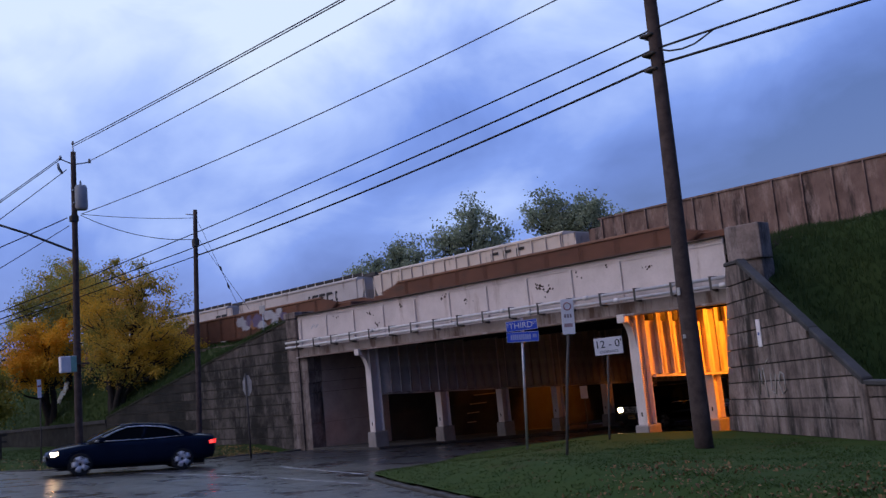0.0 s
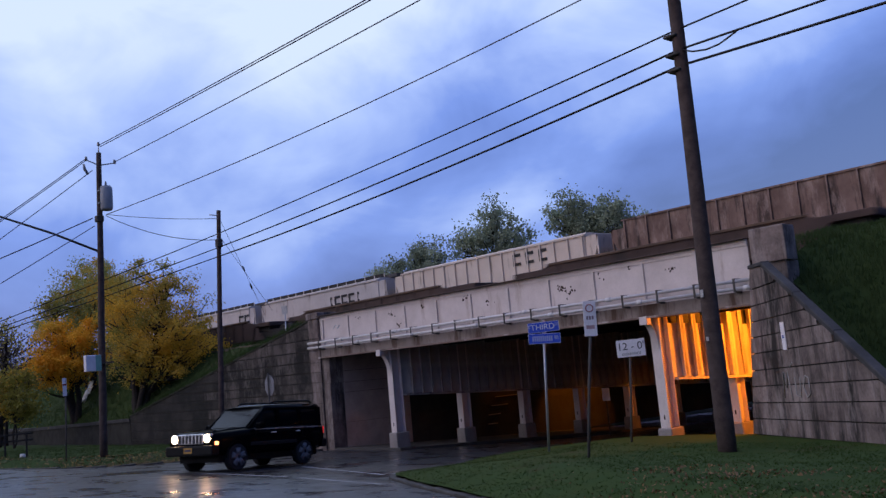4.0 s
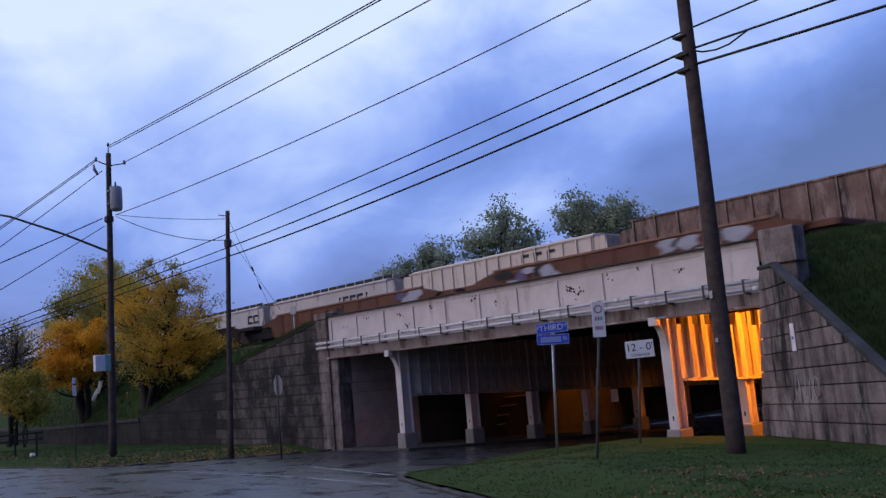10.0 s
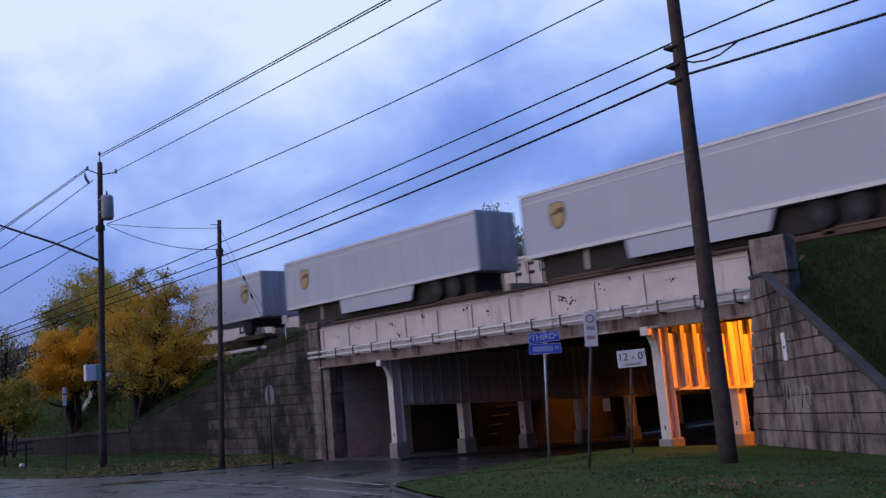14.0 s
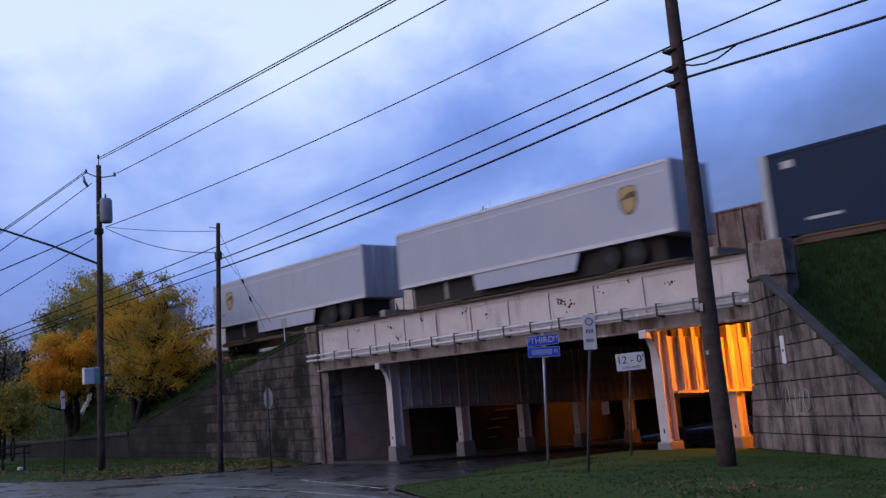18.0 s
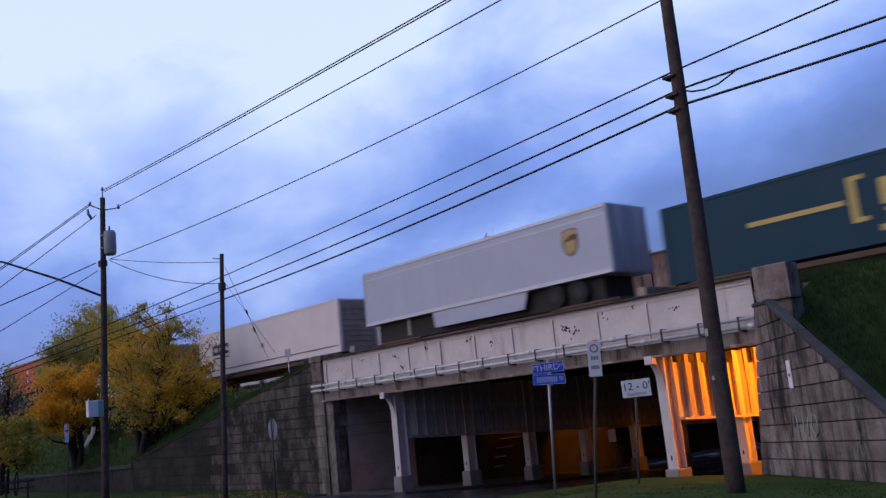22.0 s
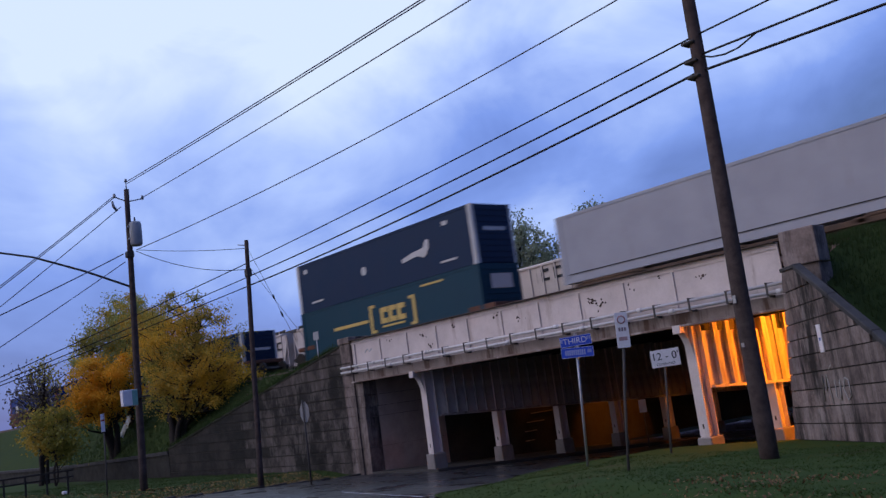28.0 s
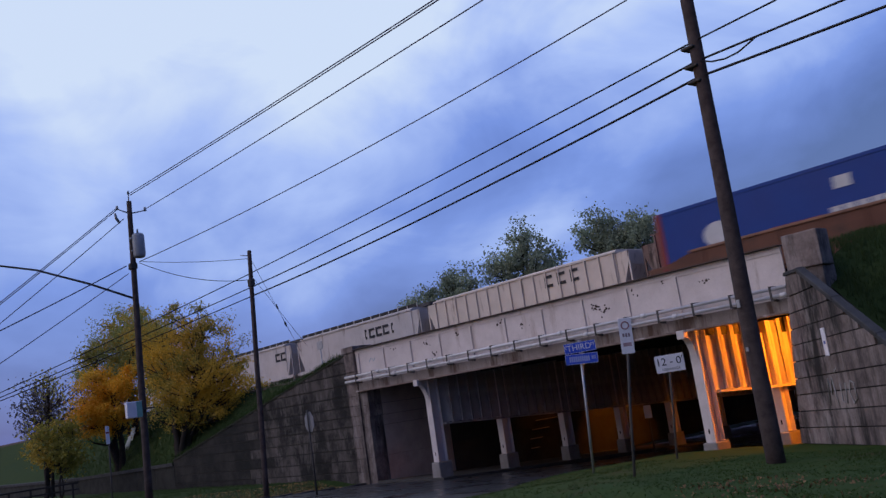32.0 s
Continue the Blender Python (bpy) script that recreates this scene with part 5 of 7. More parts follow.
def bogie(parent, x, at_z=0.0):
    """A two-axle bogie; z = 0 is the rail's top."""
    bg = part("bogie", bevel(box(B(), x - 0.55, x + 0.55, -0.9, 0.9, 0.36, 0.62), 0.04), TRUCK, parent)
    for s in (-1.02, 1.02):
        part("side_frame", prism(B(), [(x - 1.15, 0.42), (x - 0.5, 0.28), (x + 0.5, 0.28), (x + 1.15, 0.42), (x + 1.15, 0.62), (x + 0.4, 0.7), (x - 0.4, 0.7), (x - 1.15, 0.62)], "y", s - 0.06, s + 0.06), TRUCK, bg)
    for dx in (-0.89, 0.89):
        w = B()
        for s in (-0.75, 0.75):
            disc(w, x + dx, s - 0.07, s + 0.07, 0.457, 0.457)
        disc(w, x + dx, -0.8, 0.8, 0.457, 0.08, 8)
        part("wheelset", w, TRUCK, bg)


def hopper(x_lead, length, yc, body, label, roofwalk=True, logo=None, top=True):
    """A covered hopper at rest, its leading end at x_lead; side face ribbed."""
    car = thing("hopper_car", x_lead - length / 2, yc, RAIL, label, "railway car", "standing freight cars")
    L = length / 2
    prof = [(-1.5, 1.7), (-1.52, 4.5), (-1.25, 4.66), (1.25, 4.66), (1.52, 4.5), (1.5, 1.7)] if top else [(-1.5, 1.7), (-1.52, 4.84), (1.52, 4.84), (1.5, 1.7)]
    part("body", prism(B(), prof, "x", -L + 1.3, L - 1.3), body, car)
    for sx in (-1, 1):
        part("end_slope", prism(B(), [(sx * (L - 1.3), 1.7), (sx * (L - 1.3), 4.4), (sx * (L - 0.35), 4.4), (sx * (L - 0.5), 3.6)], "y", -1.45, 1.45), body, car)
        part("end_platform", box(B(), min(sx * (L - 1.4), sx * L), max(sx * (L - 1.4), sx * L), -1.45, 1.45, 1.05, 1.2), body, car)
        for y in (-1.4, 1.4):
            part("end_post", box(B(), sx * (L - 0.4) - 0.05, sx * (L - 0.4) + 0.05, y - 0.05, y + 0.05, 1.2, 4.4), body, car)
        bogie(car, sx * (L - 2.2))
    rib = mesh("rib", box(B(), -0.04, 0.04, -1.62, -1.5, 1.7, 4.46 if top else 4.82))
    n = int((length - 2.8) / (1.08 if top else 1.35))
    for i in range(0 if roofwalk else n + 1):
        part("rib", rib, body, car, at=pose(-L + 1.42 + i * (length - 2.84) / n, 0, 0))
    part("side_sill", box(B(), -L + 0.2, L - 0.2, -1.58, -1.42, 1.5, 1.75), body, car)
    part("top_sill", box(B(), -L + 1.2, L - 1.2, -1.60, -1.46, 4.44 if top else 4.78, 4.54 if top else 4.87), body, car)
    for i in range(3):
        x = (i - 1) * (length - 5.5) / 3
        part("discharge_bay", prism(B(), [(x - 1.9, 1.7), (x + 1.9, 1.7), (x + 0.45, 0.55), (x - 0.45, 0.55)], "y", -1.3, 1.3), body, car)
    if roofwalk:
        part("running_board", box(B(), -L + 0.4, L - 0.4, -0.35, 0.35, 4.66, 4.9), DARKSTEEL, car)
        for i in range(15):
            x = -L + 0.8 + i * (length - 1.6) / 14
            part("running_board_bracket", box(B(), x - 0.04, x + 0.04, -1.24, -1.21, 4.62, 4.93), body, car)
        part("roof_hatch_rail", box(B(), -L + 1.0, L - 1.0, -1.2, -1.16, 4.66, 4.92), TRUCK, car)
    if logo:
        for x0, x1 in logo:
            b2 = B()
            # blocky dark lettering marks
            w = x1 - x0
            dz = -0.3 if roofwalk else 0.0
            box(b2, x0, x0 + w * 0.22, -1.565, -1.535, 3.45 + dz, 4.2 + dz)
            box(b2, x0 + w * 0.2, x1, -1.566, -1.536, 4.02 + dz, 4.2 + dz)
            box(b2, x0 + w * 0.2, x1, -1.566, -1.536, 3.45 + dz, 3.63 + dz)
            part("logo_mark", b2, BLACK, car, "dark painted logo block")
    return car


hopper(-32.3, 19.6, 43.6, CREAM, "cream covered hopper car with dark block lettering, standing", False, logo=((2.65, 3.3), (3.75, 4.4), (4.85, 5.5)))
hopper(-52.2, 18.6, 43.6, GREYHOP, "grey covered hopper car with roof walkway, standing", True, logo=((1.8, 2.0), (2.35, 3.1), (3.3, 4.05), (4.25, 5.0), (5.4, 5.6)))
hopper(-71.2, 18.6, 43.6, GREYHOP, "grey covered hopper car with roof walkway, standing", True, logo=((6.2, 7.0), (7.2, 8.0)))
hopper(-90.2, 18.6, 43.6, GREYHOP, "grey covered hopper car with roof walkway, standing", True)
for xl, ln in ((-13.0, 19.0), (6.4, 19.0), (25.8, 19.0), (45.2, 19.0)):
    hopper(xl, ln, 43.6, BROWNCAR, "rust-streaked brown ribbed open hopper car, standing", False, top=False)

# ---- the passing train: x = 0 of a load is its leading end, z = 0 the rail's top ----
V = 22.254
YT = 30.05
MOVERS = []


def mover(name, s_lead, label, category, group):
    """A thing of the train: its leading end is at s_lead when the clip is 20 s old."""
    t = thing(name, s_lead - 20 * V, YT, RAIL, label, category, group)
    MOVERS.append((t, s_lead))
    return t


WHITE_AL = mat("trailer_white", (0.48, 0.51, 0.60), (0.42, 0.45, 0.535), 0.6, 0.42, bump=0.03, stain=(0.40, 0.39, 0.39), stain_scale=0.9, stain_at=0.62, streak=True)
ALU = mat("aluminium_rail", (0.66, 0.67, 0.72), (0.55, 0.56, 0.6), 3, 0.45, metal=0.15, bump=0.03)
GREYEND = mat("trailer_end_grey", (0.46, 0.46, 0.49), (0.36, 0.36, 0.39), 1.5, 0.5, bump=0.05)
SHIELD_B = mat("shield_brown", (0.15, 0.085, 0.045), (0.11, 0.06, 0.035), 4, 0.5, bump=0)
SHIELD_Y = mat("shield_gold", (0.50, 0.36, 0.17), (0.42, 0.30, 0.14), 4, 0.5, bump=0)
NAVY = mat("navy_container", (0.009, 0.025, 0.062), (0.013, 0.033, 0.076), 0.7, 0.5, bump=0.04, spec=0.15, stain=(0.03, 0.045, 0.09), stain_scale=1.0, stain_at=0.66, streak=True)
BLUEC = mat("blue_container", (0.015, 0.045, 0.215), (0.02, 0.058, 0.25), 0.7, 0.5, bump=0.04, spec=0.15, stain=(0.08, 0.07, 0.09), stain_scale=1.0, stain_at=0.67, streak=True)
TEAL = mat("dark_teal_container", (0.010, 0.046, 0.075), (0.014, 0.056, 0.085), 0.7, 0.5, bump=0.04, spec=0.15, stain=(0.05, 0.06, 0.06), stain_scale=1.0, stain_at=0.66, streak=True)
FADED = mat("faded_orange_container", (0.56, 0.185, 0.10), (0.48, 0.15, 0.08), 0.7, 0.65, bump=0.05, spec=0.15, stain=(0.26, 0.09, 0.05), stain_scale=1.1, stain_at=0.62, streak=True)
ORANGEC = mat("orange_container", (0.53, 0.125, 0.05), (0.45, 0.105, 0.042), 0.7, 0.6, bump=0.05, spec=0.15, stain=(0.22, 0.07, 0.035), stain_scale=1.1, stain_at=0.6, streak=True)
CREAMC = mat("cream_container", (0.68, 0.58, 0.52), (0.58, 0.49, 0.43), 0.7, 0.6, bump=0.04, stain=(0.30, 0.22, 0.17), stain_scale=1.1, stain_at=0.62, streak=True)
PINKWHITE = mat("offwhite_container", (0.76, 0.68, 0.67), (0.66, 0.58, 0.57), 0.7, 0.55, bump=0.04, stain=(0.36, 0.30, 0.28), stain_scale=1.1, stain_at=0.64, streak=True)
GREYC = mat("grey_container", (0.37, 0.385, 0.43), (0.31, 0.32, 0.36), 0.7, 0.55, bump=0.04, stain=(0.22, 0.2, 0.19), stain_scale=1.1, stain_at=0.62, streak=True)
REDPOST = mat("red_post", (0.26, 0.04, 0.04), (0.20, 0.035, 0.035), 2, 0.6, bump=0.03)
WHITEPOST = mat("white_post", (0.6, 0.6, 0.6), (0.45, 0.45, 0.45), 2, 0.6, bump=0.03)
GOLD = mat("gold_lettering", (0.62, 0.47, 0.15), (0.52, 0.38, 0.12), 4, 0.5, bump=0)
DKBLUE = mat("dark_blue_lettering", (0.02, 0.035, 0.10), None, 4, 0.5, bump=0)
DIRTEND = mat("dirty_brown_end", (0.44, 0.34, 0.29), (0.26, 0.18, 0.15), 1.0, 0.8, bump=0.1)


def shield(parent, x, z, y=-1.305):
    poly = [(-0.42, 0.5), (-0.25, 0.57), (0, 0.6), (0.25, 0.57), (0.42, 0.5), (0.44, 0.0), (0.36, -0.3), (0.2, -0.48), (0, -0.58), (-0.2, -0.48), (-0.36, -0.3), (-0.44, 0.0)]
    p = part("shield_mark", prism(B(), [(x + a, z + b_) for a, b_ in poly], "y", y - 0.004, y), SHIELD_B, parent, "brown and gold shield mark")
    part("shield_top", prism(B(), [(x + a * 0.86, z + 0.13 + b_ * 0.9) for a, b_ in ((-0.44, 0.38), (0, 0.50), (0.44, 0.38), (0.46, 0.20), (0.1, 0.22), (-0.46, -0.06))], "y", y - 0.007, y - 0.0045), SHIELD_Y, p)
    part("shield_field", prism(B(), [(x + a, z + b_) for a, b_ in ((-0.34, 0.06), (0.30, 0.10), (0.30, -0.26), (0, -0.50), (-0.28, -0.34))], "y", y - 0.007, y - 0.0045), SHIELD_Y, p)


def trailer(s_lead, L, logo_front, label, aero=True, doors=True):
    """A highway trailer on the spine car: body from 2.1 to 4.92 m over the rail."""
    t = mover("road_trailer", s_lead, label, "trailer", "trailers on the train")
    z0, z1 = 2.12, 4.92
    part("body", bevel(box(B(), -L, 0, -1.3, 1.3, z0, z1), 0.03, 2), WHITE_AL, t)
    part("bottom_rail", box(B(), -L + 0.01, -0.01, -1.325, -1.30, z0 + 0.0, z0 + 0.16), ALU, t)
    part("top_rail", box(B(), -L + 0.01, -0.01, -1.325, -1.30, z1 - 0.14, z1 - 0.04), ALU, t)
    part("light_stripe", box(B(), -L + 0.1, -0.1, -1.312, -1.301, z1 - 0.46, z1 - 0.41), ALU, t)
    seam = mesh("side_post", box(B(), -0.02, 0.02, -1.308, -1.30, z0 + 0.16, z1 - 0.14))
    for i in range(int(L / 1.22)):
        part("side_post", seam, WHITE_AL, t, at=pose(-0.6 - i * 1.22, 0, 0))
    e = part("end_wall", bevel(box(B(), 0.0, 0.03, -1.24, 1.24, z0 + 0.06, z1 - 0.08), 0.01), GREYEND if doors else WHITE_AL, t)
    if doors:
        for y in (-0.62, 0.62):
            part("lock_rod", tube(B(), [(0.06, y, z0 + 0.1), (0.06, y, z1 - 0.12)], 0.022, 6), ALU, e)
        part("door_seam", box(B(), 0.03, 0.036, -0.012, 0.012, z0 + 0.08, z1 - 0.1), BLACK, e)
    for x in (-0.06, -L + 0.06):
        part("corner_post", box(B(), x - 0.06, x + 0.06, -1.322, -1.30, z0, z1), WHITE_AL, t)
    if logo_front is not None:
        shield(t, -2.0 if logo_front else -L + 2.0, z0 + 1.55)
    # running gear and landing legs
    wx = (-2.0, -3.25) if doors else (-L + 2.0, -L + 3.25)
    if L < 10:
        wx = wx[:1]
    for x in wx:
        for s in (-1.05, 1.05):
            w = part("wheel", disc(B(), x, s - 0.18, s + 0.18, 1.62, 0.5), RUBBER, t)
            # rims nearly as dark as the tyres
            part("rim", disc(B(), x, s - 0.19, s + 0.19, 1.62, 0.24, 14), mat("dark_wheel_rim", (0.04, 0.038, 0.038), (0.025, 0.024, 0.024), 4, 0.6, bump=0.05), w)
    part("undercarriage", box(B(), min(wx) - 0.7, max(wx) + 0.7, -0.9, 0.9, 1.7, 2.1), TRUCK, t)
    lx = -L + 3.0 if doors else -3.0
    for y in (-0.9, 0.9):
        part("landing_leg", box(B(), lx - 0.08, lx + 0.08, y - 0.07, y + 0.07, 1.3, 2.12), GALV, t)
    if aero:
        # black block that fills in the deep shadow under the trailer
        part("chassis", box(B(), -L + 0.6, -0.8, -0.95, 0.95, 1.12, 2.11), TRUCK, t, "black block in place of the shadow under the trailer")
        xa, xb = (-4.7, -L + 5.2) if doors else (-5.2, -L + 4.7)
        xa, xb = max(xa, xb), min(xa, xb)
        part("side_skirt", prism(B(), [(xa, 2.12), (xb, 2.12), (xb + 0.12, 1.36), (xa - 0.3, 1.36)], "y", -1.28, -1.26), WHITE_AL, t, "pale side skirt")
    return t


def container(s_lead, L, zb, body, label, posts=None, logo="", ribs=0.0, end=None, t=None, h=2.9):
    t = t or mover("freight_container", s_lead, label, "container", "containers on the train")
    z0, z1 = zb, zb + h
    part("body", bevel(box(B(), -L, 0, -1.28, 1.28, z0 + 0.02, z1), 0.02), body, t)
    for z in (z0 + 0.02, z1 - 0.12):
        part("side_rail", box(B(), -L, 0, -1.3, -1.28, z, z + 0.12), body, t)
    pm = posts or body
    for x in (-0.12, -L + 0.12):
        part("corner_post", box(B(), x - 0.13, x + 0.13, -1.306, -1.28, z0, z1), pm, t)
    if ribs:
        rb = mesh("side_rib", prism(B(), [(-0.09, -1.28), (-0.06, -1.305), (0.06, -1.305), (0.09, -1.28)], "z", z0 + 0.14, z1 - 0.12))
        for i in range(int((L - 0.8) / ribs)):
            part("side_rib", rb, body, t, at=pose(-0.6 - i * ribs, 0, 0))
    e = part("end_wall", box(B(), 0.0, 0.02, -1.16, 1.16, z0 + 0.1, z1 - 0.1), end or body, t)
    for y in (-1.2, 1.2):
        part("end_post", box(B(), 0, 0.03, y - 0.08, y + 0.08, z0, z1), pm, t)
    for k in range(9 if end is None else 8):
        part("end_rib", box(B(), 0.02, 0.055, -1.1, 1.1, z0 + 0.28 + k * 0.29, z0 + 0.37 + k * 0.29), end or body, e)
    y = -1.309
    if logo == "bracket":      # gold bracketed block lettering
        cx, cz = -L * 0.44, z0 + 1.55
        b2 = B()
        for s in (-1, 1):
            box(b2, cx + s * 1.9 - 0.12, cx + s * 1.9 + 0.12, y, y + 0.006, cz - 0.75, cz + 0.75)
            for zz in (cz - 0.75, cz + 0.6):
                box(b2, min(cx + s * 1.5, cx + s * 1.9), max(cx + s * 1.5, cx + s * 1.9), y + 0.001, y + 0.007, zz, zz + 0.15)
        part("bracket_mark", b2, GOLD, t, "gold bracket mark")
        b2 = B()
        for k, x in enumerate((-1.05, -0.3, 0.45)):
            box(b2, cx + x, cx + x + 0.28, y, y + 0.006, cz - 0.34, cz + 0.5)
            box(b2, cx + x + 0.2, cx + x + 0.66, y, y + 0.006, cz + 0.24, cz + 0.5)
            box(b2, cx + x + 0.2, cx + x + 0.66, y, y + 0.006, cz - 0.34, cz - 0.08)
        box(b2, cx - 0.95, cx + 1.0, y, y + 0.006, cz - 0.55, cz - 0.45)
        part("logo_block", b2, GOLD, t, "gold block logo")
        b2 = box(B(), cx - 5.6, cx - 2.2, y, y + 0.006, cz - 0.12, cz + 0.05)
        box(b2, cx + 2.6, cx + 4.4, y, y + 0.006, cz + 1.0, cz + 1.1)
        box(b2, cx + 0.5, cx + 1.4, y, y + 0.006, cz - 1.15, cz - 0.95)
        box(b2, cx - 1.2, cx - 0.4, y, y + 0.006, cz - 1.15, cz - 0.95)
        part("lettering_bar", b2, GOLD, t)
        part("end_plate", box(B(), 0.056, 0.06, -0.65, 0.75, z0 + 1.7, z0 + 2.4), CREAMC, e, "pale plate on the end")
        part("end_plate", box(B(), 0.056, 0.06, -0.5, 0.0, z0 + 0.55, z0 + 0.85), CREAMC, e)
    elif logo == "arrow":      # pale winged mark on navy
        b2 = B()
        cx, cz = -L * 0.26, z0 + 1.35
        prism(b2, [(cx - 1.5, cz - 0.25), (cx - 0.2, cz - 0.12), (cx + 0.35, cz - 0.3), (cx + 0.55, cz - 0.15), (cx + 0.75, cz + 0.1), (cx + 0.8, cz + 0.5), (cx + 0.55, cz + 0.58), (cx + 0.3, cz + 0.2), (cx - 0.6, cz + 0.12), (cx - 1.5, cz - 0.05)], "y", y, y + 0.006)
        part("logo_mark", b2, WHITEPOST, t, "pale winged logo shape")
        b2 = prism(B(), [(-L * 0.57 + 0.24 * math.cos(a), z0 + 1.35 + 0.24 * math.sin(a)) for a in (6.283 * k / 10 for k in range(10))], "y", y, y + 0.006)
        part("round_mark", b2, WHITEPOST, t)
        b2 = box(B(), -2.6, -1.4, y, y + 0.006, z0 + 0.5, z0 + 0.6)
        box(b2, -L + 1.4, -L + 2.6, y, y + 0.006, z0 + 0.45, z0 + 0.55)
        box(b2, -L + 0.8, -L + 1.2, y, y + 0.006, z0 + 2.3, z0 + 2.55)
        box(b2, -2.2, -1.8, y, y + 0.006, z0 + 2.3, z0 + 2.5)
        part("lettering_bar", b2, WHITEPOST, t)
        part("end_mark", box(B(), 0.056, 0.06, -0.7, 0.75, z0 + 1.6, z0 + 1.78), WHITEPOST, e)
    elif logo == "globe":      # blue container with red posts, pale oval and block lettering
        b2 = prism(B(), [(-L + 2.6 + 0.62 * math.cos(a), z0 + 1.6 + 0.46 * math.sin(a)) for a in (6.283 * k / 16 for k in range(16))], "y", y, y + 0.006)
        part("oval_mark", b2, WHITEPOST, t, "pale oval logo shape")
        part("lettering_bar", bars(B(), -L + 4.6, -L + 6.6, y + 0.006, z0 + 0.95, z0 + 1.3, 6, 0.2), REDPOST, t)
        part("lettering_bar", bars(B(), -L + 6.8, -L + 10.9, y + 0.006, z0 + 0.95, z0 + 1.45, 9, 0.18), WHITEPOST, t)
        b2 = box(B(), -L + 7.1, -L + 7.7, y, y + 0.006, z0 + 2.0, z0 + 2.4)
        box(b2, -1.9, -1.2, y, y + 0.006, z0 + 1.5, z0 + 1.95)
        box(b2, -1.9, -1.2, y, y + 0.006, z0 + 2.1, z0 + 2.45)
        box(b2, -4.4, -2.9, y, y + 0.006, z0 + 2.2, z0 + 2.3)
        box(b2, -L + 2.3, -L + 2.7, y, y + 0.006, z0 + 0.35, z0 + 0.5)
        part("lettering_bar", b2, WHITEPOST, t)
        part("end_mark", bars(B(), -0.2, 0.5, 0, z0 + 1.2, z0 + 2.2, 1), WHITEPOST, e, at=pose(0.062, 0, 0, 0, 0, 90))
    elif logo == "block":      # dark blue block logo at the trailing end
        b2 = B()
        cx, cz = -L + 2.9, z0 + 1.6
        for k, x in enumerate((-1.1, -0.4, 0.35)):
            box(b2, cx + x, cx + x + 0.22, y, y + 0.006, cz - 0.25, cz + 0.4)
            box(b2, cx + x + 0.2, cx + x + 0.65, y, y + 0.006, cz + 0.2, cz + 0.4)
            box(b2, cx + x + 0.2, cx + x + 0.65, y, y + 0.006, cz - 0.25, cz - 0.05)
        box(b2, cx - 1.0, cx + 1.0, y, y + 0.006, cz - 0.5, cz - 0.42)
        part("logo_block", b2, DKBLUE, t, "dark blue block logo")
    elif logo == "dots":
        for x, zz in ((-L * 0.56, 1.95), (-L * 0.56, 1.1)):
            part("round_mark", prism(B(), [(x + 0.2 * math.cos(a), z0 + zz + 0.2 * math.sin(a)) for a in (6.283 * k / 8 for k in range(8))], "y", y, y + 0.006), CREAMC, t)
        part("lettering_bar", bars(B(), -L + 1.8, -L + 3.2, y + 0.006, z0 + 1.75, z0 + 2.05, 8, 0.2), mat("brown_lettering", (0.09, 0.03, 0.015), None, 4, 0.6, bump=0), t)
    if logo == "block" or body is CREAMC or body is GREYC:
        part("rail_shadow_gap", box(B(), -L + 0.3, -0.3, -1.304, -1.299, z0 + 0.36, z0 + 0.40), TRUCK, t, "dark seam over the bottom rail")
        b2 = prism(B(), [(-L * 0.5 + 0.16 * math.cos(a), z0 + 1.3 + 0.16 * math.sin(a)) for a in (6.283 * k / 9 for k in range(9))], "y", y, y + 0.006)
        part("vent_patch", b2, mat("dull_patch", (0.25, 0.22, 0.2), None, 4, 0.7, bump=0), t)
    return t


def spine_car(s_lead, L, label="yellow-brown spine car with bogies and wheel platforms"):
    c = mover("spine_car", s_lead, label, "railway car", "cars of the train")
    part("centre_sill", bevel(box(B(), -L, 0, -0.35, 0.35, 0.55, 1.0), 0.02), SPINE, c)
    part("side_ledge", bevel(box(B(), -L + 1.2, -1.2, -1.3, -1.12, 0.82, 1.02), 0.02), SPINE, c)
    for x in (-1.2, -4.4, -L / 2, -L + 4.4, -L + 1.2):
        part("cross_arm", bevel(box(B(), x - 0.22, x + 0.22, -1.3, 1.3, 0.86, 1.06), 0.02), SPINE, c)
    for x in (-2.6, -L + 3.0):
        part("wheel_platform", bevel(box(B(), x - 1.6, x + 1.6, -1.32, 1.32, 1.02, 1.12), 0.02), SPINE, c)
    part("hitch", prism(B(), [(-L + 1.0, 1.05), (-L + 2.1, 1.05), (-L + 1.7, 1.95), (-L + 1.4, 1.95)], "y", -0.4, 0.4), SPINE, c)
    for x in (-0.3, -L + 0.3):
        bogie(c, x)
    part("end_step", box(B(), -0.15, 0.2, -1.25, 1.25, 0.98, 1.3), mat("pale_car_end", (0.42, 0.36, 0.28), (0.3, 0.24, 0.18), 2, 0.7, bump=0.1), c)
    return c


TAGS = [mat("spray_white", (0.42, 0.42, 0.46), (0.30, 0.29, 0.33), 3, 0.6, bump=0), mat("spray_violet", (0.09, 0.07, 0.14), (0.14, 0.11, 0.2), 3, 0.6, bump=0), mat("spray_black", (0.02, 0.018, 0.02), None, 3, 0.6, bump=0), mat("spray_ochre", (0.36, 0.17, 0.07), (0.25, 0.12, 0.06), 3, 0.6, bump=0)]


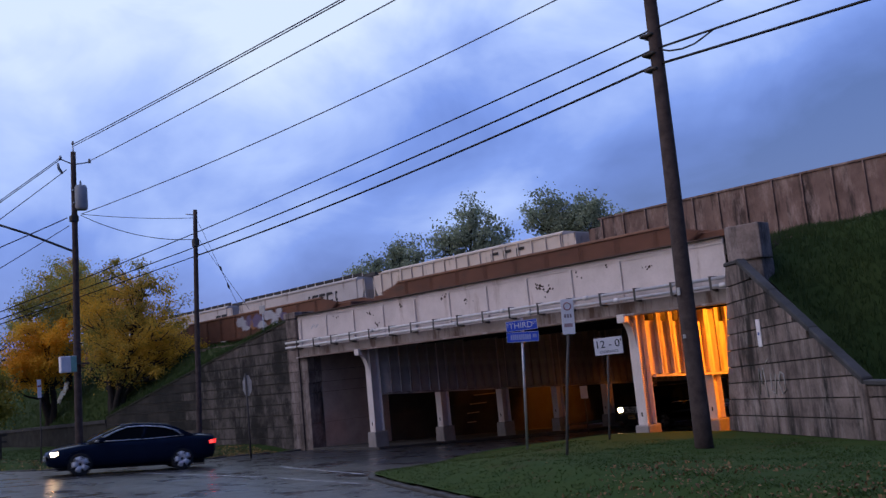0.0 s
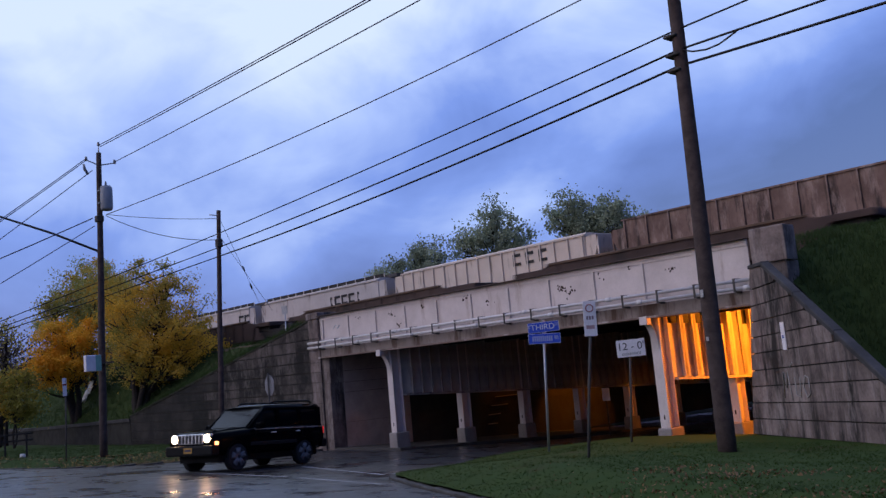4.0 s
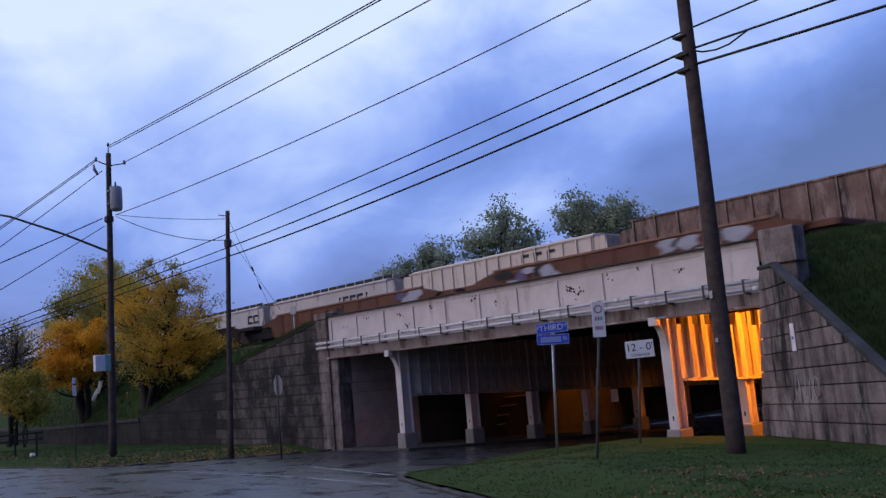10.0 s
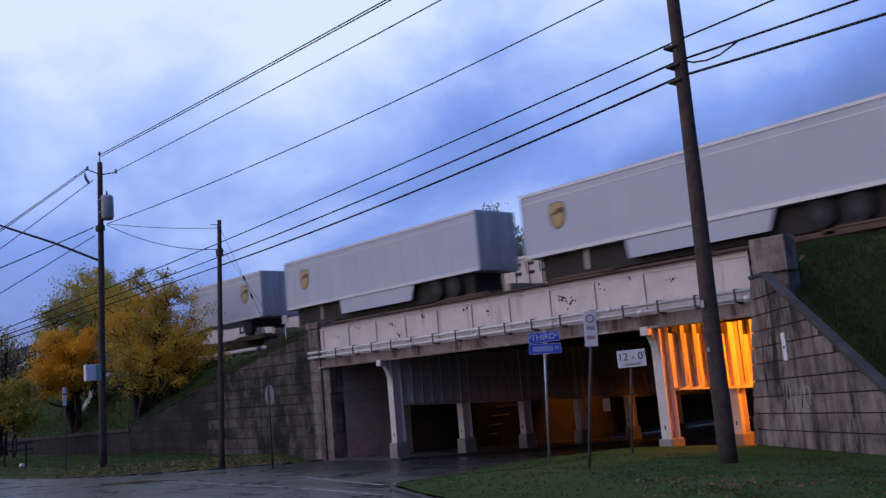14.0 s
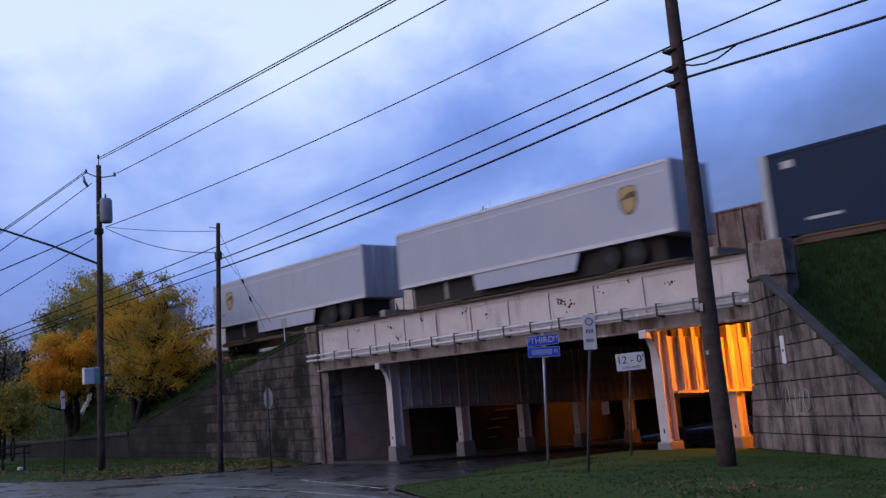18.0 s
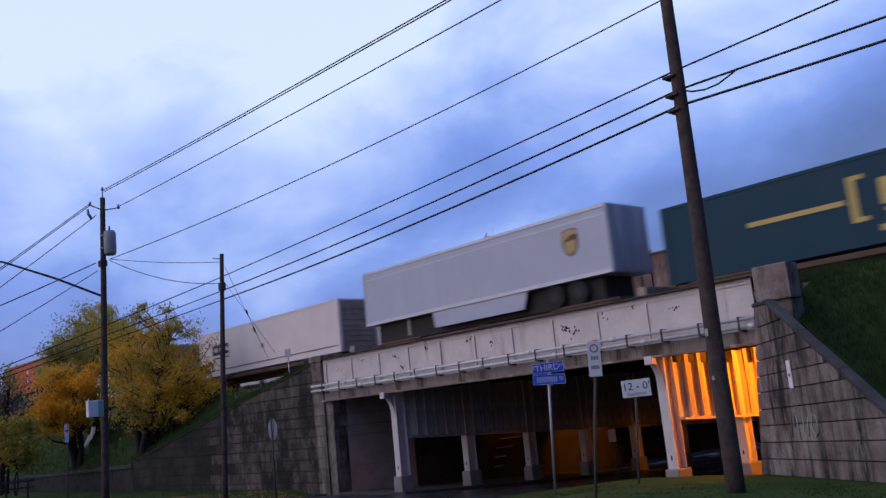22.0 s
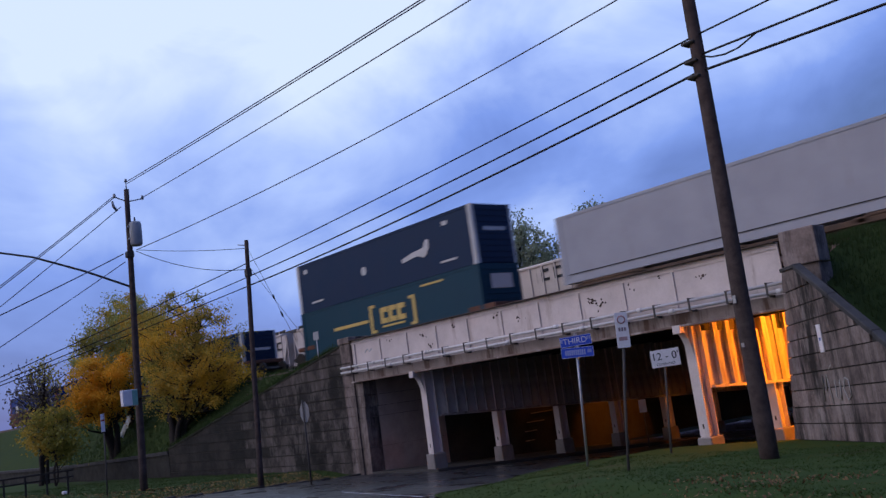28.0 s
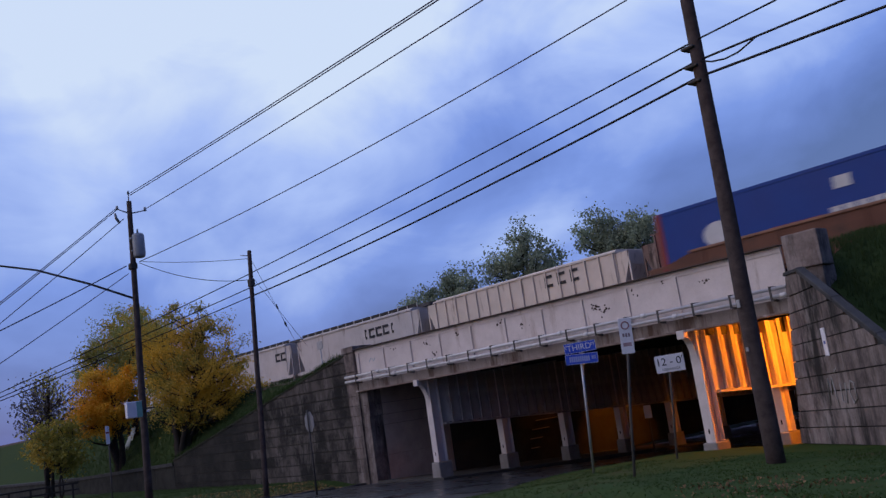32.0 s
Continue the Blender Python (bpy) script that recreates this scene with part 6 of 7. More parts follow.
def sprayed(c, x0, x1, z0, z1, seed, y=-1.575):
    """Overlapping blots of spray paint on a car's side."""
    r = random.Random(seed)
    n = max(4, int((x1 - x0) * 2.2))
    bms = [B() for _ in TAGS]
    for k in range(n):
        cx, cz = x0 + (x1 - x0) * (k + 0.5) / n, r.uniform(z0, z1)
        w, h = r.uniform(0.3, 0.75), r.uniform(0.2, 0.5)
        idx = r.choices((0, 1, 2, 3), (6, 3, 2, 1))[0]
        bm = bms[idx]
        ring = [(cx + w * r.uniform(0.55, 1.1) * math.cos(a), min(max(cz + h * r.uniform(0.55, 1.1) * math.sin(a), z0), z1)) for a in (6.283 * q / 11 for q in range(11))]
        bm.faces.new([bm.verts.new((p, y - 0.0015 * k, q)) for p, q in ring])
    for bm, m in zip(bms, TAGS):
        if bm.faces:
            tagged(part("spray_paint", bm, m, c), "sprayed graffiti blots", kind="stuff")
        else:
            bm.free()


def well_car(s_lead, L=17.6, label="rust-brown double-stack well car", side=1.72, tags=(), paint=WELLRED, chord=CHORD):
    """side: how high its wall stands over the rail; tags: painted stretches, in metres back from its leading end."""
    c = mover("well_car", s_lead, label, "railway car", "cars of the train")
    d = max(side - 0.37, 0.25)
    for s in (-1, 1):
        a, b_ = sorted((s * 1.40, s * 1.52))
        part("side_wall", prism(B(), [(-L + 1.7, 0.2), (-1.7, 0.2), (-1.4, min(0.9, d)), (-0.9, d), (-2.4, side), (-L + 2.4, side), (-L + 0.9, d), (-L + 1.4, min(0.9, d))], "y", a, b_), paint, c)
    rb = mesh("wall_rib", box(B(), -0.05, 0.05, -1.57, -1.52, 0.25, side - 0.06))
    for i in range(9):
        part("wall_rib", rb, paint, c, at=pose(-2.8 - i * (L - 5.6) / 8, 0, 0))
    part("top_chord", bevel(box(B(), -L + 2.2, -2.2, -1.58, -1.36, side - 0.06, side + 0.04), 0.015), chord, c, "paler rusty top chord")
    part("floor", box(B(), -L + 1.8, -1.8, -1.36, 1.36, 0.1, 0.18), paint, c)
    for x0, x1 in ((-1.9, -0.05), (-L + 0.05, -L + 1.9)):
        part("end_deck", bevel(box(B(), x0, x1, -1.3, 1.3, 0.92, 1.16), 0.02), paint, c)
        part("end_shade", bevel(box(B(), x0 + 0.3, x1 - 0.3, -1.1, 1.1, 0.6, 0.92), 0.02), TRUCK, c)
    for x in (-0.2, -L + 0.2):
        bogie(c, x)
    for k, (x0, x1) in enumerate(tags):
        sprayed(c, -x1, -x0, 0.55, side - 0.1, int(s_lead * 7) + k)
    return c


# trailers and containers, in the order in which they pass
UPSL = "white box trailer with brown shield mark"
trailer(143.9, 16.15, True, UPSL)
trailer(123.5, 16.15, False, UPSL + ", doors first")
trailer(104.5, 16.15, False, UPSL + ", doors first")
trailer(85.6, 8.9, True, "short white pup trailer with a brown shield", aero=False)
C1 = 1.12
container(66.3, 16.0, C1, BLUEC, "blue container with red posts and pale lettering", REDPOST, "globe")
container(45.5, 16.0, C1, NAVY, "navy container with white posts and a pale mark", WHITEPOST, "arrow")
trailer(26.0, 16.15, True, UPSL)
trailer(7.0, 16.15, False, UPSL + ", doors first")
trailer(-18.45, 8.5, False, "short white pup trailer with a brown shield", aero=False)
trailer(-31.0, 13.75, False, "white box trailer with a gold shield, no skirt", aero=False)
container(-47.5, 16.15, C1, TEAL, "dark teal container with gold block lettering", None, "bracket")
trailer(-66.1, 16.15, True, UPSL)
container(-84.7, 16.15, C1, PINKWHITE, "off-white container with a dark blue block logo", None, "block", end=DIRTEND)
container(-105.4, 16.2, C1, CREAMC, "plain cream container with a rusty end", None, "", end=DIRTEND)
container(-126.8, 16.15, 3.1, ORANGEC, "orange container stacked on a navy one", None, "dots", ribs=0.0)
container(-126.9, 16.0, 0.2, NAVY, "navy container with white posts in a well car", WHITEPOST, "arrow")
container(-148.0, 16.15, C1, FADED, "faded orange container with a ribbed end", None, "dots", ribs=0.0)
container(-168.9, 16.15, C1, BLUEC, "blue container with red posts and pale lettering", REDPOST, "globe")
container(-187.6, 16.15, C1, GREYC, "plain grey ribbed-end container", None, "")
container(-208.9, 16.0, 3.1, NAVY, "navy container stacked on a teal one", WHITEPOST, "arrow")
container(-208.9, 16.0, 0.2, TEAL, "dark teal container with gold lettering in a well car", None, "bracket")
container(-232.7, 16.0, 0.25, NAVY, "navy container with white posts low in a well car", WHITEPOST, "arrow")
container(-252.3, 16.0, 0.25, NAVY, "navy container with white posts low in a well car", WHITEPOST, "arrow")
container(-271.8, 16.0, 0.25, BLUEC, "blue container with red posts low in a well car", REDPOST, "globe")
for s in (145.0, 124.9, 106.0, 86.6, 67.6, 46.8, 27.2, 8.2, -17.2, -30.0, -46.6, -65.0, -83.8, -104.4, -147.0, -168.0, -186.6):
    spine_car(s, 17.6)
well_car(-126.0, side=1.5)
well_car(-208.1, label="low-sided rusty well car", side=0.42)
for s in (-231.9, -251.5, -271.0):
    well_car(s, side=1.45)
# empties ahead of the loads
well_car(191.2, 17.8, "empty rust-brown well car", side=1.5, tags=((2.5, 4.0), (9.0, 10.5)))
well_car(209.6, 17.8, "empty rust-brown well car with sprayed tags", side=1.55, tags=((3.4, 6.6), (11.6, 15.2)))
well_car(230.2, 18.4, "empty rust-brown well car with a large white tag", side=1.6, tags=((11.4, 15.4),))
well_car(429.4, 19.6, "empty rust-brown well car", side=1.6)
well_car(408.0, 19.0, "empty rust-brown well car with sprayed tags", side=1.6, tags=((5.6, 10.6),))
well_car(387.2, 19.8, "empty rust-brown well car", side=1.6)
# low dark cars between them
for lead, tail, top in ((364.8, 347.0, 1.28), (344.6, 329.0, 1.28), (326.6, 310.8, 1.28), (308.8, 294.4, 1.36), (292.2, 278.2, 1.44), (275.8, 255.8, 1.46), (253.4, 233.4, 1.46), (172.4, 147.6, 1.32)):
    well_car(lead, lead - tail, "empty low car with dark brown plate sides", side=top, paint=DARKWELL, chord=SPINE)

# ---- road vehicles: x forward, z = 0 the road ----
GLASS = mat("dark_car_glass", (0.004, 0.005, 0.007), None, 3, 0.06, bump=0, spec=0.05)
CHROME = mat("chrome_trim", (0.75, 0.75, 0.77), None, 3, 0.3, metal=0.6, bump=0)
HEAD = glow("headlight_glow", (1.0, 0.62, 0.34), 34)
TAIL = glow("taillight_glow", (0.95, 0.03, 0.03), 5.0)
DIMTAIL = glow("dim_taillight_glow", (0.7, 0.02, 0.02), 0.8)
AMBER = glow("side_marker_glow", (1.0, 0.28, 0.10), 6.0)
RIM = mat("alloy_rim", (0.72, 0.72, 0.74), (0.6, 0.6, 0.62), 4, 0.45, metal=0.15, bump=0)
PLASTIC = mat("black_plastic", (0.009, 0.009, 0.010), None, 4, 0.6, bump=0.02, spec=0.12)
PLATE = mat("yellow_plate", (0.45, 0.25, 0.05), (0.35, 0.2, 0.05), 4, 0.6, bump=0)


def car_paint(name, c):
    m = mat(name, c, tuple(x * 1.25 for x in c), 2.0, 0.10, bump=0.0, spec=0.035)
    m.node_tree.nodes["Principled BSDF"].inputs["Coat Weight"].default_value = 0.0
    return m


def loft(bm, stations, close=True):
    """Skin over half sections (y, z) at each x, mirrored to both sides."""
    rings = []
    for x, sec in stations:
        ring = [bm.verts.new((x, y, z)) for y, z in sec] + [bm.verts.new((x, -y, z)) for y, z in reversed(sec)]
        rings.append(ring)
    n = len(rings[0])
    for a, b_ in zip(rings, rings[1:]):
        for k in range(n):
            f = bm.faces.new((a[k], a[(k + 1) % n], b_[(k + 1) % n], b_[k]))
            f.smooth = True
    if close:
        bm.faces.new(rings[0])
        bm.faces.new(rings[-1][::-1])
    bmesh.ops.recalc_face_normals(bm, faces=bm.faces)
    return bm


def wheel(car, x, y, r, w, spokes, rim=RIM, name="wheel"):
    s = 1 if y > 0 else -1
    wh = part(name, tube(B(), [(0, -w / 2, 0), (0, -w / 2 + 0.03, 0), (0, w / 2 - 0.03, 0), (0, w / 2, 0)], [r - 0.03, r, r, r - 0.03], 28), RUBBER, car, at=pose(x, y, r))
    ri = B()
    yo = s * (w / 2 - 0.015)
    tube(ri, [(0, yo - s * 0.06, 0), (0, yo + s * 0.012, 0)], r * 0.2, 14)
    for k in range(spokes):
        a = 2 * math.pi * k / spokes
        d = Vector((math.cos(a), 0, math.sin(a)))
        e = Vector((-math.sin(a), 0, math.cos(a)))
        for o in (-0.3, 0.3):
            tube(ri, [d * r * 0.14 + e * r * 0.1 * o + Vector((0, yo, 0)), d * r * 0.68 + e * r * 0.42 * o + Vector((0, yo, 0))], [0.055, 0.05], 6)
    for q in range(28):
        a0, a1 = 2 * math.pi * q / 28, 2 * math.pi * (q + 1) / 28
        ri.faces.new([ri.verts.new(p) for p in ((r * 0.6 * math.cos(a0), yo, r * 0.6 * math.sin(a0)), (r * 0.78 * math.cos(a0), yo + s * 0.006, r * 0.78 * math.sin(a0)), (r * 0.78 * math.cos(a1), yo + s * 0.006, r * 0.78 * math.sin(a1)), (r * 0.6 * math.cos(a1), yo, r * 0.6 * math.sin(a1)))])
    part("rim", ri, rim, wh)
    part("brake_disc", tube(B(), [(0, yo - s * 0.08, 0), (0, yo - s * 0.05, 0)], r * 0.62, 18), PLASTIC, wh)
    return wh


def arch(bm, x, r, y0, y1):
    """A dark wheel arch lip."""
    pts = [(x + (r + 0.07) * math.cos(a), (r + 0.07) * math.sin(a)) for a in (math.pi * k / 12 for k in range(13))]
    for (xa, za), (xb, zb) in zip(pts, pts[1:]):
        bm.faces.new([bm.verts.new(p) for p in ((xa, y0, za + r), (xb, y0, zb + r), (xb, y1, zb + r), (xa, y1, za + r))])


# the black sport utility vehicle
SUVP = car_paint("black_suv_paint", (0.002, 0.0024, 0.0035))
suv = thing("sport_utility_vehicle", -16, 24, -1.3, "black boxy sport utility vehicle with lit headlights, wet from rain", "car")
ZB = 0.42


def sec(w, zb, zt, crown=0.03):
    return [(w * 0.80, zb), (w * 0.97, zb + 0.10), (w, zb + 0.25), (w, zt - 0.22), (w * 0.975, zt - 0.06), (w * 0.90, zt), (w * 0.45, zt + crown)]


part("body", loft(B(), [(-2.36, sec(0.86, 0.55, 1.10)), (-2.28, sec(0.91, 0.46, 1.17)), (-1.6, sec(0.945, ZB, 1.18)), (0.0, sec(0.95, ZB, 1.17)), (0.72, sec(0.95, ZB, 1.17)), (1.05, sec(0.945, ZB, 1.14)), (1.9, sec(0.93, ZB, 1.09)), (2.22, sec(0.90, 0.5, 1.06, 0.02)), (2.30, sec(0.86, 0.62, 1.0, 0.01))]), SUVP, suv)
part("hood", bevel(prism(B(), [(0.78, 1.165), (0.80, 1.20), (1.6, 1.165), (2.16, 1.11), (2.2, 1.07)], "y", -0.72, 0.72), 0.02), SUVP, suv)
cab = [(0.845, 1.15), (0.84, 1.22), (0.80, 1.55), (0.76, 1.70), (0.70, 1.76), (0.35, 1.785)]


def cabs(k, lift=0.0):
    return [(y * (1 - k * 0.03), 1.15 + (z - 1.15) * (1 - lift)) for y, z in cab]


part("glasshouse", loft(B(), [(-2.26, cabs(0)), (-2.20, cabs(0)), (0.22, cabs(0)), (0.45, cabs(0.2, 0.34)), (0.66, cabs(0.4, 0.68)), (0.86, cabs(0.6, 0.97))]), GLASS, suv, "dark tinted windows")
part("windscreen", prism(B(), [(0.262, 1.705), (0.885, 1.185), (0.90, 1.20), (0.277, 1.722)], "y", -0.71, 0.71), mat("wet_windscreen_glass", (0.005, 0.006, 0.009), None, 3, 0.12, bump=0.02, spec=0.36), suv, "windscreen reflecting the sky")
part("roof", bevel(loft(B(), [(-2.27, [(0.79, 1.67), (0.76, 1.735), (0.70, 1.80), (0.35, 1.83)]), (-1.2, [(0.80, 1.67), (0.77, 1.745), (0.71, 1.825), (0.35, 1.855)]), (0.0, [(0.80, 1.67), (0.77, 1.74), (0.71, 1.805), (0.35, 1.835)]), (0.30, [(0.78, 1.62), (0.75, 1.68), (0.69, 1.745), (0.35, 1.775)])]), 0.004), SUVP, suv)
for s in (-1, 1):
    for x0, x1, lean in ((-2.26, -2.14, 0.02), (-1.32, -1.22, 0.0), (-0.36, -0.24, 0.0)):
        part("window_pillar", prism(B(), [(x0, 1.15), (x1, 1.15), (x1 + lean, 1.70), (x0 + lean, 1.70)], "y", min(s * 0.775, s * 0.852), max(s * 0.775, s * 0.852)), SUVP, suv)
    part("windscreen_pillar", tube(B(), [(0.90, s * 0.83, 1.15), (0.52, s * 0.80, 1.46), (0.24, s * 0.755, 1.72)], 0.045, 8), SUVP, suv)
    part("roof_rail", tube(B(), [(-2.0, s * 0.66, 1.84), (-1.9, s * 0.66, 1.915), (-0.3, s * 0.66, 1.90), (-0.15, s * 0.66, 1.83)], 0.025, 8), PLASTIC, suv)
    part("belt_trim", box(B(), -2.2, 0.75, min(s * 0.955, s * 0.945), max(s * 0.955, s * 0.945), 1.10, 1.125), CHROME, suv)
    part("side_moulding", bevel(box(B(), -1.0, 0.95, min(s * 0.95, s * 0.975), max(s * 0.95, s * 0.975), 0.66, 0.76), 0.01), mat("dark_moulding", (0.02, 0.02, 0.022), None, 4, 0.5, bump=0, spec=0.15), suv)
    part("mirror", bevel(box(B(), 0.52, 0.72, min(s * 0.93, s * 1.12), max(s * 0.93, s * 1.12), 1.12, 1.30), 0.035, 2), SUVP, suv)
    for x in (0.0, -1.05):
        part("door_handle", bevel(box(B(), x - 0.11, x + 0.11, min(s * 0.95, s * 0.985), max(s * 0.95, s * 0.985), 0.99, 1.02), 0.008), CHROME, suv)
    for x in (0.72, -0.3, -1.27):
        part("door_seam", box(B(), x - 0.006, x + 0.006, min(s * 0.948, s * 0.953), max(s * 0.948, s * 0.953), 0.5, 1.12), PLASTIC, suv)
    part("headlight", tube(B(), [(2.24, s * 0.65, 0.93), (2.315, s * 0.65, 0.93)], 0.115, 18), HEAD, suv, "lit round headlight")
    part("headlight_bezel", bevel(box(B(), 2.19, 2.30, min(s * 0.53, s * 0.82), max(s * 0.53, s * 0.82), 0.79, 1.05), 0.02), CHROME, suv)
    part("side_marker", bevel(box(B(), 2.12, 2.24, min(s * 0.76, s * 0.925), max(s * 0.76, s * 0.925), 0.74, 0.84), 0.02), AMBER, suv)
    part("fog_lamp", tube(B(), [(2.30, s * 0.66, 0.60), (2.375, s * 0.66, 0.60)], 0.055, 14), GALV, suv)
    part("tail_light", bevel(box(B(), -2.40, -2.365, min(s * 0.74, s * 0.85), max(s * 0.74, s * 0.85), 0.90, 1.10), 0.005), DIMTAIL, suv, "lit red tail light")
    for x in (1.42, -1.36):
        ar = B()
        arch(ar, x, 0.375, s * 0.90, s * 0.968)
        part("wheel_arch", ar, PLASTIC, suv)
part("grille", bevel(box(B(), 2.24, 2.32, -0.51, 0.51, 0.78, 1.06), 0.02), CHROME, suv, "chrome seven-slot grille")
for k in range(7):
    y = (k - 3) * 0.14
    part("grille_slot", bevel(box(B(), 2.30, 2.332, y - 0.048, y + 0.048, 0.80, 1.03), 0.02), BLACK, suv)
part("front_bumper", bevel(box(B(), 2.10, 2.40, -0.93, 0.93, 0.46, 0.74), 0.05, 2), PLASTIC, suv)
part("rear_bumper", bevel(box(B(), -2.44, -2.22, -0.92, 0.92, 0.48, 0.72), 0.04, 2), PLASTIC, suv)
pl = part("number_plate", box(B(), 2.40, 2.412, -0.16, 0.16, 0.54, 0.69), PLATE, suv)
part("plate_bar", box(B(), 2.412, 2.415, -0.12, 0.12, 0.59, 0.645), mat("plate_ink", (0.05, 0.05, 0.1), None, 4, 0.6, bump=0), pl)
part("underbody", box(B(), -2.1, 2.0, -0.78, 0.78, 0.26, 0.46), PLASTIC, suv)
part("wiper", tube(B(), [(0.93, 0.5, 1.19), (0.87, -0.1, 1.21)], 0.01, 5), PLASTIC, suv)
part("wiper", tube(B(), [(0.93, -0.1, 1.19), (0.87, -0.65, 1.21)], 0.01, 5), PLASTIC, suv)
DULL_RIM = mat("grimy_dark_rim", (0.22, 0.22, 0.23), (0.15, 0.15, 0.16), 4, 0.5, metal=0.2, bump=0)
SUV_WHEELS = [wheel(suv, x, y, 0.375, 0.24, 5, DULL_RIM) for x in (1.42, -1.36) for y in (-0.83, 0.83)]

# the dark blue saloon
SEDP = car_paint("midnight_blue_paint", (0.006, 0.011, 0.026))
sed = thing("saloon_car", -25, 11, -0.5, "midnight blue saloon with lit lights and chrome window trim", "car")


def ssec(w, zb, zt, crown=0.03):
    return [(w * 0.82, zb), (w * 0.96, zb + 0.08), (w, zb + 0.24), (w * 0.99, zt - 0.16), (w * 0.93, zt - 0.03), (w * 0.82, zt), (w * 0.4, zt + crown)]


part("body", loft(B(), [(-2.43, ssec(0.70, 0.46, 0.92)), (-2.36, ssec(0.82, 0.34, 1.0)), (-1.9, ssec(0.88, 0.26, 1.03)), (-1.2, ssec(0.895, 0.22, 1.0)), (0.0, ssec(0.895, 0.21, 0.95)), (0.9, ssec(0.895, 0.21, 0.93)), (1.5, ssec(0.885, 0.22, 0.87)), (2.1, ssec(0.84, 0.24, 0.77)), (2.36, ssec(0.72, 0.30, 0.67)), (2.43, ssec(0.58, 0.36, 0.60))]), SEDP, sed)


def csec(w, z, zb=0.93):
    return [(w, zb - 0.06), (w * 0.985, zb), (w * 0.93, zb + (z - zb) * 0.6), (w * 0.84, zb + (z - zb) * 0.93), (w * 0.72, z), (w * 0.35, z + 0.012)]


part("glasshouse", loft(B(), [(-1.78, csec(0.74, 1.02, 1.0)), (-1.45, csec(0.775, 1.16, 0.98)), (-1.05, csec(0.79, 1.335, 0.97)), (-0.5, csec(0.80, 1.41)), (0.0, csec(0.80, 1.425)), (0.35, csec(0.80, 1.39)), (0.8, csec(0.79, 1.2)), (1.3, csec(0.78, 0.955, 0.9))]), GLASS, sed, "tinted windows")
part("roof", loft(B(), [(-1.30, [(0.70, 1.20), (0.62, 1.255), (0.3, 1.27)]), (-1.0, [(0.715, 1.29), (0.62, 1.375), (0.3, 1.39)]), (-0.5, [(0.72, 1.33), (0.62, 1.43), (0.3, 1.445)]), (0.0, [(0.72, 1.34), (0.62, 1.445), (0.3, 1.46)]), (0.38, [(0.71, 1.31), (0.61, 1.40), (0.3, 1.42)])]), SEDP, sed)
for s in (-1, 1):
    top = [(-1.42, 0.78, 1.03), (-1.2, 0.765, 1.2), (-0.85, 0.725, 1.31), (-0.3, 0.705, 1.36), (0.2, 0.71, 1.345), (0.55, 0.735, 1.23), (0.9, 0.775, 1.06), (1.12, 0.79, 0.955)]
    part("window_trim", tube(B(), [(x, s * (y + 0.012), z) for x, y, z in top], 0.021, 6), CHROME, sed, "bright chrome window trim")
    part("belt_trim", tube(B(), [(1.12, s * 0.80, 0.955), (0.3, s * 0.812, 0.965), (-0.6, s * 0.812, 0.985), (-1.42, s * 0.79, 1.03)], 0.014, 6), CHROME, sed)
    part("centre_pillar", tube(B(), [(-0.22, s * 0.80, 0.97), (-0.3, s * 0.765, 1.2), (-0.33, s * 0.705, 1.355)], 0.04, 6), SEDP, sed)
    part("rear_pillar", prism(B(), [(-1.85, 1.0), (-1.38, 1.0), (-1.0, 1.30), (-1.12, 1.33)], "y", min(s * 0.70, s * 0.775), max(s * 0.70, s * 0.775)), SEDP, sed)
    part("mirror", bevel(box(B(), 0.86, 1.04, min(s * 0.86, s * 1.02), max(s * 0.86, s * 1.02), 0.95, 1.08), 0.03, 2), SEDP, sed)
    part("headlight", bevel(box(B(), 2.05, 2.30, min(s * 0.64, s * 0.80), max(s * 0.64, s * 0.80), 0.58, 0.70), 0.03, 2), HEAD, sed, "lit headlight")
    for yy, zz, rr in ((0.70, 0.82, 0.075), (0.50, 0.80, 0.06)):
        part("tail_light", tube(B(), [(-2.30, s * yy, zz), (-2.405 if yy > 0.6 else -2.425, s * yy, zz)], rr, 14), TAIL, sed, "lit round red tail light")
    part("side_tail_light", bevel(box(B(), -2.34, -2.23, min(s * 0.80, s * 0.868), max(s * 0.80, s * 0.868), 0.76, 0.86), 0.02, 2), TAIL, sed, "tail light wrapping round the flank")
    for x in (0.1, -0.95):
        part("door_handle", bevel(box(B(), x - 0.09, x + 0.09, min(s * 0.885, s * 0.915), max(s * 0.885, s * 0.915), 0.80, 0.83), 0.008), SEDP, sed)
    for x in (1.50, -1.40):
        ar = B()
        arch(ar, x, 0.335, s * 0.86, s * 0.902)
        part("wheel_arch", ar, PLASTIC, sed)
part("grille", bevel(box(B(), 2.36, 2.44, -0.45, 0.45, 0.42, 0.60), 0.02), CHROME, sed)
part("underbody", box(B(), -2.1, 2.1, -0.74, 0.74, 0.17, 0.3), PLASTIC, sed)
SED_WHEELS = [wheel(sed, x, y, 0.335, 0.21, 5) for x in (1.50, -1.40) for y in (-0.79, 0.79)]


# ---- what moves ----


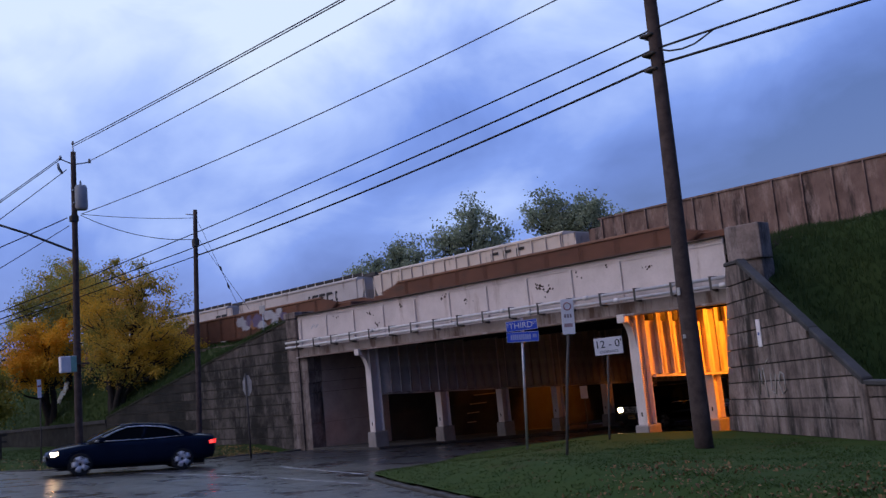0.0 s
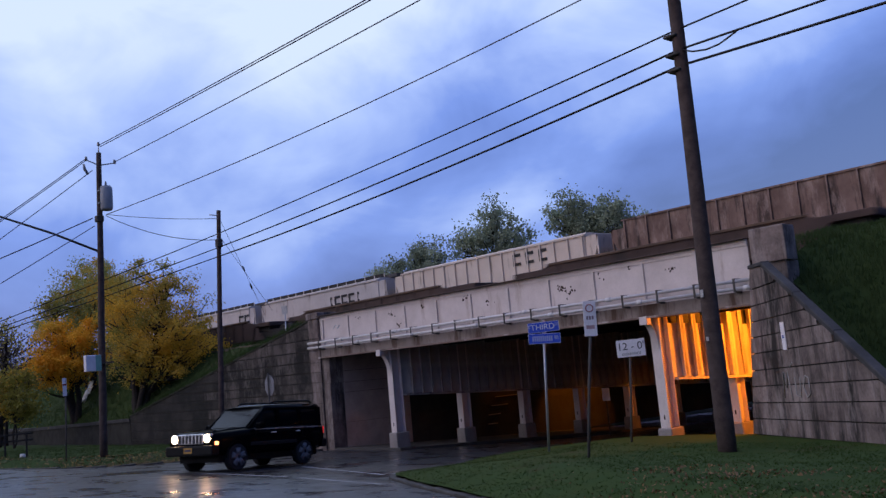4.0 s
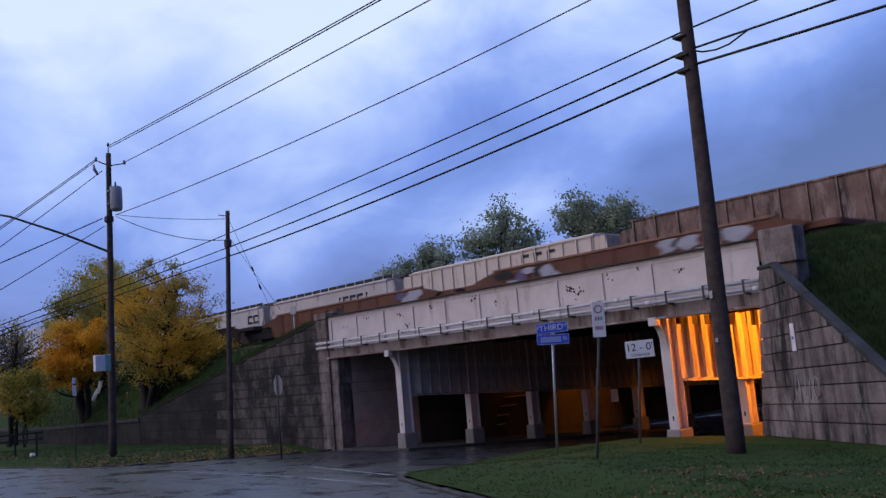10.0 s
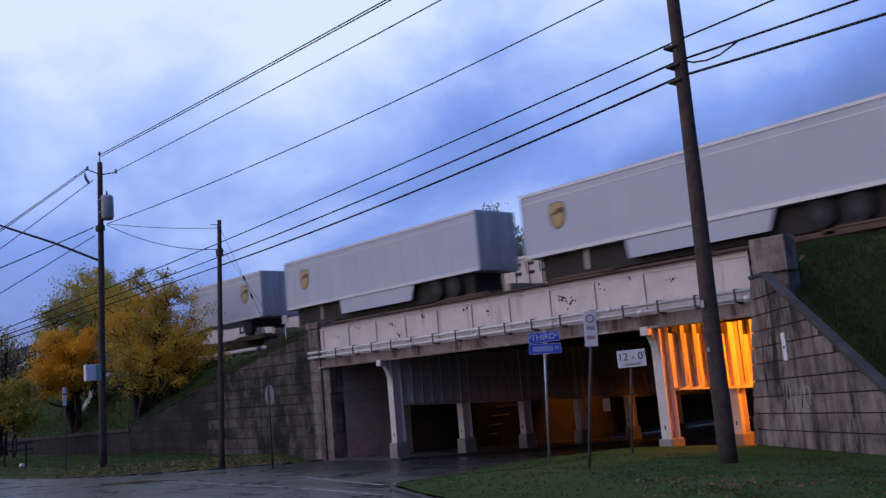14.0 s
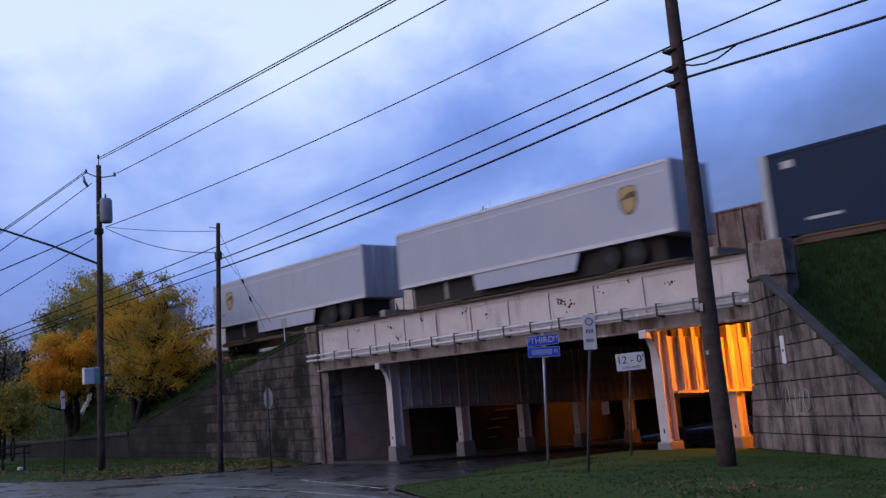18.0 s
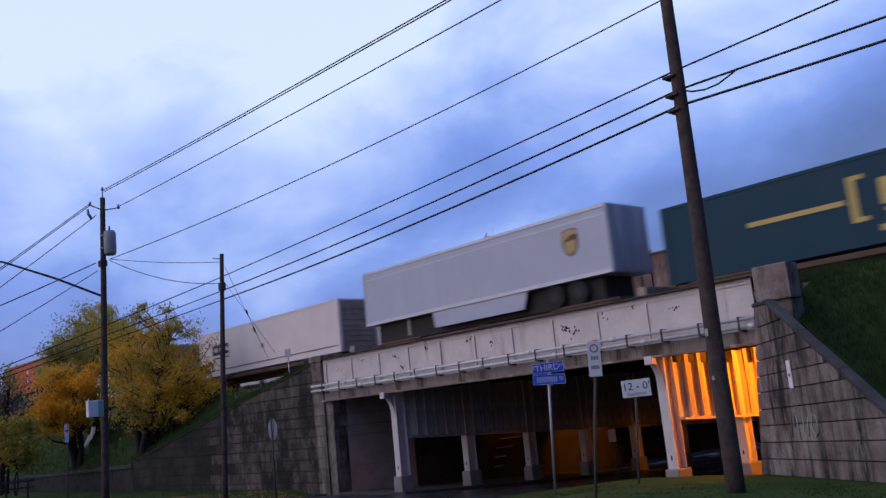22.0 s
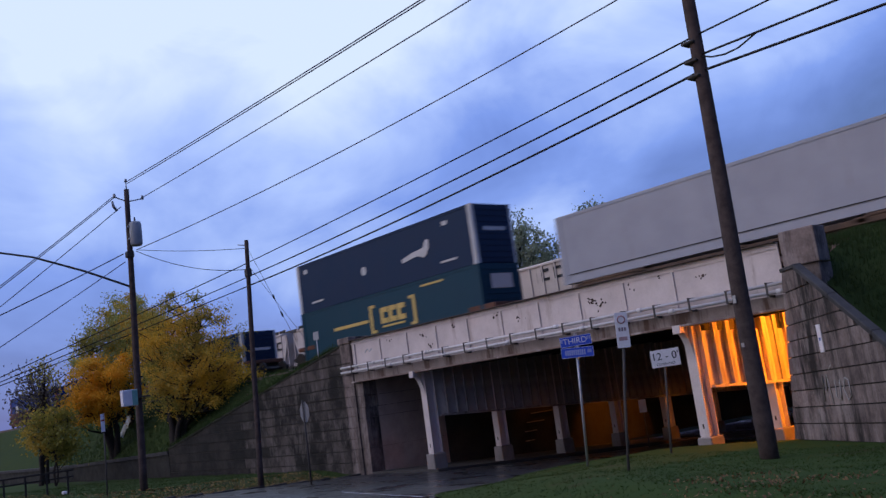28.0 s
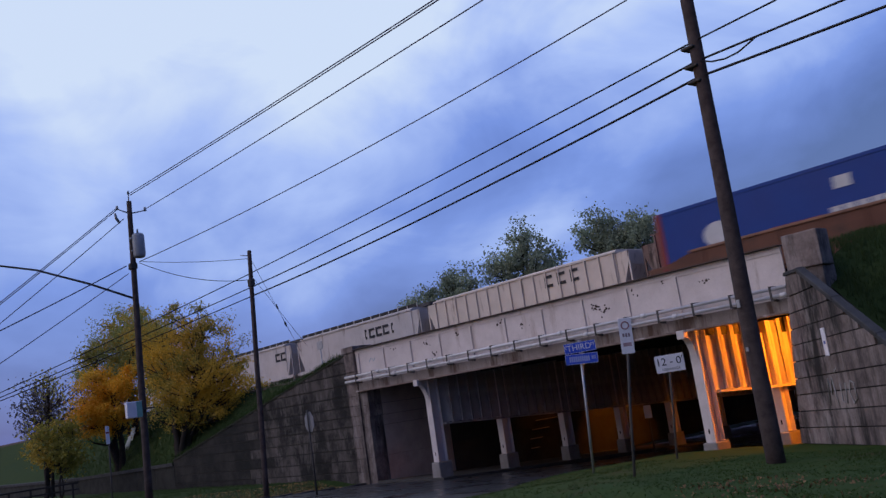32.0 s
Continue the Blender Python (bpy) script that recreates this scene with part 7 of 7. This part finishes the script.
def drive(car, wheels, r, rows):
    """Rows of seconds, place of the car's middle and heading; the wheels roll along."""
    poses, turned, last = [], 0.0, None
    spin = []
    for t, x, y, h in rows:
        d = 1.4
        zf, zr = zg(y + d * math.sin(radians(h))) + 0.015, zg(y - d * math.sin(radians(h))) + 0.015
        poses.append((t, pose(x, y, (zf + zr) / 2, 0, -math.degrees(math.atan2(zf - zr, 2 * d)), h)))
        if last:
            turned += math.hypot(x - last[0], y - last[1]) / r
        last = (x, y)
        spin.append((t, turned))
    walk(car, poses)
    for w in wheels:
        b = w.matrix_basis.translation.copy()
        out, prev = [], None
        for t, a in spin:
            if prev:
                n = max(1, math.ceil((a - prev[1]) / 1.3))
                n = min(n, max(1, frame(t) - frame(prev[0])))
                for k in range(1, n):
                    q = k / n
                    out.append((prev[0] + (t - prev[0]) * q, Matrix.Translation(b) @ Matrix.Rotation((prev[1] + (a - prev[1]) * q) % (2 * math.pi), 4, "Y")))
            out.append((t, Matrix.Translation(b) @ Matrix.Rotation(a % (2 * math.pi), 4, "Y")))
            prev = (t, a)
        walk(w, out)


SUV_ROWS = [
    # seconds, x, y, heading
    (0.0, -23.2, 34.9, -93), (0.5, -24.0, 31.4, -93), (1.0, -24.6, 28.3, -94), (1.5, -25.1, 25.3, -93), (2.0, -25.5, 22.5, -92),
    (2.5, -25.9, 20.0, -90), (3.0, -25.9, 17.85, -86), (3.5, -25.24, 15.74, -81), (4.5, -24.3, 12.7, -68), (5.5, -23.35, 10.41, -55),
    (6.0, -22.6, 9.1, -44), (6.5, -21.2, 7.75, -36), (7.0, -19.2, 6.6, -28), (7.5, -16.3, 5.5, -21), (8.0, -12.3, 4.35, -15),
    (8.5, -8.05, 3.75, -8), (8.8, -5.2, 3.55, -5), (9.0, -3.42, 3.45, -3), (9.2, -1.6, 3.42, -1), (9.5, 1.6, 3.4, 0), (10.0, 8.5, 3.4, 0), (12.0, 34.0, 3.1, 0), (16.0, 82.0, 3.1, 0), (32.0, 100.0, 3.1, 0)]
SED_ROWS = [(0.0, -27.5, 12.3, -107), (0.5, -27.85, 9.9, -108), (1.0, -28.2, 7.9, -115), (1.5, -29.8, 6.2, -135), (2.0, -31.6, 5.2, -155), (3.0, -36.5, 4.6, -176), (6.0, -56.0, 4.5, -180), (12.0, -110.0, 4.5, -180), (32.0, -125.0, 4.5, -180)]


def motions():
    times = [0.0, 0.1] + [float(k) for k in range(1, 32)] + [31.9, 32.0]
    for t, s in MOVERS:
        walk(t, [(k, pose(s + V * (k - 20.0), YT, RAIL)) for k in times])
    drive(suv, SUV_WHEELS, 0.375, SUV_ROWS)
    drive(sed, SED_WHEELS, 0.335, SED_ROWS)


motions()
